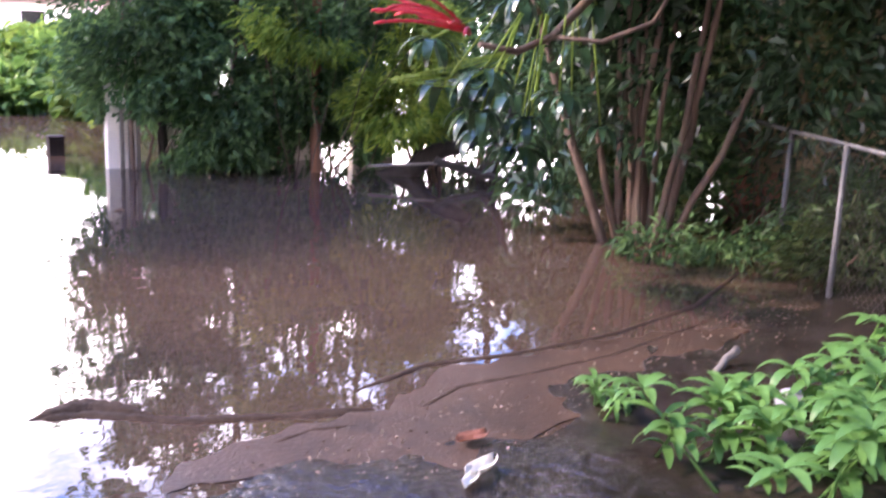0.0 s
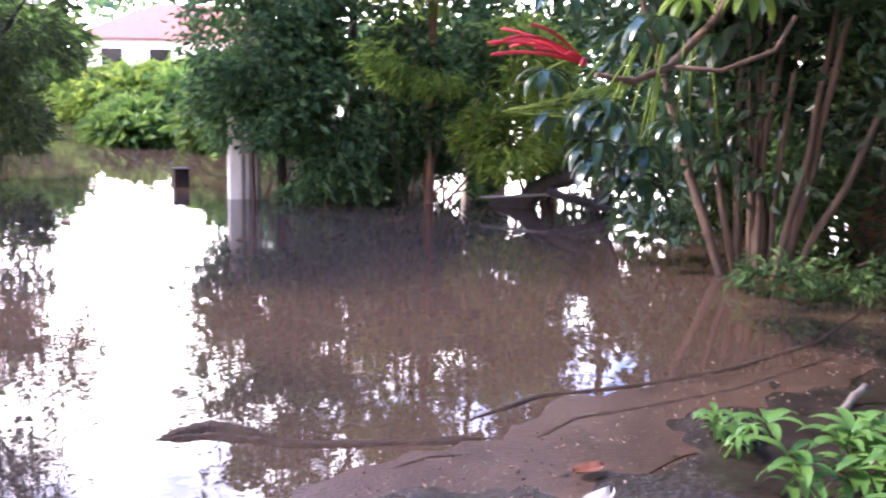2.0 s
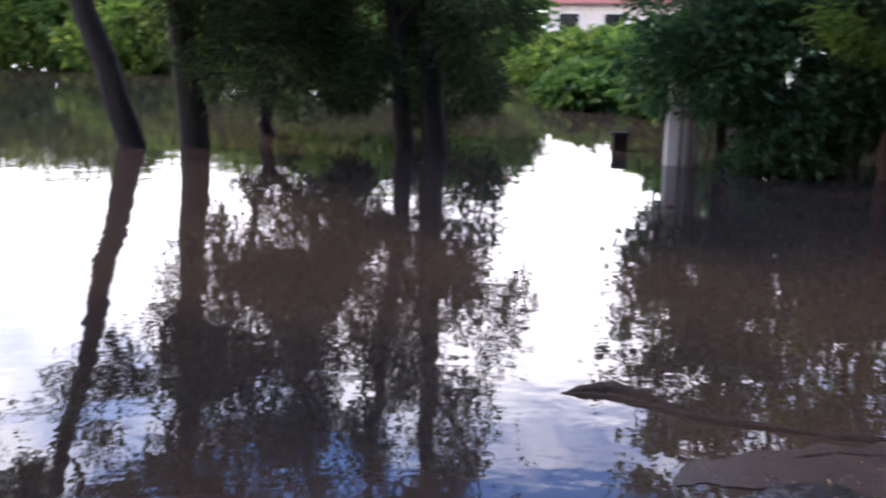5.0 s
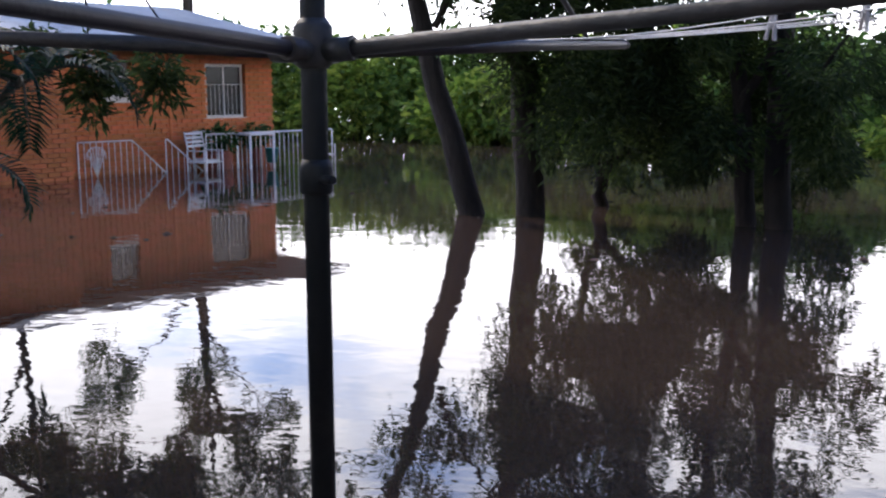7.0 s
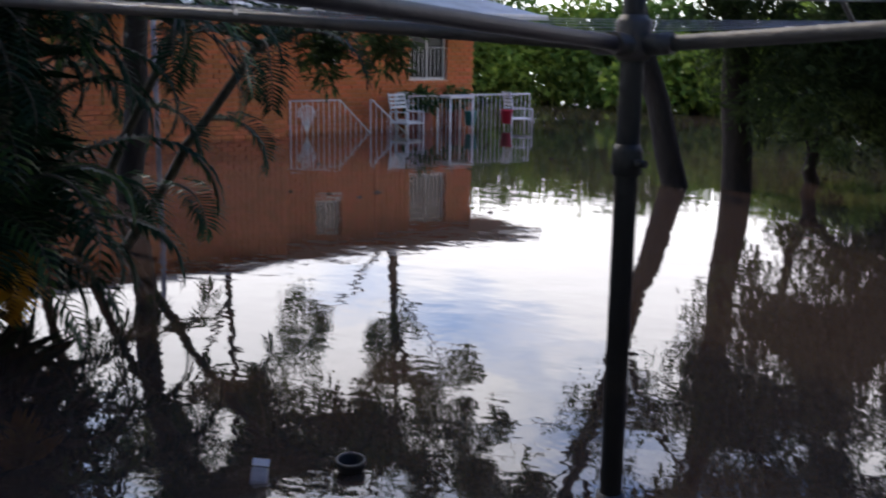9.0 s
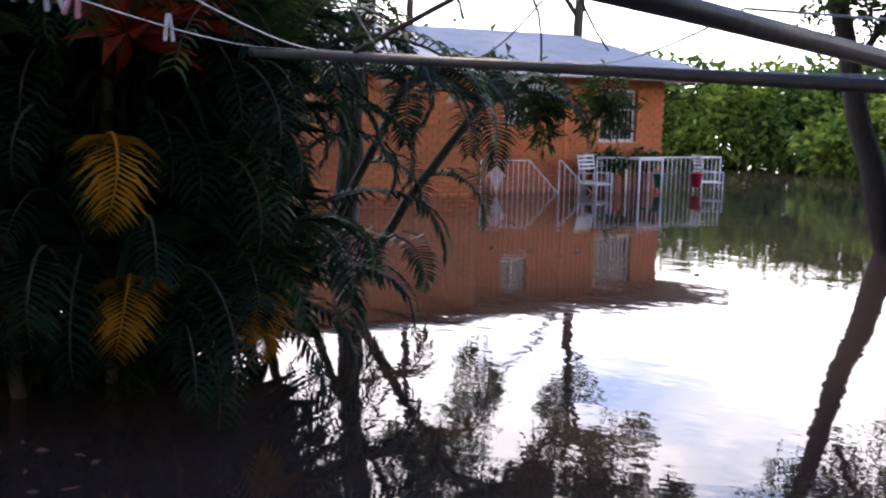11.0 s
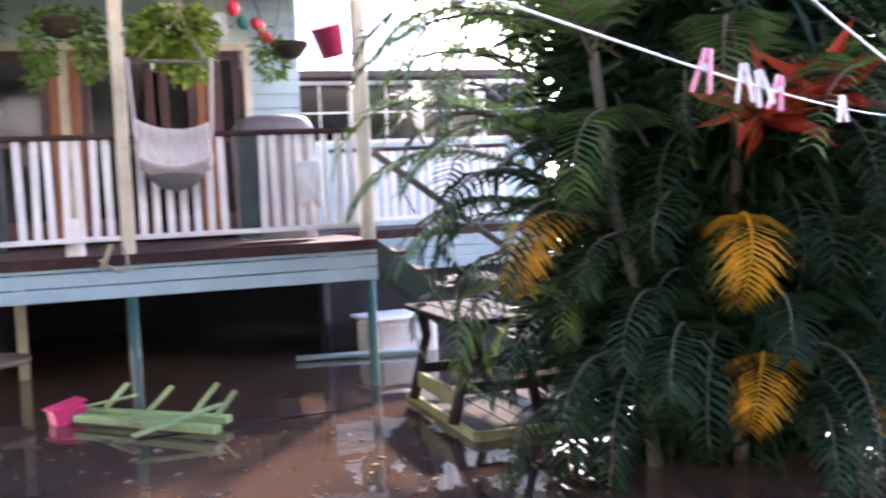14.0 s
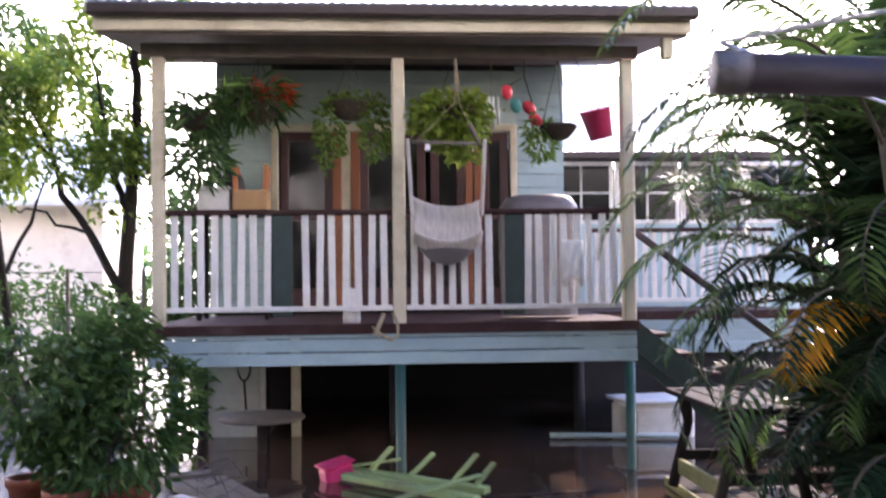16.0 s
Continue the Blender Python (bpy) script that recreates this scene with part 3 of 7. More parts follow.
# rear wing: landing with its own railing, wall with windows, pale hip roof
AX = -12.5
railing(WX - 0.05, WR + 0.3, 4.3, 1.40, 2.23)
for i in range(3):
    z1 = 1.20 - i * 0.125
    hpart("fascia_board", Geo().box((WX - 0.09, WR + 0.2, z1 - 0.119), (WX - 0.03 - 0.012 * (i % 2), 4.6, z1 - 0.003), 0.006), M_BLUE)
hpart("landing_deck", Geo().box((AX, WR, 1.2), (WX - 0.03, 4.6, 1.30), 0.005), M_MAROON)
hpart("wing_wall", Geo().box((AX - 0.1, 1.98, 0.8), (AX, 5.4, 2.35), 0.004), M_BLUE)
hpart("wing_wall", Geo().box((AX - 0.1, 1.98, 3.14), (AX, 5.4, 3.24), 0.004), M_SHADEBLACK)
hpart("wing_room", Geo().box((AX - 1.4, 1.98, 0.8), (AX - 1.3, 5.4, 3.2), 0.004), M_SHADEBLACK)


def sash(x, y0, y1, z0, z1, nx, nz, parent_name="window"):
    w = hpart(parent_name, Geo().box((x - 0.05, y0, z0), (x + 0.015, y0 + 0.05, z1), 0.004).box((x - 0.05, y1 - 0.05, z0), (x + 0.015, y1, z1), 0.004)
              .box((x - 0.05, y0 + 0.05, z0), (x + 0.015, y1 - 0.05, z0 + 0.05), 0.004).box((x - 0.05, y0 + 0.05, z1 - 0.05), (x + 0.015, y1 - 0.05, z1), 0.004), M_WHITE, label="white framed sash window")
    for i in range(1, nx):
        y = y0 + (y1 - y0) * i / nx
        part("glazing_bar", Geo().box((x - 0.03, y - 0.012, z0 + 0.05), (x + 0.008, y + 0.012, z1 - 0.05), 0.003), M_WHITE, w)
    for i in range(1, nz):
        z = z0 + (z1 - z0) * i / nz
        part("glazing_bar", Geo().box((x - 0.028, y0 + 0.05, z - 0.012), (x + 0.006, y1 - 0.05, z + 0.012), 0.003), M_WHITE, w)
    part("pane", Geo().box((x - 0.02, y0 + 0.048, z0 + 0.048), (x - 0.014, y1 - 0.048, z1 - 0.048), 0.001), M_GLASS, w)


for y in (2.0, 2.85, 3.7, 4.55):
    sash(AX, y, y + 0.82, 2.35, 3.14, 2, 2)
g = corrugated((AX + 0.45, 0.2, 3.22), (AX + 0.45, 4.75, 3.22), (AX - 3.15, 0.2, 5.1), (AX - 3.15, 3.2, 5.1), 46)
hpart("wing_roof", g, M_ROOFWHITE, label="pale sunlit corrugated roof")
hpart("wing_gutter", Geo().box((AX + 0.4, 1.95, 3.12), (AX + 0.5, 4.85, 3.22), 0.015), M_ROOFDARK)

# stair down from the verandah's end
st = thing("outdoor_stair", "grey-green timber stair running down from the verandah into the flood", "stair", at=(HX - 0.25, YR + 0.1, 0))
for dx in (0.0, -0.95):
    part("stringer", Geo().add([(dx - 0.025, 0, DECK - 0.02), (dx - 0.025, 0, DECK - 0.30), (dx - 0.025, 2.2, -0.75), (dx - 0.025, 2.2, -0.45), (dx + 0.025, 0, DECK - 0.02), (dx + 0.025, 0, DECK - 0.30), (dx + 0.025, 2.2, -0.75), (dx + 0.025, 2.2, -0.45)],
                               [(0, 1, 2, 3), (7, 6, 5, 4), (0, 3, 7, 4), (1, 5, 6, 2), (0, 4, 5, 1), (3, 2, 6, 7)]), M_DKGREEN, st, "grey-green stair stringer")
for i in range(9):
    y = 0.12 + i * 0.23
    z = DECK - 0.19 - i * 0.182
    part("tread", Geo().box((-0.93, y, z - 0.02), (-0.03, y + 0.24, z + 0.02), 0.006), M_MAROON, st)
part("stair_handrail", Geo().box((-0.03, 0, -0.03), (0.03, 2.3, 0.03), 0.008, m=Matrix.Translation((0, 0, 2.12)) @ Matrix.Rotation(radians(-37), 4, "X")), M_ROOFDARK, st, "dark handrail")

# ---------------------------------------------------------------- brick building over the water
BM = Matrix(((0.433, -0.901, 0, -12.5), (0.901, 0.433, 0, 15.9), (0, 0, 1, 0), (0, 0, 0, 1)))
SITE = Matrix.Identity(4)
brick_house = thing("brick_house", "orange brick house standing in the flood with a grey roof", "house", at=BM)


def bpart(name, geo, mat, parent=None, label=""):
    return part(name, geo, mat, parent or brick_house, label)


BE = 2.34                                             # eave height over the water
W1, W2 = (3.27, 4.22, 1.02, 2.12), (0.94, 1.52, 1.42, 2.12)   # windows: x0 x1 z0 z1
bpart("wall_backing", Geo().box((0, 0.03, -0.6), (0.94, 0.2, BE), 0.002).box((1.52, 0.03, -0.6), (3.27, 0.2, BE), 0.002).box((4.22, 0.03, -0.6), (4.95, 0.2, BE), 0.002)
      .box((0.94, 0.03, -0.6), (1.52, 0.2, 1.42), 0.002).box((0.94, 0.03, 2.12), (1.52, 0.2, BE), 0.002)
      .box((3.27, 0.03, -0.6), (4.22, 0.2, 1.02), 0.002).box((3.27, 0.03, 2.12), (4.22, 0.2, BE), 0.002), M_MORTAR)
bpart("wing_backing", Geo().box((-6.5, -0.55, -0.6), (-0.02, -0.4, BE + 0.12), 0.002).box((-0.13, -0.4, -0.6), (-0.02, 0.2, BE + 0.1), 0.002), M_MORTAR)
bpart("side_wall", Geo().box((4.78, 0.2, -0.6), (4.95, 7.5, BE), 0.002), M_BRICK)
bpart("room_wall", Geo().box((0, 2.4, -0.6), (4.78, 2.5, BE), 0.002), M_CREAM)
for (x0, x1, z0, z1), bars in ((W1, True), (W2, True)):
    w = bpart("window", Geo().box((x0, 0.04, z0), (x0 + 0.05, 0.1, z1), 0.004).box((x1 - 0.05, 0.04, z0), (x1, 0.1, z1), 0.004)
              .box((x0 + 0.05, 0.04, z1 - 0.05), (x1 - 0.05, 0.1, z1), 0.004).box((x0 + 0.05, 0.04, z0), (x1 - 0.05, 0.1, z0 + 0.05), 0.004)
              .box(((x0 + x1) / 2 - 0.02, 0.045, z0 + 0.05), ((x0 + x1) / 2 + 0.02, 0.095, z1 - 0.05), 0.004), M_WHITE, label="white framed window with bars")
    part("pane", Geo().box((x0 + 0.045, 0.07, z0 + 0.045), (x1 - 0.045, 0.076, z1 - 0.045), 0.001), M_GLASS, w)
    part("sill", Geo().box((x0 - 0.04, -0.06, z0 - 0.06), (x1 + 0.04, 0.04, z0 - 0.002), 0.006), M_WHITE, w)
    gr = Geo()
    n = int((x1 - x0) / 0.1)
    for i in range(n + 1):
        gr.tube([(x0 + (x1 - x0) * i / n, -0.02, z0), (x0 + (x1 - x0) * i / n, -0.02, z0 + 0.62 * (z1 - z0))], 0.007, 5)
    gr.tube([(x0, -0.02, z0 + 0.62 * (z1 - z0)), (x1, -0.02, z0 + 0.62 * (z1 - z0))], 0.008, 5)
    part("window_grille", gr, M_WHITE, w)
    part("curtain", Geo().add([(x0 + (x1 - x0) * i / 20, 0.16 + 0.025 * (i % 2), z) for z in (z0, z1) for i in range(21)], [(i, i + 1, i + 22, i + 21) for i in range(20)]), M_WHITE, w)
# roof with its wide overhang, gutter, soffit
ro = corrugated((-7.0, -1.05, BE + 0.06), (6.1, -1.05, BE + 0.06), (-7.0, 4.0, BE + 1.2), (5.2, 4.0, BE + 1.2), 70, 0.03)
bpart("roof", ro, M_ROOFGREY, label="grey corrugated roof")
bpart("soffit", Geo().box((-7.0, -1.0, BE - 0.0), (6.1, 2.0, BE + 0.05), 0.004), M_EAVE, label="pale grey lined eave")
bpart("gutter", Geo().box((-7.05, -1.15, BE - 0.03), (6.15, -1.02, BE + 0.09), 0.02), M_EAVE)
bpart("downpipe", Geo().tube([(2.37, -0.05, -0.5), (2.37, -0.05, BE)], 0.04, 8), M_BRICK)

# ---------------------------------------------------------------- rotary clothes line
HUB = Vector((-0.80, 1.94, 1.73))
TIPS = [Vector((-1.154, -0.404, 1.86)), Vector((-3.27, 2.18, 1.86)), Vector((1.68, 1.64, 1.90)), Vector((-0.54, 4.22, 1.82))]
hoist = thing("rotary_clothes_line", "old rotary clothes line with a dark pole, pipe arms and wires", "clothes line", at=(HUB.x, HUB.y, 0))
inv = Matrix.Translation((-HUB.x, -HUB.y, 0))


def opart(name, geo, mat, label=""):
    p = part(name, geo, mat, hoist, label)
    p.matrix_parent_inverse = inv
    return p


hx, hy = HUB.x, HUB.y
opart("pole", Geo().tube([(hx, hy, 0.7), (hx, hy, 2.55)], 0.024, 16), M_POLE, "dark painted steel pole")
opart("pole_sleeve", Geo().tube([(hx, hy, -0.4), (hx, hy, 0.74), (hx, hy, 0.78)], [0.037, 0.037, 0.030], 16), M_GALV, "grey steel ground sleeve")
opart("collar", Geo().tube([(hx, hy, 1.47), (hx, hy, 1.475), (hx, hy, 1.52), (hx, hy, 1.535)], [0.026, 0.031, 0.031, 0.026], 16).tube([(hx + 0.02, hy - 0.02, 1.5), (hx + 0.05, hy - 0.035, 1.5)], 0.008, 8), M_POLE)
opart("hub_casting", Geo().tube([(hx, hy, 1.70), (hx, hy, 1.71), (hx, hy, 1.775), (hx, hy, 1.79)], [0.026, 0.036, 0.036, 0.026], 16), M_GALV, "worn grey hub casting")
for i, tip in enumerate(TIPS):
    d = (tip - HUB).normalized()
    a = opart("arm", Geo().tube([HUB + d * 0.03, HUB + (tip - HUB) * 0.5 + Vector((0, 0, 0.004)), tip], 0.0145 if i == 0 else 0.0155, 14), M_ARM if i in (0, 3) else M_GALV,
              "dark blue painted pipe arm" if i in (0, 3) else "galvanised pipe arm")
    part("socket", Geo().tube([HUB + d * 0.025, HUB + d * 0.085], 0.022, 12), M_GALV, a)
    part("end_cap", Geo().tube([tip - d * 0.02, tip + d * 0.006], 0.0165, 12), M_GALV, a)
    opart("strut", Geo().tube([HUB + (tip - HUB) * 0.78 + Vector((0, 0, 0.02)), Vector((hx, hy, 2.5))], 0.009, 8), M_GALV, "thin steel strut")
for k in (1.0, 0.86, 0.72, 0.58, 0.44):
    for i in range(4):
        j = {0: 1, 1: 3, 3: 2, 2: 0}[i]
        a, b = HUB + (TIPS[i] - HUB) * k, HUB + (TIPS[j] - HUB) * k
        a, b = a + Vector((0, 0, 0.022)), b + Vector((0, 0, 0.022))
        pts = [a + (b - a) * (s / 8) - Vector((0, 0, 0.03 * 4 * (s / 8) * (1 - s / 8))) for s in range(9)]
        opart("line_wire", Geo().tube(pts, 0.0018, 5), M_WIRE, "plastic coated line")

# ---------------------------------------------------------------- trees standing in the flood
def water_tree(name, label, trunks, branches, blobs, n_leaf, leaf, seed, bark=None, leaf_mat=None, **kw):
    base = trunks[0][0]
    t = thing(name, label, "tree", at=(base[0], base[1], 0))
    mi = Matrix.Translation((-base[0], -base[1], 0))
    for k, (a, b, r0, r1) in enumerate(trunks):
        n = 10
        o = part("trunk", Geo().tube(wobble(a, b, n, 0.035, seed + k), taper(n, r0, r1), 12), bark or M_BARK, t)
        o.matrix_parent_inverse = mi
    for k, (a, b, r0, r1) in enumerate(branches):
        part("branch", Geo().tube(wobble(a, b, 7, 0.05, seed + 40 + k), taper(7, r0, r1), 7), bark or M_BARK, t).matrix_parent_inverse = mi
    part("crown", crown(blobs, n_leaf, leaf[0], leaf[1], seed, **kw), leaf_mat or M_LEAF_DARK, t).matrix_parent_inverse = mi
    return t


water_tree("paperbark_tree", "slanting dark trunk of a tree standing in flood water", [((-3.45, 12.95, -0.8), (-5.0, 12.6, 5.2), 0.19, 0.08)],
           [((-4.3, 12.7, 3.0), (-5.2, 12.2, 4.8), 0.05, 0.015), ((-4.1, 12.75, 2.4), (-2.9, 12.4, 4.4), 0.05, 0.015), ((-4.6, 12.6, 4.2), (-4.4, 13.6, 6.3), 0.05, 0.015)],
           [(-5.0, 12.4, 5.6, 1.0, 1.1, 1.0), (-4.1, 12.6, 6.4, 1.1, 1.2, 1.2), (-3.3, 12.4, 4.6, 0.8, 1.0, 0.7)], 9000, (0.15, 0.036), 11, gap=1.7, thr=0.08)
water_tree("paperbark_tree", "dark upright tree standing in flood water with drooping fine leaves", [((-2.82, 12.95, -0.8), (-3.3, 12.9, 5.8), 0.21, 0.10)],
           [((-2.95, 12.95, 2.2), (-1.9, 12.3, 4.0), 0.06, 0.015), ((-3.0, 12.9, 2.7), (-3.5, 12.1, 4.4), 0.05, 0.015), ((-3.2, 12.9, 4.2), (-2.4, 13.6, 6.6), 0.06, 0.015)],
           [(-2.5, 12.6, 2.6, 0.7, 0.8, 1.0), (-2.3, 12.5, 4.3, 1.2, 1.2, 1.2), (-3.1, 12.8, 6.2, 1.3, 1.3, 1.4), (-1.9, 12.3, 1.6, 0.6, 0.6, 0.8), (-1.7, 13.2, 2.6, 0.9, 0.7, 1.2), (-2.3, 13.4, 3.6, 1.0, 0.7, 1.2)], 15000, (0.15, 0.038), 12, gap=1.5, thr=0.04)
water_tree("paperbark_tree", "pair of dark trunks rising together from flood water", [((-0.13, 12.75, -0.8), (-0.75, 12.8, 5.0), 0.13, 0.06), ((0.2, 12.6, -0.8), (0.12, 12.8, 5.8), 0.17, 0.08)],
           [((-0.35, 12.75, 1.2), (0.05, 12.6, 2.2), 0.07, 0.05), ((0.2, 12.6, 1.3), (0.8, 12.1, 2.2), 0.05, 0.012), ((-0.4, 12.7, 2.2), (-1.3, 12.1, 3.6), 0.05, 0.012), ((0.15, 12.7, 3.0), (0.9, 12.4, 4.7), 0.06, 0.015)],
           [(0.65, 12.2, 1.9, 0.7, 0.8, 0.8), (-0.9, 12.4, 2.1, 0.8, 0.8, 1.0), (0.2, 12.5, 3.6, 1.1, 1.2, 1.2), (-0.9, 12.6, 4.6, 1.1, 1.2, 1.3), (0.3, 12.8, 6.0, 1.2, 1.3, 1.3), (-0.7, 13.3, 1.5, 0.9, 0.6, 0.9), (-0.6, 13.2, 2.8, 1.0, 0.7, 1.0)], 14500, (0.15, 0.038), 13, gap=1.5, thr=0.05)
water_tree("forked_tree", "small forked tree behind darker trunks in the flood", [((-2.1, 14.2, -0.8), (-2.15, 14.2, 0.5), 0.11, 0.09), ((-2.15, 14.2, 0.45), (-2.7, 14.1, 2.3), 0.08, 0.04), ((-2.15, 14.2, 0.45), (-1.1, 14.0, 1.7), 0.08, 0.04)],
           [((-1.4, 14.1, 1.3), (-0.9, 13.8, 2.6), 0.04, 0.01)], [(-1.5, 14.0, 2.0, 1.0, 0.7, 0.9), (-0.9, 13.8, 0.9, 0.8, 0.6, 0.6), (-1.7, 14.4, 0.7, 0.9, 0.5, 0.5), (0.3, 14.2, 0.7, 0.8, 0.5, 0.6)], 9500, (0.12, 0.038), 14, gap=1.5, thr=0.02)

low = bpy.data.objects["paperbark_tree.002"]
for k, blobs in enumerate(([(-2.3, 12.5, 1.5, 0.7, 0.6, 0.8), (-1.6, 12.4, 1.1, 0.7, 0.6, 0.7), (-1.3, 12.7, 2.2, 0.9, 0.6, 0.7)], [(-0.6, 12.2, 1.2, 0.6, 0.5, 0.7), (0.7, 12.2, 1.2, 0.5, 0.5, 0.7), (0.1, 13.1, 1.6, 0.9, 0.5, 0.9)],
                           [(-3.6, 12.6, 2.7, 0.6, 0.5, 0.7), (-4.3, 12.4, 3.3, 0.7, 0.6, 0.8), (-3.0, 12.4, 2.0, 0.5, 0.5, 0.7), (-2.5, 12.5, 2.7, 0.6, 0.5, 0.8)])):
    part("low_foliage", crown(blobs, (5500, 3000, 3600)[k], 0.13, 0.038, 160 + k, gap=1.5, thr=-0.05, shell=0.7), M_LEAF_DARK, low).matrix_parent_inverse = Matrix.Translation((0.13, -12.75, 0))

# hedge of glossy dark shrubs, sunlit shrub before it
def shrub(name, label, blobs, n, leaf, seed, mat, stem=0.03, category="shrub", **kw):
    b0 = blobs[0]
    t = thing(name, label, category, at=(b0[0], b0[1], 0))
    mi = Matrix.Translation((-b0[0], -b0[1], 0))
    rng = np.random.default_rng(seed)
    for b in blobs:
        for _ in range(2):
            g = Geo()
            q = (b[0] + rng.normal() * b[3] * 0.4, b[1] + rng.normal() * b[4] * 0.4, b[2] + b[5] * 0.5)
            g.tube(wobble((b0[0] + rng.normal() * 0.15, b0[1] + rng.normal() * 0.15, -0.6), q, 6, 0.05, int(rng.integers(1e6))), taper(6, stem, stem * 0.3), 6)
            part("stem", g, M_STEM, t).matrix_parent_inverse = mi
    part("foliage", crown(blobs, n, leaf[0], leaf[1], seed, **kw), mat, t).matrix_parent_inverse = mi
    return t


shrub("hedge_shrub", "tall dense dark-leaved shrub overhanging the flood", [(3.3, 11.6, 1.5, 0.9, 0.9, 1.2), (4.0, 11.2, 0.9, 0.8, 0.7, 0.85), (3.5, 11.2, 0.45, 0.75, 0.4, 0.42), (4.3, 11.0, 0.4, 0.7, 0.4, 0.38)], 15000, (0.11, 0.055), 21, M_LEAF_HEDGE, thr=-0.03, gap=1.6, shell=0.6)
shrub("hedge_shrub", "tall dense dark-leaved shrub overhanging the flood", [(4.9, 11.2, 1.1, 0.9, 0.8, 1.0), (5.3, 10.8, 0.35, 0.6, 0.4, 0.32)], 9500, (0.11, 0.055), 22, M_LEAF_HEDGE, thr=-0.02, gap=1.6, shell=0.6)
shrub("hedge_shrub", "tall dense green shrub behind sunlit foliage", [(6.4, 10.6, 1.5, 0.9, 0.7, 0.7), (6.6, 10.4, 0.9, 0.7, 0.5, 0.6)], 7000, (0.11, 0.055), 23, M_LEAF_HEDGE, gap=1.8, thr=0.02, shell=0.6)
shrub("fern_leaved_shrub", "sunlit yellow-green feathery shrub before the hedge", [(4.75, 10.3, 1.75, 0.75, 0.55, 0.45), (5.5, 9.7, 1.6, 0.6, 0.5, 0.5), (5.6, 10.0, 0.8, 0.6, 0.5, 0.4), (4.5, 10.5, 2.5, 0.7, 0.5, 0.5)], 9000, (0.12, 0.034), 24, M_LEAF_SUN, stem=0.009, thr=-0.1)

for k, (x, y, z, r) in enumerate(((3.3, 11.5, 2.6, 1.1), (4.9, 11.4, 2.5, 1.2), (6.3, 10.7, 2.5, 1.1), (3.7, 11.8, 4.2, 1.2), (5.2, 11.6, 4.4, 1.3), (6.8, 11.0, 4.3, 1.3), (4.4, 12.0, 5.8, 1.2), (6.0, 11.6, 6.0, 1.3), (7.4, 10.6, 5.2, 1.2))):
    water_tree("hedge_tree", "open-crowned tree rising behind the hedge", [((x + 0.2, y + 0.3, -0.6), (x, y, z), 0.07, 0.03)], [((x + 0.1, y + 0.2, z * 0.6), (x + 0.7, y, z + 0.4), 0.03, 0.01), ((x + 0.1, y + 0.2, z * 0.7), (x - 0.7, y - 0.1, z + 0.5), 0.03, 0.01)],
               [(x, y, z, r, 0.9, 0.8), (x + 0.3, y, z + 0.7, r * 0.8, 0.8, 0.6)], 2700, (0.12, 0.06), 260 + k, leaf_mat=M_LEAF_HEDGE, gap=1.9, thr=0.13)
for k, (x, y, z) in enumerate(((4.6, 14.0, 1.0), (6.2, 13.4, 1.1), (7.9, 11.6, 1.2), (8.9, 10.2, 1.3))):
    shrub("back_shrub", "dark shrub closing the yard behind the hedge", [(x, y, z * 0.7, 1.3, 1.0, z * 0.7), (x + 0.3, y + 0.3, z + 0.7, 1.1, 0.8, 0.6)], 3000, (0.16, 0.08), 240 + k, M_LEAF_HEDGE, gap=1.6, thr=0.03, shell=0.6)

# ---------------------------------------------------------------- many-stemmed shrub on the bank with its umbrella-leaved branch
ms = thing("many_stemmed_tree", "many-stemmed brown tree fanning up from the flood edge", "tree", at=(5.83, 6.2, 0))
mi = Matrix.Translation((-5.83, -6.2, 0))
rng = np.random.default_rng(5)
for k, (tx, tz, r) in enumerate(((-1.4, 3.0, 0.046), (-1.1, 3.2, 0.034), (-0.66, 3.4, 0.03), (-0.46, 3.6, 0.034), (-0.32, 3.7, 0.026), (-0.18, 3.6, 0.034), (-0.05, 3.7, 0.026), (0.08, 3.6, 0.034), (0.26, 3.6, 0.03), (0.5, 3.5, 0.036), (0.9, 3.0, 0.042), (1.25, 2.9, 0.036))):
    side = Vector((0.70, -0.71, 0))
    b = Vector((5.83, 6.2, -0.3)) + side * (tx * 0.14) + Vector((rng.normal() * 0.05, rng.normal() * 0.05, 0))
    e = Vector((5.83, 6.2, tz)) + side * tx + Vector((rng.normal() * 0.12, rng.normal() * 0.12, 0))
    part("stem", Geo().tube(wobble(b, e, 9, 0.03, 60 + k), taper(9, r, r * 0.45), 9), M_STEM, ms).matrix_parent_inverse = mi
# crown carried on out of view, wide and dense, to shade the right bank
part("crown", crown([(5.7, 6.3, 3.4, 1.3, 1.1, 0.8), (6.8, 5.2, 3.3, 1.3, 1.1, 0.9), (5.6, 6.4, 2.4, 0.7, 0.6, 0.6), (6.3, 5.6, 4.2, 1.6, 1.4, 0.8), (7.6, 4.2, 3.2, 1.6, 1.4, 1.0), (8.3, 3.0, 4.0, 1.8, 1.8, 1.3), (6.2, 3.2, 4.1, 1.6, 1.6, 0.9), (5.0, 4.6, 4.3, 1.4, 1.4, 0.8), (8.6, 5.6, 4.4, 1.8, 1.8, 1.0), (6.8, 1.4, 4.2, 1.7, 1.7, 0.9), (9.6, 3.6, 4.6, 1.8, 1.8, 1.0), (4.8, 2.6, 4.9, 1.5, 1.5, 0.8), (7.2, 7.4, 4.8, 1.6, 1.5, 0.9)], 36000, 0.26, 0.13, 31, thr=-0.4), M_LEAF_UMB, ms).matrix_parent_inverse = mi
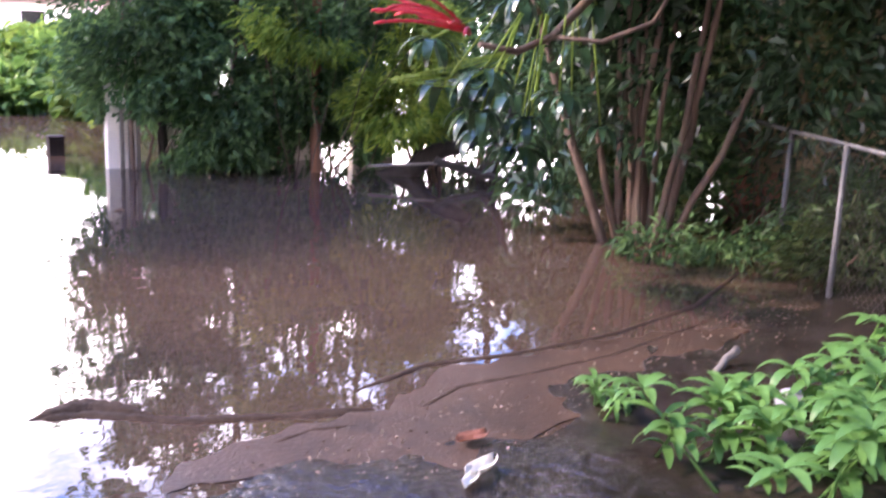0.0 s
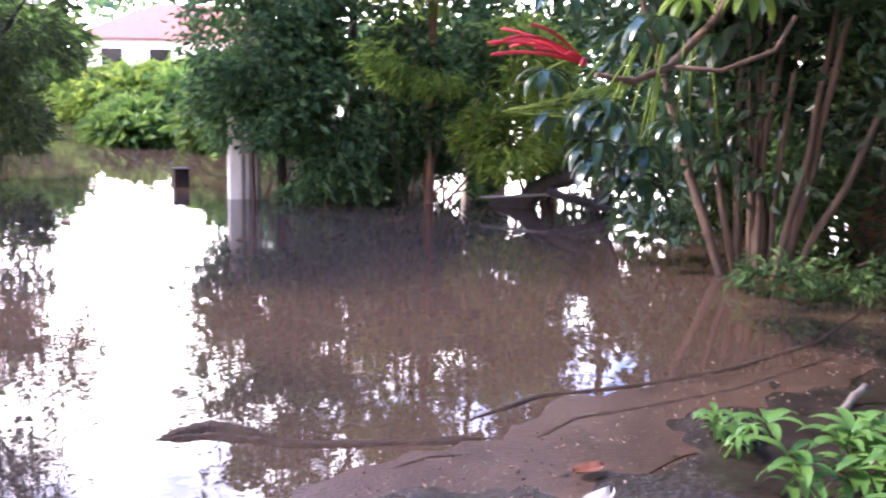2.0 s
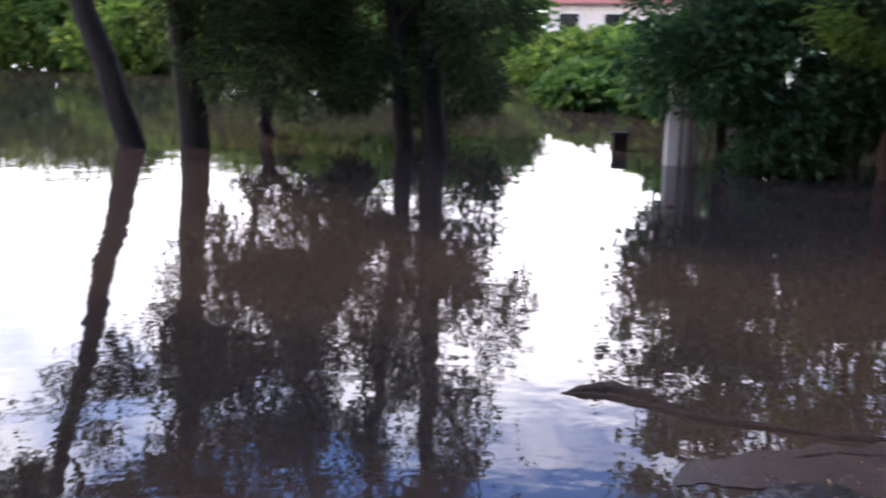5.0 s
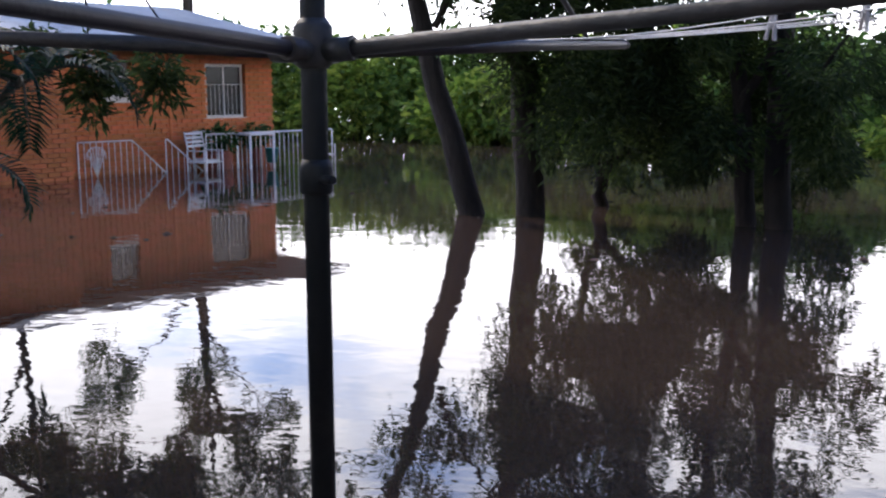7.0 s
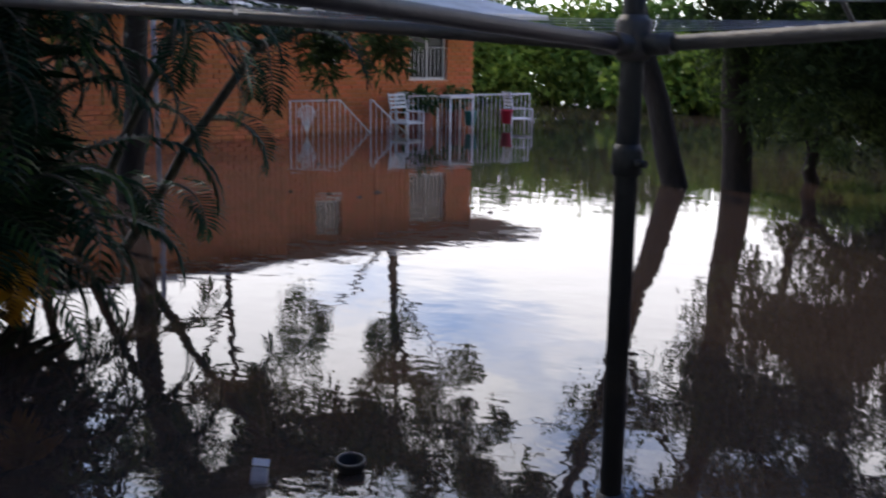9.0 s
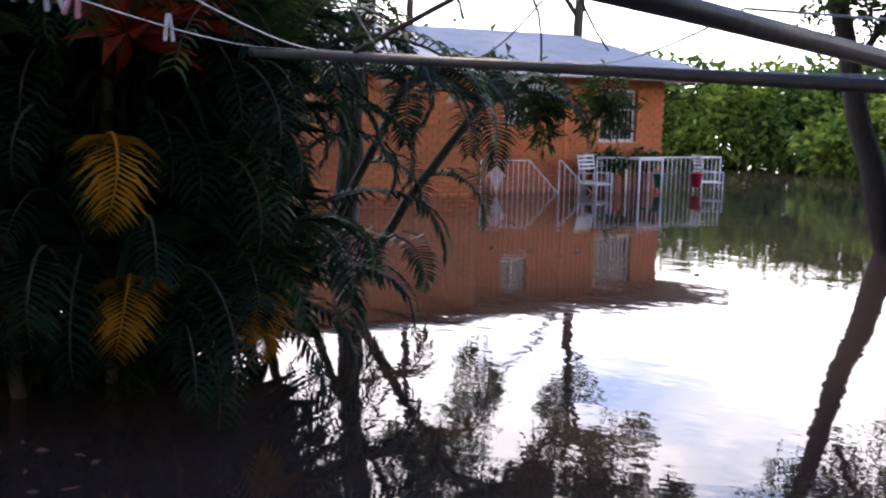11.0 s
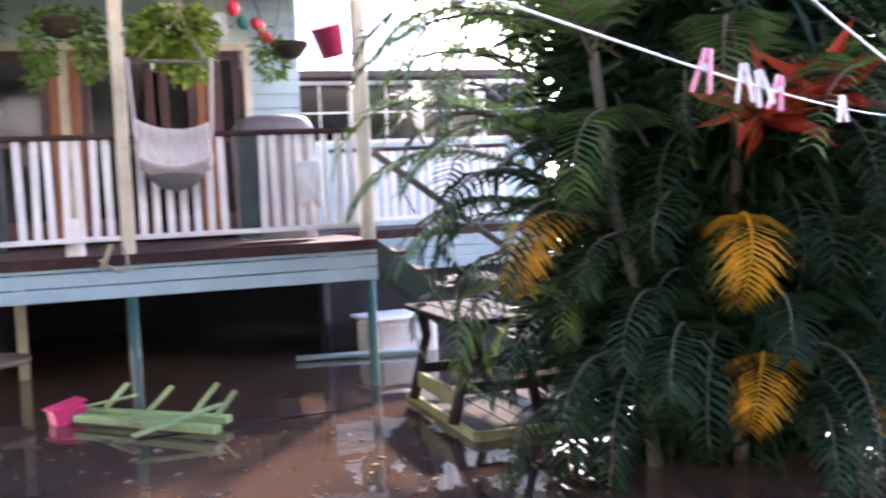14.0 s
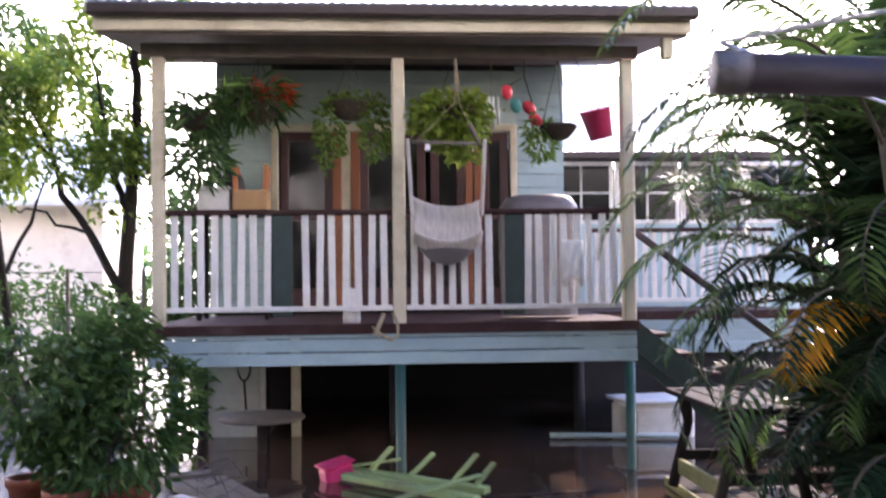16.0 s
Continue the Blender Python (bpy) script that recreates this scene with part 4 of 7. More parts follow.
part("stem_leaves", crown([(5.8, 6.2, 1.3, 0.5, 0.5, 0.7), (6.2, 5.8, 1.9, 0.7, 0.6, 0.8), (6.7, 5.3, 1.5, 0.6, 0.6, 0.8), (5.4, 6.9, 1.0, 0.6, 0.6, 0.8), (5.6, 7.2, 2.2, 0.8, 0.7, 0.8)], 3600, 0.14, 0.06, 33, gap=1.8, thr=-0.05), M_LEAF_UMB, ms).matrix_parent_inverse = mi
part("base_foliage", crown([(5.75, 5.75, 0.12, 0.5, 0.4, 0.22), (6.2, 5.5, 0.2, 0.6, 0.5, 0.28), (6.9, 5.0, 0.35, 0.7, 0.5, 0.4)], 2400, 0.10, 0.035, 32, thr=-0.2), M_LEAF_HEDGE, ms).matrix_parent_inverse = mi

# ---------------------------------------------------------------- cane palm clump
def frond(base, yaw, lift, length, droop, n=34, leaflet=0.42, width=0.034, vee=0.5, curl=0.0):
    """A feather leaf in two meshes: the rib and its leaflets. yaw is degrees left of +y."""
    a = radians(yaw)
    out = Vector((-math.sin(a), math.cos(a), 0))
    sidev = Vector((math.cos(a), math.sin(a), 0))
    pts = []
    p, e = Vector(base), radians(lift)
    steps = 16
    for i in range(steps + 1):
        pts.append(p.copy())
        p = p + (out * math.cos(e) + Vector((0, 0, math.sin(e))) + sidev * curl * (i / steps)) * (length / steps)
        e -= radians(droop) / steps * (0.5 + 1.2 * i / steps)
    rib = Geo().tube(pts, taper(steps, 0.016, 0.003), 6)
    lf = Geo()
    rg = np.random.default_rng(int(abs(yaw * 13 + lift * 7 + length * 100)))
    for i in range(n):
        t = 0.12 + 0.87 * i / (n - 1)
        k = t * steps
        j = min(int(k), steps - 1)
        c = pts[j].lerp(pts[j + 1], k - j)
        tang = (pts[j + 1] - pts[j]).normalized()
        nrm = sidev.cross(tang).normalized()
        if nrm.z < 0:
            nrm = -nrm
        ll = leaflet * (0.35 + 0.65 * math.sin(math.pi * min(1.0, 0.18 + 0.86 * t))) * rg.uniform(0.85, 1.1)
        for s in (-1, 1):
            d = (sidev * s * 0.92 + tang * (0.22 + 0.55 * t * t) + nrm * vee * rg.uniform(0.4, 0.9)).normalized()
            w = tang * (width * 0.5) + nrm * 0.006
            m1 = c + d * ll * 0.5
            tip = c + d * ll * 0.96 + Vector((0, 0, -ll * rg.uniform(0.15, 0.35)))
            lf.add([c - w * 0.4, c + w * 0.4, m1 + w, tip, m1 - w], [(0, 1, 2, 4), (4, 2, 3)])
    return rib, lf


PX, PY = -5.75, 3.75
SITE = HOUSE_SITE
palm = thing("cane_palm_clump", "dense clump of cane palms with drooping green and yellowing fronds", "palm", at=(PX, PY, 0))
pmi = Matrix.Translation((-PX, -PY, 0))
rng = np.random.default_rng(77)


def add_frond(base, yaw, lift, length, droop, mat, label="", **kw):
    rib, lf = frond(base, yaw, lift, length, droop, **kw)
    o = part("frond", lf, mat, palm, label)
    o.matrix_parent_inverse = pmi
    part("rib", rib, M_PALM_YEL if mat is M_PALM_YEL else M_PALMSTEM, o)


for k in range(13):
    a, r = k * 2.4, 0.18 + 0.075 * k
    bx, by = PX + r * math.cos(a), PY + r * math.sin(a) * 0.9
    h = rng.uniform(1.7, 3.3)
    tx, ty = bx + 0.55 * math.cos(a), by + 0.55 * math.sin(a)
    o = part("cane", Geo().tube(wobble((bx, by, -0.5), (tx, ty, h), 10, 0.02, 90 + k), taper(10, 0.045, 0.03), 10), M_PALMSTEM, palm)
    o.matrix_parent_inverse = pmi
    for i in range(8):
        yaw = 45 * i + rng.uniform(-20, 20) + k * 23
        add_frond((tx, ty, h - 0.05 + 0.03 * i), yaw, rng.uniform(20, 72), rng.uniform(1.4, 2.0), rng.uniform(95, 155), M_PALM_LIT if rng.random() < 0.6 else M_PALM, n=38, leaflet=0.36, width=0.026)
# skirts of lower fronds round the clump
for i in range(150):
    a = 2 * math.pi * i / 150 * 7 + rng.uniform(-0.2, 0.2)
    z = rng.uniform(0.15, 2.0)
    r = rng.uniform(0.4, 1.3)
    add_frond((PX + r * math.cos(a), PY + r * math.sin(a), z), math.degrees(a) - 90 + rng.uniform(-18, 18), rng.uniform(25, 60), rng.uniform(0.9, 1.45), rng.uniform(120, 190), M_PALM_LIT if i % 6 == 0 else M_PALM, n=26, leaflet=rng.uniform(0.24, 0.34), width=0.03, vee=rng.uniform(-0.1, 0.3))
# the ones that stand out on the near side: yellow, and large green ones over the water
for b, yaw, lift, ln, dr, mt in (((-5.36, 2.5, 1.45), 214, 35, 1.0, 195, M_PALM_YEL), ((-4.8, 3.14, 1.4), 250, 35, 1.0, 185, M_PALM_YEL), ((-4.76, 3.28, 0.62), 238, 45, 0.9, 185, M_PALM_YEL), ((-4.6, 3.9, 0.5), 256, 40, 0.75, 180, M_PALM_YEL),
                                 ((-4.9, 2.95, 0.72), 228, 50, 1.15, 180, M_PALM), ((-5.3, 2.9, 2.35), 170, 35, 1.9, 90, M_PALM_LIT), ((-4.8, 3.2, 2.2), 232, 50, 1.4, 165, M_PALM_LIT), ((-5.5, 2.8, 2.0), 180, 20, 1.5, 80, M_PALM_LIT),
                                 ((-4.5, 3.7, 0.7), 250, 50, 0.9, 180, M_PALM), ((-5.3, 2.7, 0.6), 210, 40, 0.8, 165, M_PALM), ((-5.1, 2.8, 1.9), 215, 40, 1.3, 170, M_PALM_LIT), ((-5.6, 2.6, 2.9), 195, 40, 1.9, 100, M_PALM_LIT), ((-4.7, 3.4, 2.7), 240, 55, 1.6, 150, M_PALM_LIT),
                                 ((-6.0, 2.75, 2.5), 182, 42, 1.5, 105, M_PALM_LIT), ((-6.1, 2.6, 1.75), 178, 30, 1.5, 95, M_PALM_LIT), ((-5.7, 2.55, 1.55), 192, 18, 1.35, 80, M_PALM_LIT)):
    add_frond(b, yaw, lift, ln, dr, mt, "yellow dying frond" if mt is M_PALM_YEL else "", leaflet=0.27 if mt is M_PALM_YEL else 0.34, n=32, width=0.03, vee=-0.3 if mt is M_PALM_YEL else 0.1, curl=0.25 if mt is M_PALM_YEL else 0.0)
# dark leaf mass added to fill the clump's inside and close its gaps
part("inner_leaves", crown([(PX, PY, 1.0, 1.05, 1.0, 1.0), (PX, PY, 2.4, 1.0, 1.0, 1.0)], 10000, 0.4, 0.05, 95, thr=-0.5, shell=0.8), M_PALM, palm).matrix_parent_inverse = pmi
# bare leaning canes over the water
for a, b, r in (((-6.35, 6.1, -0.4), (-5.1, 6.9, 1.75), 0.05), ((-6.5, 5.9, -0.4), (-5.5, 6.4, 1.9), 0.045), ((-6.6, 5.7, -0.3), (-6.3, 6.1, 2.3), 0.045)):
    o = part("cane", Geo().tube(wobble(a, b, 10, 0.015, int(r * 1e4)), taper(10, r, r * 0.7), 10), M_PALMSTEM, palm)
    o.matrix_parent_inverse = pmi
    for i in range(6):
        add_frond((b[0], b[1], b[2] - 0.08), 60 * i + r * 900 % 60, 20 + 12 * (i % 3), 1.15, 120, M_PALM, leaflet=0.34)
    for t in (0.45, 0.7):
        m3 = [a[i] + (b[i] - a[i]) * t for i in range(3)]
        add_frond(m3, 225 + 80 * t, 10, 0.8, 120, M_PALM, leaflet=0.3, n=26)

SITE = Matrix.Identity(4)
# ---------------------------------------------------------------- far things
for k, (x, y, r, h) in enumerate(((-19.5, 31, 2.6, 2.8), (-16, 31, 2.6, 2.6), (-13.0, 30.5, 2.4, 2.4), (-10.3, 30.5, 2.2, 2.5), (-8.0, 29.0, 2.0, 1.7), (-5.6, 28.6, 2.2, 2.2), (-3.0, 28.5, 2.2, 2.6), (-0.6, 27.5, 2.2, 2.4), (1.2, 27.0, 1.6, 2.0),
                                  (3.8, 25.0, 1.6, 1.0), (5.8, 24.0, 2.0, 1.2), (2.9, 19.5, 0.6, 0.5), (4.6, 17.5, 1.0, 1.1))):
    # shrubs listed here take M_LEAF_SUN: sunlight put into the leaf colour
    shrub("bank_shrub", "leafy green shrub at the far edge of the flood", [(x, y, h * 0.45, r, 1.2, h * 0.6), (x + r * 0.4, y + 0.6, h * 0.85, r * 0.8, 1.2, h * 0.5)], 5600, (0.27, 0.15), 200 + k, M_LEAF_SUN if k in (2, 4, 5, 6, 9) else M_LEAF_BANK, gap=0.5, thr=-0.5)
far = crown([(90 * math.cos(a), 90 * math.sin(a), 2.5, 9, 9, 4 + 2 * math.sin(a * 9)) for a in np.linspace(0, 2 * math.pi, 48, endpoint=False) if not 1.65 < a < 2.0], 26000, 1.1, 0.6, 300, gap=0.1, thr=-0.3)
solid("far_woods", far, M_LEAF_HEDGE, "distant line of dark green trees", "woods", kind="stuff")
# unseen trees added round the back to darken reflections and hold back skylight
for k, (x, y) in enumerate(((12, -1), (11, -6), (6, -9), (0.5, -10), (-4.5, -9.5), (-9.5, -9.5), (14, 4), (8, -12), (-2, -13))):
    shrub("unseen_yard_tree", "unseen dark tree added behind the yard to hold back skylight", [(x, y, 3.0, 2.4, 2.4, 3.0), (x + 0.5, y - 0.5, 7.0, 2.6, 2.6, 2.4), (x - 0.8, y, 9.4, 2.2, 2.2, 1.8)], 4000, (0.4, 0.24), 340 + k, M_LEAF_HEDGE, category="tree", gap=0.4, thr=-0.4)

# unseen tree added: high boughs shade the yard between clothes line and house
water_tree("unseen_shade_tree", "unseen broad tree added so that its high boughs shade the flooded yard", [((-2.6, -5.2, -0.5), (-2.9, -4.6, 4.4), 0.34, 0.26), ((-2.9, -4.6, 4.2), (-4.6, -1.2, 7.2), 0.2, 0.08), ((-2.9, -4.6, 4.2), (-6.6, -2.8, 7.0), 0.18, 0.07)],
           [((-4.4, -1.6, 6.9), (-5.6, 2.6, 7.6), 0.09, 0.03), ((-4.2, -2.0, 6.6), (-2.2, 0.8, 7.8), 0.09, 0.03), ((-3.0, -4.4, 4.6), (-0.4, -3.2, 7.4), 0.1, 0.03)],
           [(-4.6, -1.0, 7.6, 2.0, 2.0, 0.9), (-6.8, -2.4, 7.4, 1.9, 1.9, 0.9), (-5.6, 2.4, 7.8, 2.2, 2.0, 0.9), (-2.2, -1.4, 7.8, 1.9, 1.9, 0.8), (-7.6, 0.4, 7.4, 1.8, 1.9, 0.8), (-3.4, -3.8, 7.6, 2.0, 1.8, 0.9), (-7.4, 3.6, 7.6, 1.6, 1.6, 0.8), (-3.4, 1.0, 8.2, 1.8, 1.6, 0.7)], 24000, (0.36, 0.22), 350, leaf_mat=M_LEAF_HEDGE, gap=0.6, thr=-0.45, shell=0.9)

# ---------------------------------------------------------------- more materials
M_GREENWOOD = material("weathered_green_timber", (0.30, 0.42, 0.17), (0.24, 0.33, 0.14), rough=0.7, scale=9, bump=0.3, bscale=60, stretch=(1, 1, 0.4), stain=(0.16, 0.15, 0.09))
M_GREYWOOD = material("grey_timber", (0.17, 0.145, 0.12), (0.11, 0.095, 0.08), rough=0.8, scale=8, bump=0.5, bscale=50, stretch=(0.2, 1, 1), stain=(0.07, 0.06, 0.045))
M_DARKWOOD = material("dark_wet_timber", (0.024, 0.018, 0.018), (0.015, 0.011, 0.011), rough=0.8, scale=8, bump=0.4, bscale=50, stain=(0.05, 0.04, 0.034), spec=0.15)
M_PLATFORM = material("mossy_yellow_edge", (0.24, 0.25, 0.10), (0.16, 0.16, 0.07), rough=0.7, scale=10, bump=0.3, stain=(0.13, 0.12, 0.06))
M_PINK = material("pink_plastic", (0.70, 0.05, 0.16), (0.62, 0.04, 0.14), rough=0.35, scale=5)
M_PEGPINK = material("pink_peg", (0.78, 0.30, 0.38), (0.70, 0.24, 0.32), rough=0.4, scale=20)
M_PEGWHITE = material("white_peg", (0.78, 0.75, 0.76), (0.7, 0.66, 0.66), rough=0.4, scale=20)
M_REDPLASTIC = material("red_plastic", (0.65, 0.03, 0.06), (0.55, 0.025, 0.05), rough=0.35, scale=5)
M_TEALPLASTIC = material("teal_plastic", (0.03, 0.25, 0.22), (0.02, 0.2, 0.18), rough=0.4, scale=5)
M_CLOTH = material("striped_canvas", (0.62, 0.58, 0.54), (0.42, 0.38, 0.36), rough=0.9, scale=16, stretch=(1, 3, 0.4), bump=0.3, bscale=150)
M_ROPE = material("rope", (0.42, 0.34, 0.24), (0.3, 0.24, 0.16), rough=0.9, scale=60)
M_COIR = material("coir_basket", (0.075, 0.05, 0.032), (0.045, 0.03, 0.02), rough=0.95, scale=30, bump=1.0, bscale=120)
M_TERRA = material("terracotta", (0.30, 0.085, 0.045), (0.22, 0.06, 0.035), rough=0.7, scale=7, stain=(0.14, 0.07, 0.05))
M_GREYCOVER = material("grey_vinyl_cover", (0.16, 0.15, 0.16), (0.12, 0.11, 0.12), rough=0.45, scale=5, bump=0.3, bscale=12)
M_BOXWOOD = material("raw_timber", (0.45, 0.27, 0.12), (0.36, 0.2, 0.09), rough=0.6, scale=7, stretch=(1, 1, 0.3))
M_ORANGE = material("orange_timber", (0.50, 0.17, 0.05), (0.40, 0.13, 0.04), rough=0.5, scale=7)
M_STONE = material("pale_stone", (0.30, 0.28, 0.30), (0.2, 0.18, 0.2), rough=0.7, scale=9, bump=0.5)
M_DEADLEAF = material("brown_dead_leaf", (0.22, 0.075, 0.035), (0.14, 0.05, 0.025), rough=0.5, scale=20, bump=0.3)
M_PALELEAF = material("pale_dead_leaf", (0.66, 0.62, 0.52), (0.52, 0.47, 0.38), rough=0.6, scale=20, bump=0.3)
M_REDLEAF = leaf_material("bromeliad_leaf", (0.35, 0.035, 0.02), (0.55, 0.08, 0.03))
M_MESHWIRE = material("rusty_mesh", (0.11, 0.105, 0.10), (0.08, 0.065, 0.05), rough=0.6, metal=0.5, scale=30)
M_FARROOF = material("red_tile_roof", (0.32, 0.10, 0.07), (0.25, 0.08, 0.06), rough=0.8, scale=4)


def at(x, y, z, yaw=0.0, tip=0.0, lean=0.0):
    return pose(x, y, z, tip, lean, yaw)


def dangling_plant(name, label, x, y, z, r, blobs, n, leaf, seed, mat, bowl=True):
    t = thing(name, label, "hanging plant", "baskets along the verandah beam", at=(x, y, z))
    if bowl:
        part("basket", Geo().lathe([(0.02, -r * 0.75), (r * 0.55, -r * 0.6), (r * 0.9, -r * 0.2), (r, 0.0), (r * 0.94, 0.02), (r * 0.85, -0.03)], 18), M_COIR, t, "brown coir basket")
    for k in range(3):
        a = k * 2.09
        part("hanger", Geo().tube([(r * 0.95 * math.cos(a), r * 0.95 * math.sin(a), 0), (0, 0, 3.66 - z)], 0.004, 5), M_MESHWIRE, t)
    rg = np.random.default_rng(seed)
    pts, dirs = blob_points([(b[0], b[1], b[2] + 10, *b[3:]) for b in blobs], n, rg, gap=3.0, thr=-0.25)
    pts = [(p[0], p[1], p[2] - 10) for p in pts]
    part("foliage", Geo().leaves(pts, dirs, leaf[0], leaf[1], rg), mat, t)
    return t


SITE = HOUSE_SITE
# ---------------------------------------------------------------- along the verandah
BX = HX - 0.12
dangling_plant("hanging_basket", "coir basket of reddish bromeliads hanging from the beam", BX, -1.22, 3.22, 0.22, [(0, 0, 0.08, 0.26, 0.24, 0.16), (0, -0.2, 0.02, 0.2, 0.2, 0.12)], 330, (0.2, 0.035), 401, M_LEAF_MID)
dangling_plant("hanging_basket", "dark coir basket of red-leaved bromeliads beside the post", BX, -1.72, 3.12, 0.2, [(0, 0, 0.05, 0.26, 0.24, 0.15), (0, 0, -0.35, 0.26, 0.22, 0.22)], 420, (0.17, 0.04), 402, M_LEAF_HEDGE)
dangling_plant("hanging_basket", "coir basket trailing two long curtains of leaves", BX, -0.42, 3.24, 0.2, [(0.02, -0.18, -0.28, 0.10, 0.11, 0.32), (0.02, 0.22, -0.22, 0.11, 0.13, 0.30), (0, 0, 0.03, 0.2, 0.2, 0.06)], 620, (0.075, 0.045), 403, M_LEAF_BANK)
dangling_plant("hanging_basket", "full hanging basket of bright green trailing leaves", BX, 0.50, 3.2, 0.2, [(0.02, -0.02, -0.05, 0.34, 0.36, 0.22), (0.02, 0.04, -0.26, 0.2, 0.2, 0.2), (0.05, -0.24, -0.1, 0.14, 0.14, 0.16)], 950, (0.085, 0.05), 404, M_LEAF_SUN)
dangling_plant("hanging_basket", "brown hanging basket with thin trailing leaves", BX, 1.44, 3.04, 0.17, [(0, -0.18, 0.0, 0.12, 0.12, 0.1), (0, -0.16, -0.16, 0.12, 0.12, 0.14)], 230, (0.08, 0.03), 405, M_LEAF_BANK)
part("red_foliage", crown([(BX, -1.15, 3.34, 0.2, 0.2, 0.08), (BX, -1.72, 3.2, 0.2, 0.2, 0.1)], 60, 0.16, 0.03, 406), M_REDLEAF, bpy.data.objects["hanging_basket"]).matrix_parent_inverse = Matrix.Translation((-BX, 1.22, -3.22))

bk = thing("hanging_bucket", "bright pink plastic bucket hanging tilted from the beam", "bucket", at=at(BX + 0.1, 1.78, 3.05, 0, 14, 8))
part("bucket_body", Geo().lathe([(0.0, -0.13), (0.10, -0.13), (0.135, 0.12), (0.142, 0.12), (0.142, 0.135), (0.13, 0.135), (0.095, -0.12), (0.0, -0.12)], 22), M_PINK, bk)
part("wire_handle", Geo().tube([(0.14 * math.cos(a), 0, 0.12 + 0.14 * math.sin(a)) for a in np.linspace(0, math.pi, 9)], 0.004, 5), M_MESHWIRE, bk)
part("hook", Geo().tube([(0, 0, 0.26), (0.05, -0.08, 0.62)], 0.005, 5), M_MESHWIRE, bk)

ch = thing("wind_chime", "white tube wind chime under the verandah roof", "wind chime", at=(HX - 0.15, 0.84, 3.2))
for k in range(4):
    part("chime_tube", Geo().tube([(0.02 * (k % 2), -0.06 + 0.04 * k, -0.14 - 0.02 * (k % 3)), (0.02 * (k % 2), -0.06 + 0.04 * k, 0.12)], 0.012, 8), M_WHITE, ch)
part("cord", Geo().tube([(0, 0, 0.12), (0, 0, 0.5)], 0.004, 5), M_ROPE, ch)
rb = thing("hanging_ornament", "red and teal fabric ornament hanging from the beam", "ornament", at=(HX - 0.15, 1.12, 3.2))
for k, (dy, dz, m) in enumerate(((-0.14, 0.16, M_REDPLASTIC), (-0.06, 0.04, M_TEALPLASTIC), (0.06, 0.02, M_REDPLASTIC), (0.12, -0.09, M_REDPLASTIC))):
    part("ornament_piece", Geo().lathe([(0.0, -0.075), (0.04, -0.05), (0.055, 0.0), (0.04, 0.05), (0.0, 0.07)], 10, m=at(0, dy, dz, 0, 20 * k)), m, rb)
part("cord", Geo().tube([(0, -0.15, 0.2), (0, 0.02, 0.3), (0, 0.12, -0.04)], 0.006, 6).tube([(0, 0.02, 0.3), (0, 0.02, 0.46)], 0.005, 6), M_SHADEBLACK, rb)

# hanging hammock chair
hm = thing("hammock_chair", "pale striped canvas chair hanging on cords before the railing", "hammock chair", at=(HX + 0.25, 0.40, 2.1))
g = Geo()
nu, nv = 14, 12
vs = []
for j in range(nv + 1):
    for i in range(nu + 1):
        u, v = i / nu * 2 - 1, j / nv
        y = u * 0.29
        prof = [(-0.10, 0.22), (-0.12, 0.05), (-0.06, -0.12), (0.08, -0.2), (0.2, -0.1)]
        k = v * 4
        q = min(int(k), 3)
        px_, pz_ = [prof[q][c] + (prof[q + 1][c] - prof[q][c]) * (k - q) for c in (0, 1)]
        vs.append((px_, y, pz_ + 0.09 * u * u - (0.04 * (1 - v) if u > 0 else 0) * u))
g.add(vs, [(j * (nu + 1) + i, j * (nu + 1) + i + 1, (j + 1) * (nu + 1) + i + 1, (j + 1) * (nu + 1) + i) for j in range(nv) for i in range(nu)], True)
o = part("canvas_seat", g, M_CLOTH, hm)
o.modifiers.new("thick", "SOLIDIFY").thickness = 0.012
part("seat_underside", Geo().lathe([(0.0, -0.3), (0.12, -0.26), (0.2, -0.17), (0.21, -0.12)], 16, m=Matrix.Diagonal((0.7, 1.15, 1, 1))), M_GREYCOVER, hm, "grey sagging underside")
for s in (-1, 1):
    part("side_cloth", Geo().box((-0.02, -0.014, 0), (0.05, 0.014, 0.66), 0.006, m=at(0.02, s * 0.295, 0.12, 0, s * -3)), M_CLOTH, hm)
    part("cord", Geo().tube([(0, s * 0.27, 0.75), (-0.05, s * 0.02 + 0.1, 1.1), (-0.1, 0.1, 1.5)], 0.006, 6), M_ROPE, hm)
part("spreader_bar", Geo().tube([(0, -0.3, 0.76), (0, 0.3, 0.74)], 0.016, 8), M_GREYWOOD, hm)
part("wooden_knob", Geo().tube([(0, 0.2, 0.92), (0, 0.3, 0.70)], 0.02, 8), M_GREYWOOD, hm)

# covered grill
bq = thing("covered_barbecue", "grey vinyl covered barbecue behind the railing", "barbecue", at=(HX - 0.62, 1.33, DECK))
g = Geo()
prof = [(0.0, 0.36), (0.55, 0.38), (0.9, 0.385), (1.02, 0.37), (1.10, 0.31), (1.13, 0.2), (1.14, 0.0)]
seg = 20
vs = []
for z, r in prof:
    for k in range(seg):
        a = 2 * math.pi * k / seg
        c, s = math.cos(a), math.sin(a)
        f = 1 / max(abs(c), abs(s)) ** 0.75
        vs.append((0.26 * c * f * r / 0.38 * 0.9, r * s * f * 0.98, z))
g.add(vs, [(i * seg + k, i * seg + (k + 1) % seg, (i + 1) * seg + (k + 1) % seg, (i + 1) * seg + k) for i in range(len(prof) - 1) for k in range(seg)], True)
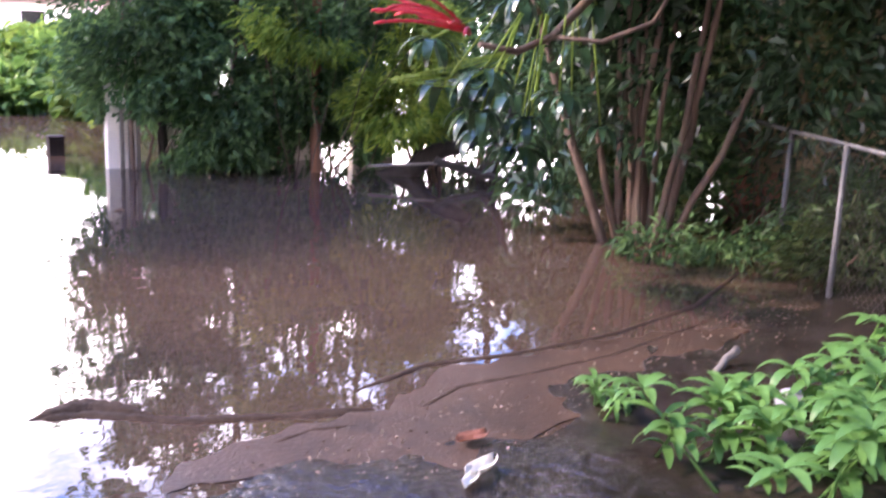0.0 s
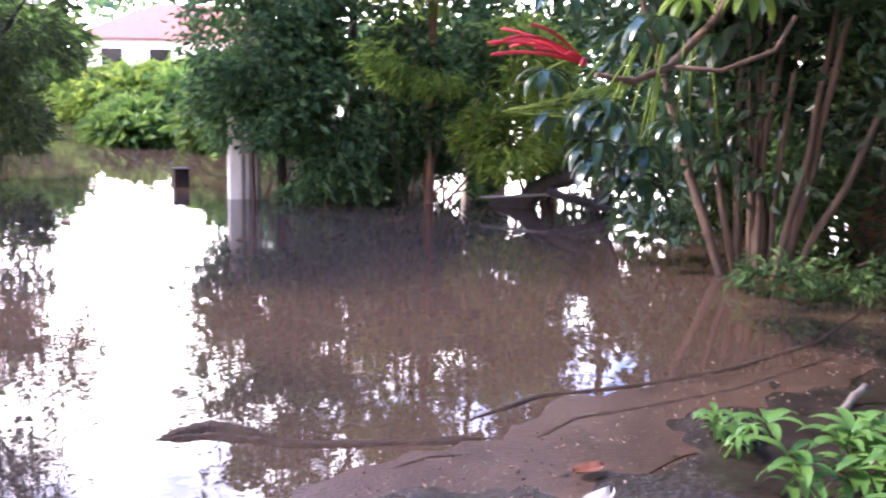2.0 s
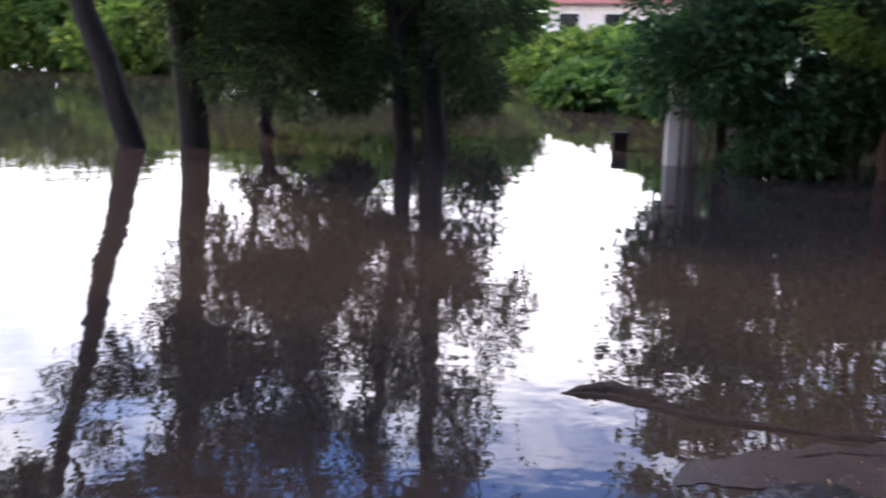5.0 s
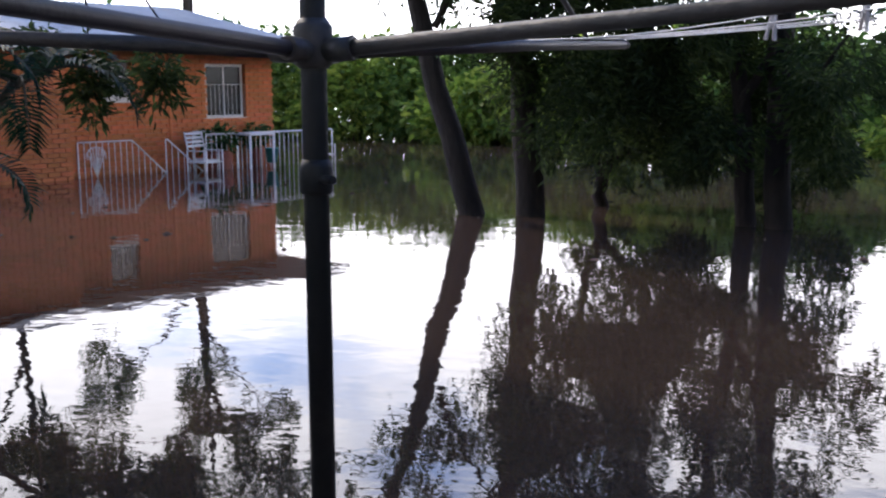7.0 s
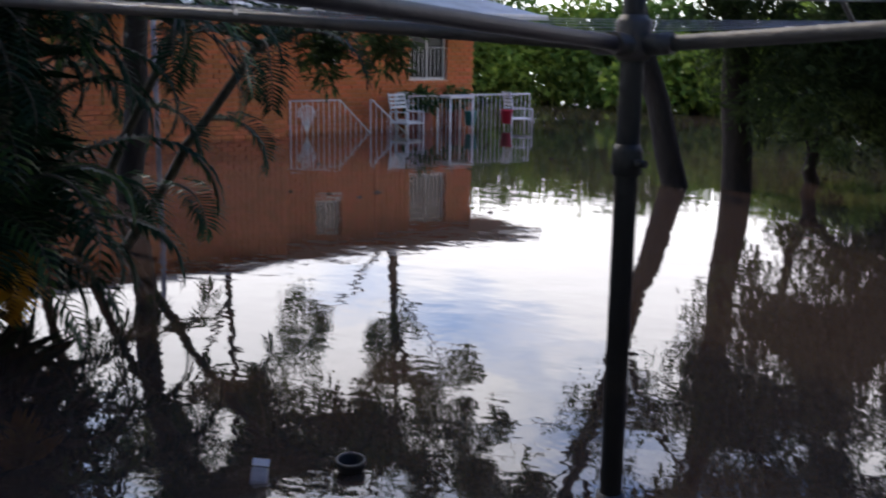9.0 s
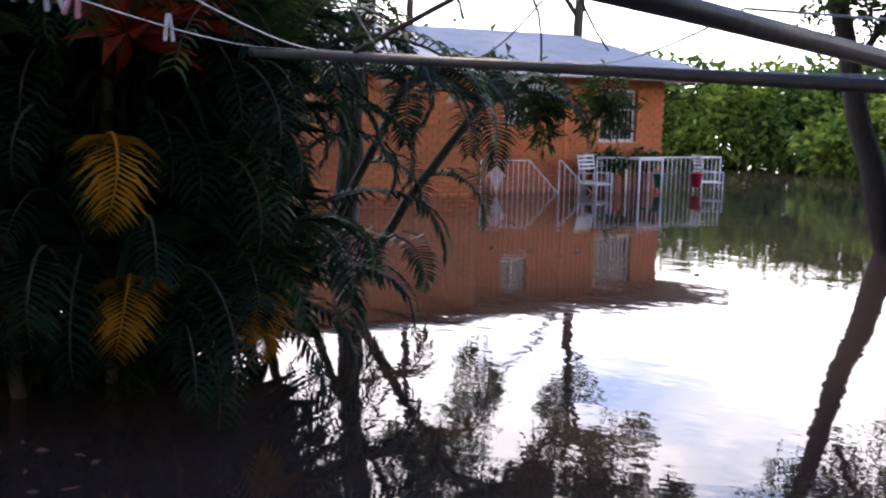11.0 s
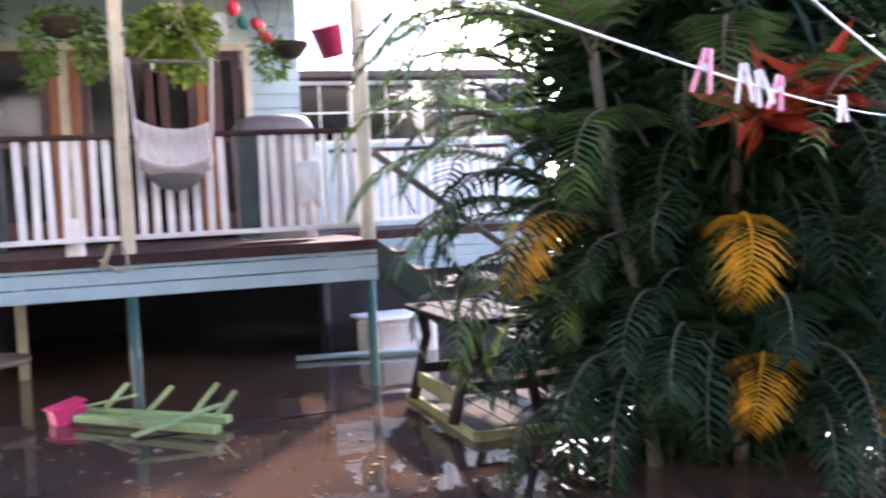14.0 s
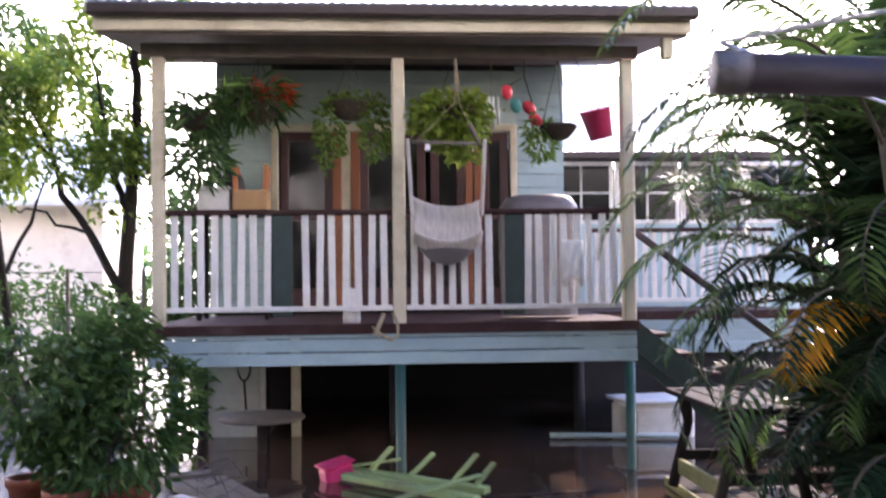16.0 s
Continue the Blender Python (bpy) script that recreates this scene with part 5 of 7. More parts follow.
part("cover", g, M_GREYCOVER, bq)
for s in (-1, 1):
    part("foot", Geo().tube([(0, s * 0.3, 0.0), (0, s * 0.3, 0.1)], 0.03, 8), M_SHADEBLACK, bq)

# box and upturned chair on a table by the rail
tb = thing("verandah_table", "small table behind the railing loaded with boxes", "table", at=(HX - 0.55, -1.48, DECK))
part("tabletop", Geo().box((-0.25, -0.36, 0.94), (0.25, 0.36, 0.98), 0.008), M_DARKWOOD, tb)
for sx in (-1, 1):
    for sy in (-1, 1):
        part("leg", Geo().box((sx * 0.2 - 0.02, sy * 0.3 - 0.02, 0), (sx * 0.2 + 0.02, sy * 0.3 + 0.02, 0.94), 0.005), M_DARKWOOD, tb)
wb = thing("storage_box", "white plastic storage box standing on the verandah table", "box", at=(HX - 0.5, -1.66, DECK + 0.98))
part("box_body", Geo().box((-0.12, -0.14, 0), (0.12, 0.14, 0.2), 0.015), M_WHITE, wb)
part("lid", Geo().box((-0.13, -0.15, 0.2), (0.13, 0.15, 0.225), 0.008), M_WHITE, wb)
uc = thing("upturned_stool", "orange timber stool lying upside down on the table", "stool", at=(HX - 0.5, -1.33, DECK + 0.98))
part("stool_seat", Geo().box((-0.14, -0.16, 0), (0.14, 0.16, 0.19), 0.012), M_BOXWOOD, uc)
for sx in (-1, 1):
    for sy in (-1, 1):
        part("leg", Geo().box((sx * 0.1 - 0.022, sy * 0.12 - 0.022, 0.19), (sx * 0.1 + 0.022, sy * 0.12 + 0.022, 0.43), 0.006, m=at(0, 0, 0, 0, sy * -3)), M_ORANGE, uc)
bag = thing("dark_bag", "dark blue bag beside an upturned stool", "bag", at=(HX - 0.62, -1.52, DECK + 0.98))
part("bag_body", Geo().lathe([(0.0, 0.0), (0.12, 0.0), (0.15, 0.12), (0.11, 0.3), (0.05, 0.42), (0.0, 0.44)], 14, m=Matrix.Diagonal((0.7, 1, 1, 1))), M_ARM, bag)
pt = thing("white_jug", "white plastic jug standing at the foot of the railing", "jug", at=(HX - 0.13, -0.42, DECK - 0.03))
part("jug_body", Geo().lathe([(0.0, 0.0), (0.075, 0.0), (0.08, 0.02), (0.075, 0.2), (0.03, 0.27), (0.03, 0.31), (0.0, 0.31)], 14), M_WHITE, pt)
rp = thing("rope_coil", "frayed rope hanging over the deck edge", "rope", at=(HX + 0.06, -0.12, 1.3))
part("rope_loop", Geo().tube([(0.0, -0.12, -0.02), (0.02, -0.05, -0.08), (0.03, 0.03, -0.13), (0.02, 0.1, -0.1), (0.0, 0.1, 0.0), (-0.02, 0.06, 0.1)], 0.014, 7), M_ROPE, rp)
part("rope_end", Geo().tube([(-0.02, -0.02, 0.1), (0.01, -0.06, 0.0), (0.03, -0.1, -0.09)], 0.022, 7), M_ROPE, rp)
# plastic bag at the railing, built as a thin white sheet
wc = thing("plastic_bag", "white plastic bag hung at the railing", "cloth", at=(HX + 0.03, 1.52, 1.8))
part("cloth_sheet", Geo().add([(0.012 * math.sin(i * 1.7 + j), -0.10 + 0.2 * i / 10, 0.22 - 0.36 * j / 6 - 0.05 * math.sin(i * 0.9) * (j == 6)) for j in range(7) for i in range(11)], [(j * 11 + i, j * 11 + i + 1, j * 11 + i + 12, j * 11 + i + 11) for j in range(6) for i in range(10)], True), M_WHITE, wc).modifiers.new("thick", "SOLIDIFY").thickness = 0.006

# ---------------------------------------------------------------- in the water before the house
pl_ = thing("floating_paling", "broken pale green paling panel afloat in the flood", "fence panel", at=at(-7.95, 0.18, 0.06, 0, 0, 0))
for a, b in (((-0.7, -0.68), (0.28, 0.45)), ((-0.42, -0.66), (0.6, 0.34))):
    va, vb = Vector((*a, 0)), Vector((*b, 0))
    ang = math.degrees(math.atan2(vb.y - va.y, vb.x - va.x))
    part("rail_board", Geo().box((0, -0.045, -0.02), ((vb - va).length, 0.045, 0.035), 0.006, m=at(a[0], a[1], 0.0, ang, 4)), M_GREENWOOD, pl_)
for k, (x, y, l, ang, lift) in enumerate(((-0.5, -0.45, 0.28, 118, 40), (-0.25, -0.12, 0.27, 112, 38), (0.05, 0.2, 0.3, 108, 44), (0.22, 0.36, 0.24, 112, 44), (-0.68, -0.68, 0.65, 47, 12), (0.6, -0.25, 0.75, 118, 7))):
    part("paling", Geo().box((0, -0.035, -0.01), (l, 0.035, 0.01), 0.004, m=at(x, y, 0.03, ang, 0, -lift)), M_GREENWOOD, pl_)
pk = thing("pink_tub", "bright pink plastic tub drifting beside green palings", "tub", at=at(-8.55, -0.55, 0.05, 25, 12))
part("tub_body", Geo().box((-0.1, -0.13, -0.07), (0.1, 0.13, 0.09), 0.03), M_PINK, pk)
part("rim", Geo().box((-0.115, -0.145, 0.09), (0.115, 0.145, 0.105), 0.006), M_PINK, pk)
fp = solid("floating_plank", Geo().box((-0.8, -0.02, -0.012), (0.8, 0.02, 0.01), 0.004, m=at(-7.75, 0.75, 0.0, 98)), M_DARKWOOD, "grey plank drifting low in dark water", "plank")
solid("floating_plank", Geo().box((-0.7, -0.03, -0.012), (0.7, 0.03, 0.015), 0.006, m=at(-8.1, -0.1, 0.0, 48)), M_GREYWOOD, "grey plank drifting low in dark water", "plank")

rf = thing("floating_raft", "grey boards nailed together drifting by potted shrubs", "boards", at=at(-8.05, -1.5, 0.03, 26, 0, 0))
for i in range(4):
    part("board", Geo().box((-0.85, -0.24 + i * 0.125, -0.02), (0.85 - 0.06 * (i % 2), -0.125 + i * 0.125, 0.02), 0.005), M_GREYWOOD, rf)
for x in (-0.6, 0.5):
    part("cross_batten", Geo().box((x, -0.24, 0.02), (x + 0.07, 0.25, 0.05), 0.005), M_GREYWOOD, rf)
wr = thing("wire_hoop", "bent wire plant hoop lying on the drifting boards", "wire hoop", at=at(-7.9, -1.45, 0.18, 20, 20))
for k in range(3):
    part("hoop_ring", Geo().tube([((0.2 - 0.03 * k) * math.cos(a), (0.2 - 0.03 * k) * math.sin(a), -0.1 + 0.09 * k) for a in np.linspace(0, 2 * math.pi, 21)], 0.005, 5, caps=False), M_GALV, wr)
for k in range(4):
    part("hoop_leg", Geo().tube([(0.2 * math.cos(k * 1.57), 0.2 * math.sin(k * 1.57), -0.13), (0.14 * math.cos(k * 1.57), 0.14 * math.sin(k * 1.57), 0.08)], 0.005, 5), M_GALV, wr)
rt = thing("round_table", "dark round table half under water by the undercroft", "table", at=(-9.9, -1.32, 0))
part("tabletop", Geo().lathe([(0.0, 0.33), (0.4, 0.33), (0.42, 0.345), (0.42, 0.365), (0.4, 0.38), (0.0, 0.38)], 24), M_GREYWOOD, rt)
part("pedestal", Geo().tube([(0, 0, -0.5), (0, 0, 0.33)], 0.05, 10), M_DARKWOOD, rt)
lw = thing("laundry_tub", "white laundry tub below the stair in dark water", "tub", at=at(-10.6, 2.75, 0.1, 10))
part("tub_body", Geo().box((-0.3, -0.36, -0.3), (0.3, 0.36, 0.26), 0.05), M_WHITE, lw)
part("rim", Geo().box((-0.34, -0.4, 0.26), (0.34, 0.4, 0.3), 0.012), M_WHITE, lw)
solid("floating_pipe", Geo().tube([(-10.4, 1.6, 0.04), (-10.2, 2.9, 0.04)], 0.03, 8), M_BLUE, "pale blue pipe afloat under the verandah", "pipe")
hs_ = thing("coiled_hose", "dark hose hanging on the white undercroft wall", "hose", at=(WX + 0.06, -1.62, 0.9))
part("hose_loop", Geo().tube([(0, 0.07 * math.cos(a), -0.12 + 0.17 * math.sin(a)) for a in np.linspace(0, 2 * math.pi, 19)], 0.012, 6, caps=False), M_SHADEBLACK, hs_)
part("hose_tail", Geo().tube([(0, 0.0, -0.28), (0, 0.02, -0.6)], 0.012, 6), M_SHADEBLACK, hs_)

# picnic table on its platform
pf = thing("floating_platform", "low timber platform with a mossy yellow edge, awash", "platform", at=at(-7.2, 2.55, 0.02, 0))
for i in range(7):
    part("plank", Geo().box((-0.82, -0.4 + i * 0.14, 0.0), (0.82, -0.265 + i * 0.14, 0.045), 0.005), M_DARKWOOD, pf)
part("edge_board", Geo().box((-0.84, -0.43, -0.04), (0.84, -0.402, 0.05), 0.004), M_PLATFORM, pf)
part("edge_board", Geo().box((0.822, -0.40, -0.04), (0.85, 0.6, 0.05), 0.004), M_PLATFORM, pf)
pt2 = thing("picnic_table", "dark weathered picnic table standing on a platform at the flood", "picnic table", at=at(-7.2, 2.42, 0.06, 0))
for i in range(4):
    part("top_slat", Geo().box((-0.72, -0.32 + i * 0.17, 0.70), (0.62, -0.165 + i * 0.17, 0.74), 0.006), M_DARKWOOD, pt2)
for sy in (-1, 1):
    part("bench_slat", Geo().box((-0.72, sy * 0.62 - 0.12 + 0.05, 0.42), (0.72, sy * 0.62 + 0.12, 0.46), 0.006), M_DARKWOOD, pt2) if sy > 0 else None
for x in (-0.5, 0.5):
    for sy in (-1, 1):
        arch = [(x, sy * 0.33, 0.0), (x, sy * 0.27, 0.25), (x, sy * 0.2, 0.5), (x, sy * 0.24, 0.76)]
        part("leg", Geo().tube(arch, [0.045, 0.04, 0.04, 0.06], 6), M_DARKWOOD, pt2)
    part("cross_brace", Geo().box((x - 0.02, -0.26, 0.2), (x + 0.02, 0.62, 0.28), 0.005), M_DARKWOOD, pt2)
part("stretcher", Geo().box((-0.5, -0.3, 0.1), (0.5, -0.26, 0.22), 0.005), M_PLATFORM, pt2, "yellowish board")

# potted shrubs beside the verandah
ps = shrub("potted_shrub", "leafy green shrub in terracotta pots at the flood edge", [(-7.35, -2.15, 0.7, 0.66, 0.55, 0.5), (-7.3, -2.55, 0.95, 0.6, 0.55, 0.5), (-7.7, -1.85, 0.7, 0.38, 0.36, 0.42), (-7.9, -2.4, 1.3, 0.36, 0.36, 0.36), (-7.6, -2.1, 1.2, 0.25, 0.25, 0.3)], 4600, (0.11, 0.045), 501, M_LEAF_MID, stem=0.012, gap=2.4, thr=-0.05)
for x, y, r in ((-7.25, -2.0, 0.2), (-7.6, -2.75, 0.18), (-7.1, -2.35, 0.16)):
    t = thing("plant_pot", "weathered terracotta pot standing in shallow flood", "plant pot", "pots under the shrub", at=(x, y, -0.05))
    part("pot_body", Geo().lathe([(0.0, 0.0), (r * 0.7, 0.0), (r * 0.95, 0.26), (r * 1.05, 0.26), (r * 1.05, 0.32), (r * 0.92, 0.32), (r * 0.85, 0.25), (0, 0.24)], 18), M_TERRA, t)
bt = thing("plastic_bottle", "clear plastic bottle caught below a shrub", "bottle", at=at(-7.45, -1.5, 0.06, 20, 70))
part("bottle_body", Geo().lathe([(0.0, 0.0), (0.04, 0.0), (0.042, 0.16), (0.016, 0.22), (0.016, 0.25), (0, 0.25)], 12), M_PEGWHITE, bt)
gs = solid("bank_grass", crown([(-6.3, -1.75, 0.08, 0.5, 0.3, 0.16), (-5.8, -2.2, 0.1, 0.6, 0.4, 0.2)], 240, 0.22, 0.02, 502, thr=-0.4), M_LEAF_WEED, "tufts of green grass at the waterline", "grass", kind="stuff")

water_tree("garden_tree", "slender crooked tree with light leaves beside the verandah", [((-10.6, -2.95, -0.6), (-10.7, -2.75, 2.6), 0.11, 0.07), ((-10.7, -2.75, 2.5), (-10.3, -2.55, 4.6), 0.07, 0.03), ((-10.65, -2.85, 1.6), (-11.0, -3.9, 3.6), 0.05, 0.02)],
           [((-10.7, -2.8, 2.4), (-11.2, -3.3, 4.2), 0.04, 0.012), ((-10.9, -3.6, 3.0), (-11.1, -4.5, 3.9), 0.02, 0.006), ((-10.8, -3.2, 2.2), (-11.2, -4.3, 2.6), 0.02, 0.006)],
           [(-10.5, -2.75, 3.3, 0.35, 0.35, 0.5), (-10.8, -3.3, 3.9, 0.6, 0.7, 0.5), (-11.0, -4.2, 3.7, 0.6, 0.7, 0.5), (-10.6, -2.6, 4.5, 0.6, 0.6, 0.4), (-10.25, -2.75, 2.75, 0.35, 0.35, 0.5), (-10.9, -3.7, 2.9, 0.5, 0.6, 0.5)], 5200, (0.11, 0.05), 503, leaf_mat=M_LEAF_SUN, gap=1.5, thr=0.0)
water_tree("garden_tree", "thin bare-limbed tree before a pale wall", [((-12.0, -4.3, -0.6), (-12.2, -4.9, 4.6), 0.07, 0.03)], [((-12.05, -4.5, 1.8), (-12.2, -3.9, 3.4), 0.03, 0.008), ((-12.1, -4.6, 2.4), (-12.3, -5.5, 4.0), 0.03, 0.008)],
           [(-12.2, -4.9, 4.6, 0.8, 0.9, 0.6), (-12.2, -4.6, 3.0, 0.5, 0.5, 0.4), (-12.1, -4.9, 1.3, 0.5, 0.6, 0.5), (-12.2, -5.4, 3.6, 0.7, 0.8, 0.8), (-12.3, -4.0, 3.8, 0.6, 0.7, 0.6)], 4200, (0.13, 0.05), 504, leaf_mat=M_LEAF_MID, gap=1.5, thr=0.05)
nh = thing("neighbour_house", "pale rendered house beyond garden trees", "house", at=(-17.5, -8.0, 0))
part("wall", Geo().box((-3, -5, -0.5), (0, 3.2, 3.0), 0.01), M_WHITEWALL, nh)
part("roof", Geo().add([(0.5, -5.5, 2.95), (0.5, 3.7, 2.95), (-3.5, 3.7, 4.6), (-3.5, -5.5, 4.6), (0.5, -5.5, 3.05), (0.5, 3.7, 3.05), (-3.5, 3.7, 4.7), (-3.5, -5.5, 4.7)], [(0, 3, 2, 1), (4, 5, 6, 7), (0, 1, 5, 4), (1, 2, 6, 5), (2, 3, 7, 6), (3, 0, 4, 7)]), M_ROOFWHITE, nh)
wf = thing("garden_fence", "low wire garden fence by the side of the house", "fence", at=(-12.4, -3.0, 0))
for k in range(6):
    part("post", Geo().tube([(0, -k * 0.9, -0.5), (0, -k * 0.9, 1.85)], 0.025, 8), M_GREYWOOD, wf)
for z in (0.3, 0.6, 0.9, 1.2, 1.5, 1.8):
    part("fence_wire", Geo().tube([(0, 0, z), (0, -4.5, z + 0.02)], 0.006, 5), M_GALV, wf)
shrub("garden_shrub", "dull green shrub behind the garden fence", [(-13.3, -4.6, 0.9, 0.6, 1.0, 1.0), (-13.2, -6.0, 1.0, 0.7, 1.1, 1.1), (-13.0, -3.4, 0.8, 0.5, 0.8, 0.8)], 5200, (0.12, 0.05), 505, M_LEAF_MID, thr=-0.25)

shrub("garden_shrub", "tall dull green shrub close beside the house wall", [(-12.8, -2.5, 1.6, 0.5, 0.6, 1.2), (-12.8, -2.4, 3.0, 0.5, 0.6, 0.9)], 3000, (0.13, 0.055), 506, M_LEAF_HEDGE, stem=0.02, gap=1.8, thr=-0.1, shell=0.7)

# red bromeliads in the palm clump
br = thing("red_bromeliad", "red-leaved bromeliad perched among palm canes", "plant", at=(-4.5, 3.12, 2.02))
rg = np.random.default_rng(9)
for c, n in (((0.0, 0.0, 0.0), 30), ((0.16, 0.22, 0.06), 24)):
    part("rosette", Geo().leaves([c] * n, rg.normal(size=(n, 3)) * (1, 1, 0.4) + (0.3, 0, 0.35), 0.36, 0.07, rg), M_REDLEAF, br)

SITE = Matrix.Identity(4)
fpot = thing("floating_pot", "black plastic plant pot drifting upright in the flood", "plant pot", at=at(-2.33, 3.24, 0.0, 0, 4, 3))
part("pot_body", Geo().lathe([(0.0, -0.07), (0.045, -0.07), (0.055, 0.03), (0.06, 0.03), (0.06, 0.045), (0.052, 0.045), (0.048, 0.0), (0.0, -0.005)], 20), M_SHADEBLACK, fpot)
part("rim", Geo().lathe([(0.056, 0.044), (0.062, 0.046), (0.062, 0.05), (0.054, 0.05), (0.053, 0.045)], 20), M_GALV, fpot, "grey worn rim")
fcar = thing("floating_carton", "small torn white carton drifting in the flood", "carton", at=at(-2.6, 2.98, 0.012, 35, 18, 8))
part("carton_body", Geo().box((-0.035, -0.05, -0.02), (0.035, 0.05, 0.012), 0.008), M_STONE, fcar)
part("flap", Geo().box((-0.034, 0.05, 0.022), (0.034, 0.085, 0.026), 0.001, m=at(0, 0, -0.018, 0, 14)), M_PEGWHITE, fcar)
wpost = thing("garden_post", "pale painted post standing in the flood by the brick house", "post", at=(-12.29, 12.57, 0))
part("post_body", Geo().tube([(0, 0, -0.7), (0, 0, 2.85)], 0.045, 12), M_STONE, wpost)
part("post_cap", Geo().tube([(0, 0, 2.85), (0, 0, 2.88), (0, 0, 2.92)], [0.055, 0.055, 0.02], 12), M_WHITE, wpost)

# ---------------------------------------------------------------- pegs on the line
def peg(mat, label, p, yaw, tip):
    t = thing("clothes_peg", label, "clothes peg", "pegs on the line", at=at(*p, yaw, tip))
    for s in (-1, 1):
        part("peg_leg", Geo().box((-0.005, -0.0035, -0.037), (0.005, 0.0035, 0.028), 0.0015, m=at(0, s * 0.007, 0, 0, s * 9)), mat, t)
    part("spring", Geo().tube([(-0.009, 0, 0), (0.009, 0, 0)], 0.006, 8), M_WIRE, t)


line_a, line_b = TIPS[0] + Vector((0, 0, 0.022)), TIPS[1] + Vector((0, 0, 0.022))
for k, (f, m) in enumerate(((0.29, M_PEGPINK), (0.355, M_PEGWHITE), (0.39, M_PEGWHITE), (0.425, M_PEGPINK), (0.625, M_PEGWHITE))):
    p = line_a.lerp(line_b, f) - Vector((0, 0, 0.03 * 4 * f * (1 - f) - 0.004))
    peg(m, "faded pink plastic peg clipped on the line" if m is M_PEGPINK else "white plastic peg clipped on the line", p, -42 + 12 * k, (k % 3 - 1) * 12)
for k, f in enumerate((0.35, 0.5, 0.62)):
    la, lb = TIPS[2] * 0.72 + HUB * 0.28, TIPS[3] * 0.72 + HUB * 0.28
    peg(M_PEGWHITE, "grey weathered peg clipped on the line", la.lerp(lb, f) + Vector((0, 0, -0.005)), 30 * k, 6)

# ---------------------------------------------------------------- before the brick house: white rails and garden things
def brail(name, label, x0, x1, off, slope=None, z=0.66, pitch=0.12, fan=None):
    t = thing(name, label, "railing", "white railings before the brick house", at=BM @ Matrix.Translation((0, -off, 0)))
    n = int((x1 - x0) / pitch)
    top = lambda x: z if slope is None or x < slope[0] else z + (x - slope[0]) * slope[1]
    for i in range(n + 1):
        x = x0 + (x1 - x0) * i / n
        part("bar", Geo().tube([(x, 0, -0.7), (x, 0, top(x))], 0.008 if 0 < i < n else 0.014, 6), M_WHITE, t)
    if slope is None:
        part("top_rail", Geo().tube([(x0, 0, z), (x1, 0, z)], 0.018, 7), M_WHITE, t)
    else:
        part("top_rail", Geo().tube([(x0, 0, z), (slope[0], 0, z), (x1, 0, top(x1))], 0.015, 7), M_WHITE, t)
    if fan:
        for k in range(7):
            a = radians(58 + 64 * k / 6)
            part("fan_bar", Geo().tube([(fan, -0.01, 0.02), (fan + 0.45 * math.cos(a) * 0.75, -0.01, 0.1 + 0.46 * math.sin(a))], 0.01, 5), M_WHITE, t)
        part("fan_rim", Geo().tube([(fan + 0.19 * math.cos(a), -0.01, 0.4 + 0.17 * math.sin(a)) for a in np.linspace(-0.4, math.pi + 0.4, 11)], 0.01, 5), M_WHITE, t)


brail("stair_railing", "white metal stair railing with a fan ornament going under water", 0.10, 2.05, 0.6, (1.2, -0.95), fan=0.45)
brail("stair_railing", "white metal stair railing sloping down into the flood", 1.82, 2.75, 0.75, (1.86, -0.86))
brail("balcony_railing", "white metal railing along the brick house terrace", 2.7, 5.97, 0.8, None, 0.72)
pt3 = thing("patio_table", "white metal patio table half under water", "table", at=BM @ Matrix.Translation((3.75, -1.0, 0)))
part("tabletop", Geo().box((-0.32, -0.25, 0.68), (0.32, 0.25, 0.73), 0.01), M_WHITE, pt3)
for sx in (-1, 1):
    for sy in (-1, 1):
        part("leg", Geo().tube([(sx * 0.29, sy * 0.22, -0.6), (sx * 0.29, sy * 0.22, 0.69)], 0.025, 7), M_WHITE, pt3)


def patio_chair(x, off, yaw, label):
    t = thing("patio_chair", label, "chair", "white chairs on the terrace", at=BM @ at(x, -off, 0, yaw))
    for sx in (-1, 1):
        part("side_tube", Geo().tube([(sx * 0.24, -0.25, -0.6), (sx * 0.24, -0.25, 0.42), (sx * 0.24, 0.2, 0.42), (sx * 0.24, 0.28, 0.78)], 0.018, 7), M_WHITE, t)
        part("leg", Geo().tube([(sx * 0.24, 0.22, -0.6), (sx * 0.24, 0.22, 0.42)], 0.018, 7), M_WHITE, t)
    for k in range(4):
        part("back_slat", Geo().box((-0.24, 0.2 + k * 0.02, 0.48 + 0.08 * k), (0.24, 0.215 + k * 0.02, 0.53 + 0.08 * k), 0.004), M_WHITE, t)
    part("chair_seat", Geo().box((-0.24, -0.25, 0.18), (0.24, 0.24, 0.21), 0.008), M_WHITE, t)


patio_chair(2.55, 0.95, 15, "white metal patio chair standing in flood water")
patio_chair(2.95, 0.4, -30, "white metal patio chair beside potted plants")
patio_chair(5.5, 0.95, 70, "white metal patio chair at the terrace end")
for x, off, m, lab in ((4.12, 1.05, M_TEALPLASTIC, "teal plastic bucket on the flooded terrace"), (5.15, 1.0, M_REDPLASTIC, "red plastic bucket on the flooded terrace")):
    t = thing("bucket", lab, "bucket", at=BM @ Matrix.Translation((x, -off, 0.1)))
    part("bucket_body", Geo().lathe([(0, 0), (0.1, 0), (0.14, 0.28), (0.148, 0.28), (0.148, 0.3), (0.13, 0.3), (0.0, 0.05)], 16), m, t)
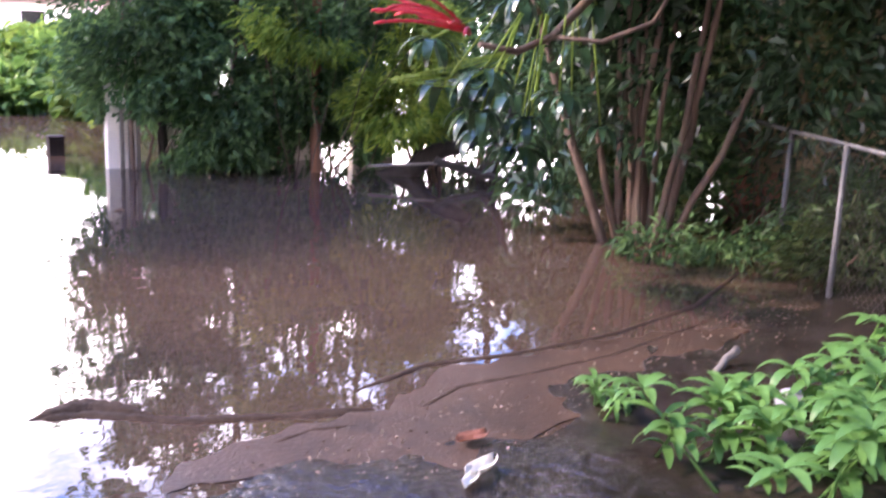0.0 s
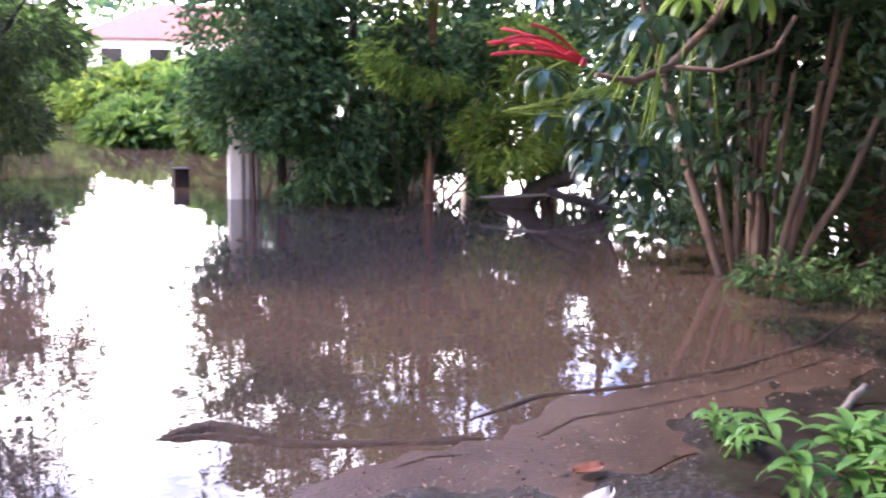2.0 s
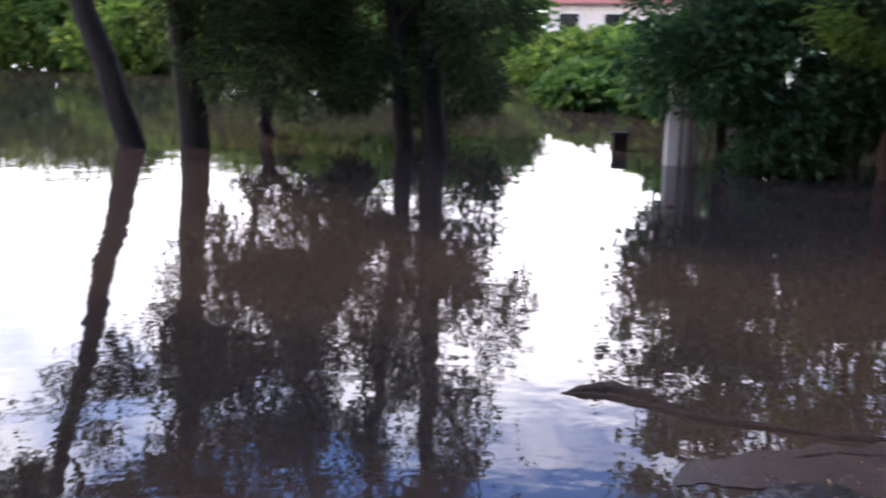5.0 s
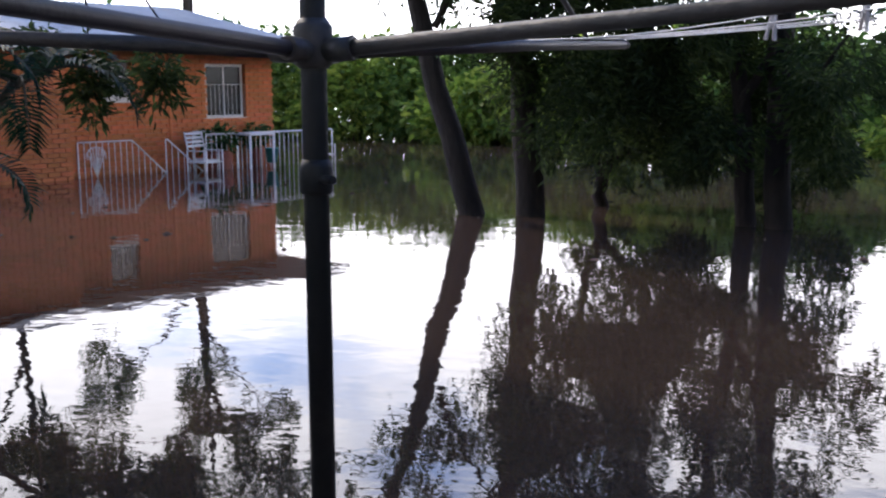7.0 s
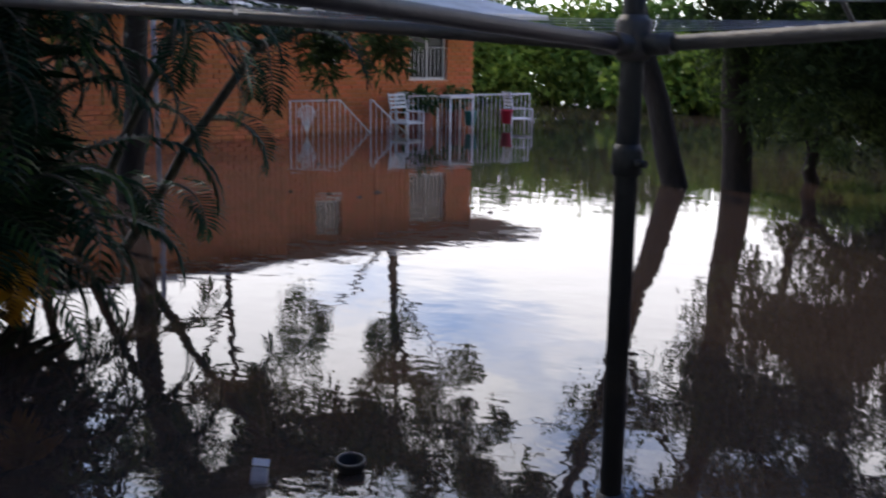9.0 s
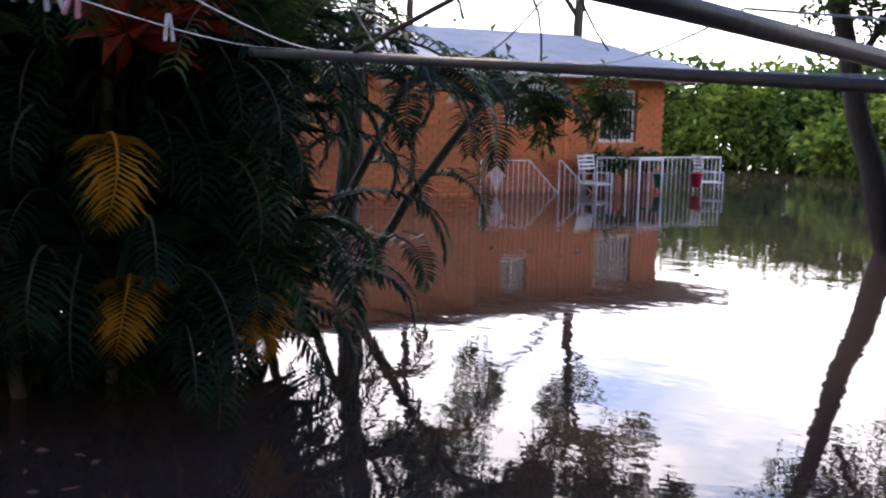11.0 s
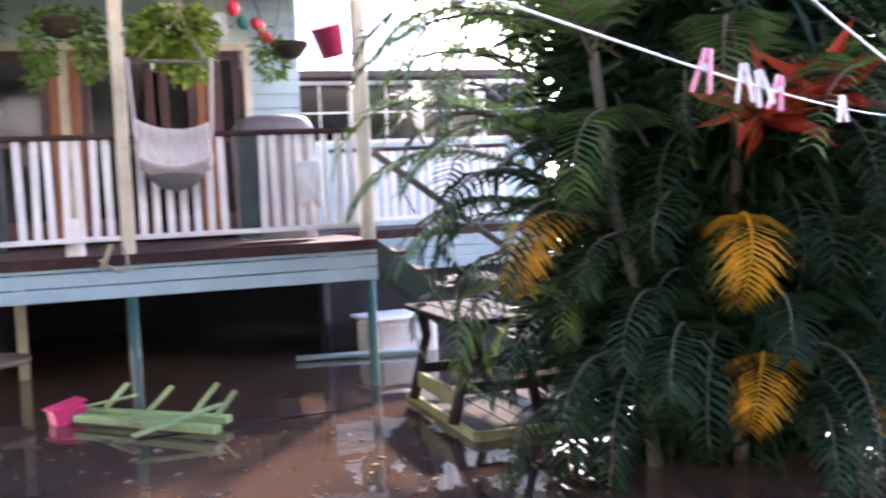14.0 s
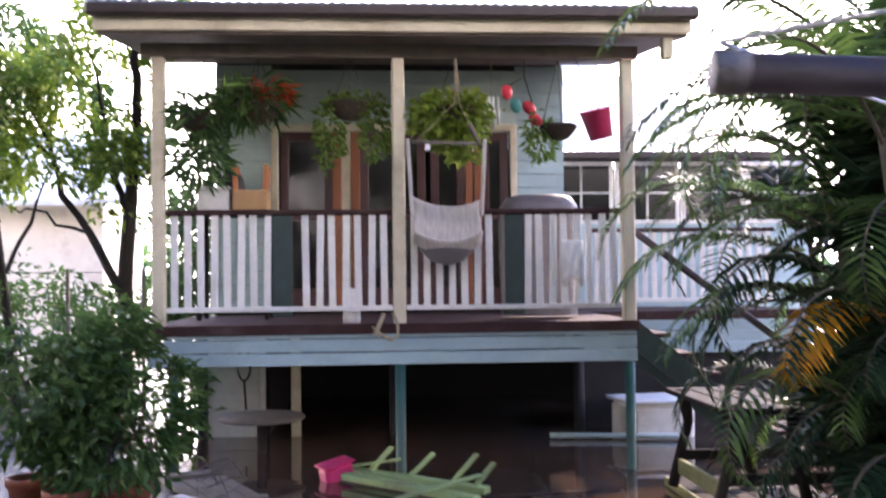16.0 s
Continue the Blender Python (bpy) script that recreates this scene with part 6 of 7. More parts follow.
for x, off, s in ((3.2, 0.7, 601), (3.05, 0.5, 602), (4.25, 0.35, 603)):
    t = thing("potted_plant", "leafy plant in a dark pot on the terrace", "plant", at=BM @ Matrix.Translation((x, -off, 0.0)))
    part("pot_body", Geo().lathe([(0, -0.3), (0.13, -0.3), (0.17, 0.38), (0.15, 0.38), (0, 0.34)], 14), M_TERRA, t)
    part("foliage", crown([(0, 0, 0.62, 0.24, 0.24, 0.26)], 160, 0.16, 0.06, s, thr=-0.5), M_LEAF_MID, t)

# overhanging tree between the palms and the brick house
ot = water_tree("overhanging_tree", "tall tree whose leafy boughs hang over the flood", [((-8.6, 8.2, -0.6), (-8.2, 8.3, 3.6), 0.16, 0.11), ((-8.2, 8.3, 3.5), (-6.6, 8.6, 6.0), 0.1, 0.05), ((-8.25, 8.3, 3.3), (-5.6, 7.7, 3.7), 0.08, 0.03)],
                [((-6.2, 7.9, 3.65), (-5.35, 7.4, 2.1), 0.025, 0.008), ((-5.7, 7.75, 3.7), (-4.85, 7.7, 2.2), 0.025, 0.008), ((-7.2, 8.5, 5.0), (-5.0, 9.0, 5.4), 0.05, 0.012), ((-7.6, 8.4, 4.4), (-8.3, 7.0, 6.4), 0.05, 0.012), ((-7.0, 8.5, 5.4), (-5.6, 8.0, 4.6), 0.04, 0.01)],
                [(-6.3, 8.2, 4.6, 1.0, 0.9, 0.7), (-5.1, 8.8, 5.2, 0.8, 0.9, 0.6), (-7.4, 8.0, 5.9, 1.3, 1.2, 1.0), (-6.0, 9.2, 6.3, 1.0, 1.0, 0.7), (-8.4, 7.0, 6.0, 1.2, 1.2, 0.9)], 9000, (0.11, 0.03), 511, gap=1.4, thr=0.0)

omi = Matrix.Translation((8.6, -8.2, 0))
for k, (x, y, z, rx, rz, n) in enumerate(((-5.2, 7.2, 1.70, 0.19, 0.34, 520), (-4.72, 7.45, 1.74, 0.23, 0.28, 520), (-5.65, 7.2, 2.0, 0.14, 0.2, 180))):
    part("hanging_spray", crown([(x, y, z, rx, rx, rz)], n, 0.11, 0.028, 515 + k, thr=-0.6, shell=0.9), M_LEAF_DARK, ot).matrix_parent_inverse = omi
# boughs added out of view overhead, only to shade bank and water
for k, (x, y, z, r, n) in enumerate(((-5.6, 3.2, 6.7, 1.7, 3600), (-1.9, 5.0, 6.8, 1.8, 4200), (-3.6, 3.7, 7.0, 1.7, 3600), (-0.5, 4.6, 7.2, 1.7, 3600))):
    part("unseen_bough", Geo().tube(wobble((-6.8, 8.5, 5.6), (x, y, z), 8, 0.08, 570 + k), taper(8, 0.07, 0.02), 8), M_BARK, ot).matrix_parent_inverse = omi
    part("unseen_foliage", crown([(x, y, z, r, r, 0.7)], n, 0.2, 0.08, 575 + k, thr=-0.15, shell=0.8), M_LEAF_DARK, ot).matrix_parent_inverse = omi

# tall thin-crowned tree behind the brick house, mirrored in the open water
water_tree("gum_tree", "tall thin-crowned gum tree behind the brick house roof", [((-17.4, 28.5, -0.5), (-17.3, 28.4, 5.5), 0.13, 0.11), ((-17.3, 28.4, 5.3), (-17.0, 28.4, 11.5), 0.11, 0.04)],
           [((-17.3, 28.4, 4.6), (-19.9, 27.0, 8.3), 0.09, 0.03), ((-17.2, 28.4, 6.0), (-15.1, 28.7, 8.8), 0.08, 0.02), ((-17.1, 28.4, 8.0), (-18.3, 28.0, 10.4), 0.06, 0.02)],
           [(-17.3, 28.4, 8.0, 0.9, 0.9, 1.0), (-17.0, 28.4, 10.2, 1.5, 1.2, 1.2), (-19.9, 27.0, 7.6, 0.8, 0.8, 1.3), (-20.6, 26.6, 9.6, 1.4, 1.0, 1.0), (-15.2, 28.7, 8.9, 1.0, 0.9, 0.7), (-14.2, 29.0, 10.8, 1.3, 1.0, 0.8), (-18.4, 28.0, 11.2, 1.3, 1.0, 0.9)], 9000, (0.24, 0.075), 611, gap=0.9, thr=-0.02)

water_tree("gum_tree", "tall gum tree with full clumped crown behind the brick house", [((-21.5, 25.0, -0.5), (-21.4, 25.0, 7.0), 0.14, 0.11), ((-21.4, 25.0, 6.8), (-21.2, 25.2, 13.4), 0.11, 0.05)],
           [((-21.4, 25.0, 6.6), (-22.8, 23.8, 11.0), 0.09, 0.03), ((-21.3, 25.1, 8.2), (-19.7, 26.4, 11.6), 0.09, 0.03)],
           [(-21.5, 25.0, 9.8, 1.1, 1.1, 1.0), (-22.9, 23.7, 11.2, 1.5, 1.4, 1.2), (-20.2, 26.1, 11.8, 1.7, 1.4, 1.2), (-21.7, 24.7, 13.6, 2.0, 1.8, 1.3)], 7500, (0.3, 0.1), 612, gap=0.7, thr=0.02)
water_tree("gum_tree", "tall gum tree with full clumped crown behind the brick house", [((-17.9, 29.3, -0.5), (-17.6, 29.2, 8.0), 0.15, 0.12), ((-17.6, 29.2, 7.8), (-15.5, 29.3, 13.8), 0.12, 0.05)],
           [((-17.6, 29.2, 8.0), (-18.6, 27.6, 12.4), 0.09, 0.03), ((-16.6, 29.2, 10.6), (-13.9, 30.0, 12.8), 0.08, 0.03)],
           [(-15.5, 29.3, 12.2, 1.5, 1.4, 1.1), (-17.2, 28.4, 13.2, 1.7, 1.4, 1.2), (-13.8, 30.0, 13.4, 1.6, 1.4, 1.1), (-18.9, 27.4, 12.4, 1.5, 1.3, 1.2)], 7500, (0.3, 0.1), 613, gap=0.7, thr=0.02)

# ---------------------------------------------------------------- right bank: umbrella-leaved tree, fence, wall
ut = thing("umbrella_tree", "umbrella tree bough with drooping glossy leaves and red flower spikes", "tree", at=(6.3, 6.6, 0))
umi = Matrix.Translation((-6.3, -6.6, 0))


def upart(name, geo, mat, label=""):
    o = part(name, geo, mat, ut, label)
    o.matrix_parent_inverse = umi
    return o


upart("trunk", Geo().tube(wobble((6.3, 6.6, -0.4), (5.8, 6.6, 2.6), 8, 0.03, 700), taper(8, 0.07, 0.05), 9), M_STEM)
upart("bough", Geo().tube([(5.8, 6.6, 2.5), (5.2, 6.0, 2.25), (4.65, 5.6, 1.95), (4.2, 5.45, 1.66), (3.9, 5.42, 1.56), (3.6, 5.4, 1.60)], [0.045, 0.038, 0.032, 0.026, 0.024, 0.018], 8), M_STEM, "brown crooked bough")
upart("twig", Geo().tube([(4.2, 5.45, 1.66), (4.5, 5.3, 1.64), (4.85, 5.2, 1.78), (5.0, 5.2, 2.0)], 0.016, 7), M_STEM)


def palmate(c, n, length, seed, rise=0.0, droop=0.9, width=0.3):
    """A ring of long drooping leaflets round a stalk's end, each with a midrib fold."""
    rg = np.random.default_rng(seed)
    g = Geo()
    c = Vector(c)
    for i in range(n):
        a = 2 * math.pi * i / n + rg.uniform(-0.2, 0.2)
        h = Vector((math.cos(a), math.sin(a), 0))
        side = Vector((-math.sin(a), math.cos(a), 0))
        ln = length * rg.uniform(0.75, 1.1)
        e = rg.uniform(-0.2, 0.3) + rise
        p = c.copy()
        rows = []
        steps = 6
        for s in range(steps + 1):
            t = s / steps
            w = ln * width * math.sin(math.pi * min(0.98, 0.06 + 0.9 * t)) ** 0.8 * 0.5
            rows.append((p - side * w + Vector((0, 0, 0.25 * w)), p.copy(), p + side * w + Vector((0, 0, 0.25 * w))))
            p = p + (h * math.cos(e) + Vector((0, 0, math.sin(e)))) * (ln / steps)
            e -= droop / steps * 2.0
        vs = [v for r in rows for v in r]
        fs = [f for s in range(steps) for f in ((3 * s, 3 * s + 1, 3 * s + 4, 3 * s + 3), (3 * s + 1, 3 * s + 2, 3 * s + 5, 3 * s + 4))]
        g.add(vs, fs, True)
    return g


clusters = [(3.55, 5.9, 1.62), (3.75, 5.5, 1.35), (3.95, 5.35, 1.15), (3.5, 5.2, 1.45), (4.1, 5.7, 1.9), (4.45, 5.6, 2.1), (3.85, 5.15, 1.95), (4.7, 5.3, 2.15), (4.3, 6.0, 1.25), (4.4, 5.9, 0.95), (4.15, 5.6, 0.9), (5.1, 5.5, 2.2), (4.9, 6.0, 1.6), (5.2, 6.2, 1.9), (3.7, 5.9, 2.1), (4.5, 6.3, 2.2), (3.6, 5.35, 1.2), (3.8, 5.6, 1.05), (4.0, 5.5, 0.95), (3.45, 5.55, 1.35), (4.25, 5.4, 1.3), (4.6, 5.7, 1.25), (4.8, 5.6, 1.05), (3.9, 5.0, 2.2), (4.3, 5.1, 2.3)]
for k, c in enumerate(clusters):
    # rings 5 and 7 look sunlit by their brighter leaf colour
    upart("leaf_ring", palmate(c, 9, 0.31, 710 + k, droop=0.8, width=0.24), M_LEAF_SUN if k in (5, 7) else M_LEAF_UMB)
    upart("leaf_stalk", Geo().tube([c, (c[0] * 0.6 + 4.4 * 0.4, c[1] * 0.6 + 5.55 * 0.4, max(c[2], 1.7) + 0.1)], 0.007, 5), M_LEAF_SUN)
for k, (c, ln, m) in enumerate((((2.95, 3.15, 2.15), 0.3, M_LEAF_UMB), ((2.55, 3.2, 2.12), 0.26, M_LEAF_YEL), ((3.3, 2.9, 2.12), 0.27, M_LEAF_UMB), ((3.55, 2.65, 2.15), 0.28, M_LEAF_UMB), ((2.75, 3.3, 2.3), 0.3, M_LEAF_UMB))):
    upart("leaf_ring", palmate(c, 6, ln, 740 + k, droop=1.3, width=0.42), m, "large glossy leaves" if k else "large pale-backed leaves")
upart("overhead_bough", Geo().tube([(5.8, 6.6, 2.6), (5.0, 5.2, 3.0), (4.0, 3.8, 2.75), (3.3, 2.9, 2.2)], [0.04, 0.03, 0.022, 0.012], 8), M_STEM)
rg = np.random.default_rng(71)
for k in range(11):
    base = Vector((3.5, 5.36, 1.66))
    yaw = radians(30 + 118 * ((k * 7) % 11) / 10)
    d = Vector((-math.sin(yaw), math.cos(yaw) * 0.8 - 0.05, rg.uniform(-0.10, 0.26)))
    ln = rg.uniform(0.45, 0.78)
    bend = rg.uniform(0.02, 0.16)
    pts = [base + d * ln * t + Vector((0, 0, bend * math.sin(2.2 * t))) for t in np.linspace(0, 1, 15)]
    upart("flower_spike", Geo().tube(pts, [0.0085 + 0.0035 * (i % 2) * (i > 1) for i in range(14)] + [0.004], 7), M_RED, "thin red flower spike")
for k in range(6):
    yaw = radians(40 + 16 * k)
    b0 = Vector((4.0, 5.5, 1.58))
    upart("flower_stalk", Geo().tube([b0, b0 + Vector((-math.sin(yaw) * 0.5, math.cos(yaw) * 0.3, -0.10 - 0.03 * k)), b0 + Vector((-math.sin(yaw) * 0.95, math.cos(yaw) * 0.55, -0.22))], 0.005, 5), M_LEAF_SUN)

# chain-link fence
fc = thing("chain_link_fence", "galvanised chain-link fence standing in the flood edge", "fence", at=(6.4, 5.2, 0))
F0, F1, F2 = Vector((7.6, 7.3, 0)), Vector((6.33, 5.18, 0)), Vector((5.4, 3.4, 0))
fmi = Matrix.Translation((-6.4, -5.2, 0))
for p in (F0, F1, Vector((5.8, 4.3, 0)), F2):
    part("post", Geo().tube([p - Vector((0, 0, 0.5)), p + Vector((0, 0, 1.04))], 0.02, 10), M_GALV, fc).matrix_parent_inverse = fmi
part("top_rail", Geo().tube([F0 + Vector((0, 0, 1.03)), F1 + Vector((0, 0, 1.03)), F2 + Vector((0, 0, 1.03))], 0.017, 8), M_GALV, fc).matrix_parent_inverse = fmi
g = Geo()
for a, b in ((F0, F1), (F1, F2)):
    L = (b - a).length
    u = (b - a) / L
    for s in (-1, 1):
        n = int((L + 1.1) / 0.075)
        for i in range(n):
            x0 = -1.1 + i * 0.075 if s > 0 else i * 0.075
            lo, hi = max(0, x0 if s > 0 else x0 - 1.1), min(L, x0 + 1.1 if s > 0 else x0)
            if hi - lo < 0.05:
                continue
            z = lambda x: (x - x0) if s > 0 else (x0 - x)
            g.tube([a + u * lo + Vector((0, 0, z(lo) - 0.08)), a + u * hi + Vector((0, 0, z(hi) - 0.08))], 0.001, 3, caps=False)
tagged(part("wire_mesh", g, M_MESHWIRE, fc), kind="stuff").matrix_parent_inverse = fmi

# cream house wall beyond the fence
cw = thing("cream_house", "cream rendered house wall in deep shade beyond the fence", "house", at=(8.9, 6.6, 0))
cwm = Matrix.Rotation(radians(-52), 4, "Z")
part("wall", Geo().box((-1.1, 0, -0.6), (6, 0.25, 3.4), 0.01, m=cwm), M_CREAMWALL, cw)
part("eave", Geo().box((-1.5, -0.9, 3.4), (6.4, 0.6, 3.52), 0.01, m=cwm), M_WHITEWALL, cw)
part("roof", Geo().add([(-1.6, -1.0, 3.52), (6.5, -1.0, 3.52), (6.5, 3.5, 5.0), (-1.6, 3.5, 5.0), (-1.6, -1.0, 3.6), (6.5, -1.0, 3.6), (6.5, 3.5, 5.1), (-1.6, 3.5, 5.1)], [(0, 3, 2, 1), (4, 5, 6, 7), (0, 1, 5, 4), (1, 2, 6, 5), (2, 3, 7, 6), (3, 0, 4, 7)], m=cwm), M_ROOFGREY, cw)
part("plinth", Geo().box((-1.12, -0.04, -0.6), (6, -0.002, 0.35), 0.01, m=cwm), M_TERRA, cw)
shrub("wall_creeper", "sparse twiggy creeper against the cream wall", [(7.7, 6.3, 1.3, 0.5, 0.5, 0.9), (8.0, 5.4, 1.6, 0.6, 0.6, 0.9), (8.4, 4.6, 1.2, 0.5, 0.5, 0.8), (7.3, 7.3, 1.5, 0.6, 0.5, 1.0), (7.0, 8.0, 1.0, 0.6, 0.5, 0.9), (7.6, 6.0, 2.5, 0.8, 0.7, 0.6), (8.1, 5.0, 2.6, 0.8, 0.8, 0.6)], 7000, (0.11, 0.05), 520, M_LEAF_DARK, stem=0.014, gap=1.8, thr=-0.08)
shrub("tall_bank_shrub", "tall dense dark shrub filling the gap behind brown stems", [(7.9, 8.1, 0.7, 0.8, 0.6, 0.9), (8.0, 8.0, 1.9, 0.9, 0.7, 0.9), (7.4, 8.7, 1.3, 0.8, 0.6, 1.4), (8.5, 7.4, 1.4, 0.5, 0.5, 1.4), (7.8, 8.3, 3.2, 1.1, 0.8, 0.9), (7.0, 6.9, 0.6, 0.5, 0.4, 0.7)], 19000, (0.13, 0.065), 523, M_LEAF_HEDGE, stem=0.02, gap=1.0, thr=-0.5, shell=0.6)
shrub("low_bank_shrub", "dark low ground plants along the fence foot", [(6.9, 5.9, 0.2, 0.7, 0.5, 0.35), (6.5, 4.6, 0.2, 0.7, 0.5, 0.35), (7.3, 5.1, 0.3, 0.8, 0.6, 0.45)], 3600, (0.10, 0.03), 521, M_LEAF_DARK, thr=-0.3)

# white wall and posts at the hedge's end, the red-brown trunk, driftwood
wp = thing("garden_wall", "broken pale rendered wall at the hedge standing in water", "wall", at=(3.0, 11.6, 0))
for k, (x, w, h) in enumerate(((-0.16, 0.34, 1.25), (0.5, 0.18, 0.95), (1.05, 0.4, 0.9), (1.9, 0.5, 0.85), (2.9, 0.6, 0.8))):
    part("wall_panel", Geo().box((x, 0.1 * (k % 2), -0.6), (x + w, 0.14 + 0.1 * (k % 2), h), 0.012), M_WHITEWALL, wp)
part("coping", Geo().box((-0.2, -0.03, 1.25), (0.22, 0.18, 1.3), 0.01), M_WHITEWALL, wp)
for k in range(3):
    part("picket", Geo().box((-0.05 + 0.09 * k, -0.12, -0.5), (-0.005 + 0.09 * k, -0.09, 0.72 + 0.05 * (k % 2)), 0.006), M_GREYWOOD, wp)
dp = thing("mooring_post", "dark square post standing out of the flood", "post", at=(2.55, 12.95, 0))
part("post_body", Geo().box((-0.09, -0.09, -0.8), (0.09, 0.09, 0.2), 0.012), M_DARKWOOD, dp)
part("post_cap", Geo().box((-0.1, -0.1, 0.2), (0.1, 0.1, 0.235), 0.01), M_DARKWOOD, dp)
rt2 = thing("red_trunk_palm", "slender red-brown trunk rising from the flood before the hedge", "palm", at=(4.95, 10.7, 0))
part("trunk", Geo().tube(wobble((0, 0, -0.6), (0.05, 0.1, 2.6), 10, 0.015, 530), taper(10, 0.065, 0.05), 10), M_REDTRUNK, rt2)
part("crown", palmate((0.05, 0.1, 1.75), 9, 0.34, 531, droop=1.4, width=0.2), M_LEAF_SUN, rt2)
part("crown", palmate((0.05, 0.1, 2.3), 9, 0.4, 532, droop=1.4, width=0.2), M_LEAF_SUN, rt2)
dr = thing("driftwood", "tangle of dark driftwood and a pale pole below the hedge", "driftwood", at=(6.0, 9.9, 0))
part("log", Geo().tube(wobble((-0.35, 0.5, -0.1), (0.3, -0.4, 0.45), 6, 0.03, 540), taper(6, 0.13, 0.08), 9), M_BARK, dr)
part("log", Geo().tube(wobble((0.5, -0.3, -0.1), (0.75, -0.6, 0.9), 6, 0.03, 541), taper(6, 0.07, 0.04), 9), M_BARK, dr)
part("log", Geo().tube(wobble((-0.1, -0.3, 0.25), (1.2, -1.0, -0.1), 6, 0.03, 542), taper(6, 0.05, 0.03), 9), M_BARK, dr)
part("pole", Geo().tube([(-0.75, 0.05, 0.16), (0.2, -0.5, 0.24)], 0.016, 8), M_GREYWOOD, dr, "grey bare pole")

# far house over the water and a far light bank
fh = thing("far_house", "distant pale house with a red roof above the flood", "house", at=pose(8.2, 45, 0, 0, 0, -38))
part("wall", Geo().box((-3.5, 0, -0.5), (3.5, 5, 2.2), 0.02), M_WHITEWALL, fh)
part("roof", Geo().add([(-4.1, -0.6, 2.15), (4.1, -0.6, 2.15), (4.1, 5.6, 2.15), (-4.1, 5.6, 2.15), (-1.5, 2.5, 3.7), (1.5, 2.5, 3.7)], [(0, 1, 5, 4), (1, 2, 5), (2, 3, 4, 5), (3, 0, 4), (3, 2, 1, 0)]), M_FARROOF, fh)
for x in (-2.3, 0.0, 2.2):
    w = part("window", Geo().box((x - 0.6, -0.06, 0.7), (x + 0.6, -0.004, 1.8), 0.01), M_WHITE, fh)
    part("pane", Geo().box((x - 0.5, -0.08, 0.8), (x + 0.5, -0.062, 1.7), 0.004), M_GLASS, w)

# ---------------------------------------------------------------- mud bank: weeds, scum lines, litter
def weed(x, y, seed, h=0.45, n=5, leaf=0.19):
    """A soft weed: jointed stalks with pairs of lance-shaped leaves and a rosette at each top."""
    rg = np.random.default_rng(seed)
    t = thing("bank_weed", "fresh green broad-leaved weed on the mud bank", "weed", "weeds on the bank", at=(x, y, ground_height(x, y) - 0.02))
    for k in range(n):
        lean = Vector((rg.normal() * 0.16, rg.normal() * 0.16, h * rg.uniform(0.65, 1.1)))
        b = Vector((rg.normal() * 0.09, rg.normal() * 0.09, 0))
        pts = [b, b + lean * 0.5 + Vector((rg.normal() * 0.02, rg.normal() * 0.02, 0)), b + lean]
        part("stalk", Geo().tube(pts, [0.007, 0.006, 0.004], 6), M_LEAF_WEED, t)
        for s, m, ln in ((1.0, 6, leaf), (0.72, 3, leaf * 0.95), (0.45, 3, leaf * 0.8)):
            c = b + lean * s
            part("leaf_whorl", palmate(c, m, ln, int(rg.integers(1e6)), rise=rg.uniform(0.2, 0.8), droop=rg.uniform(0.55, 1.0), width=0.27), M_LEAF_WEED, t)


for k, (x, y, h, n) in enumerate(((2.86, 2.62, 0.28, 5), (2.98, 2.5, 0.32, 6), (3.2, 2.45, 0.3, 5), (3.55, 2.55, 0.32, 5), (3.75, 2.75, 0.42, 5), (3.4, 2.2, 0.28, 5), (3.0, 2.2, 0.3, 5), (3.9, 2.5, 0.36, 4))):
    weed(x, y, 800 + k, h * 0.98, n)
weed(2.96, 3.32, 820, 0.16, 3, 0.12)
weed(3.14, 3.28, 821, 0.12, 2, 0.10)


def ribbon(path, width, z, seed, thick=0.012):
    """A flat uneven strip afloat along a crooked path."""
    rg = np.random.default_rng(seed)
    pts = []
    for (a, b) in zip(path[:-1], path[1:]):
        for t in np.linspace(0, 1, 14, endpoint=False):
            pts.append((a[0] + (b[0] - a[0]) * t, a[1] + (b[1] - a[1]) * t))
    pts.append(path[-1])
    vs, fs = [], []
    n = len(pts)
    w1, w2 = width, width
    for i, (x, y) in enumerate(pts):
        j = min(i + 1, n - 1)
        k = max(i - 1, 0)
        tx, ty = pts[j][0] - pts[k][0], pts[j][1] - pts[k][1]
        l = math.hypot(tx, ty) or 1
        nx, ny = -ty / l, tx / l
        end = min(1, i / 6, (n - 1 - i) / 6) + 0.02
        w1 = (0.7 * w1 + 0.3 * width * rg.uniform(0.4, 1.7))
        w2 = (0.7 * w2 + 0.3 * width * rg.uniform(0.4, 1.7))
        top = z + thick * end * rg.uniform(0.6, 1.3)
        vs += [(x + nx * w1 * end, y + ny * w1 * end, z - 0.02), (x + nx * w1 * 0.5 * end, y + ny * w1 * 0.5 * end, top), (x - nx * w2 * 0.5 * end, y - ny * w2 * 0.5 * end, top), (x - nx * w2 * end, y - ny * w2 * end, z - 0.02)]
    for i in range(n - 1):
        for c in range(3):
            fs.append((4 * i + c, 4 * i + c + 1, 4 * i + c + 5, 4 * i + c + 4))
    return Geo().add(vs, fs, True)


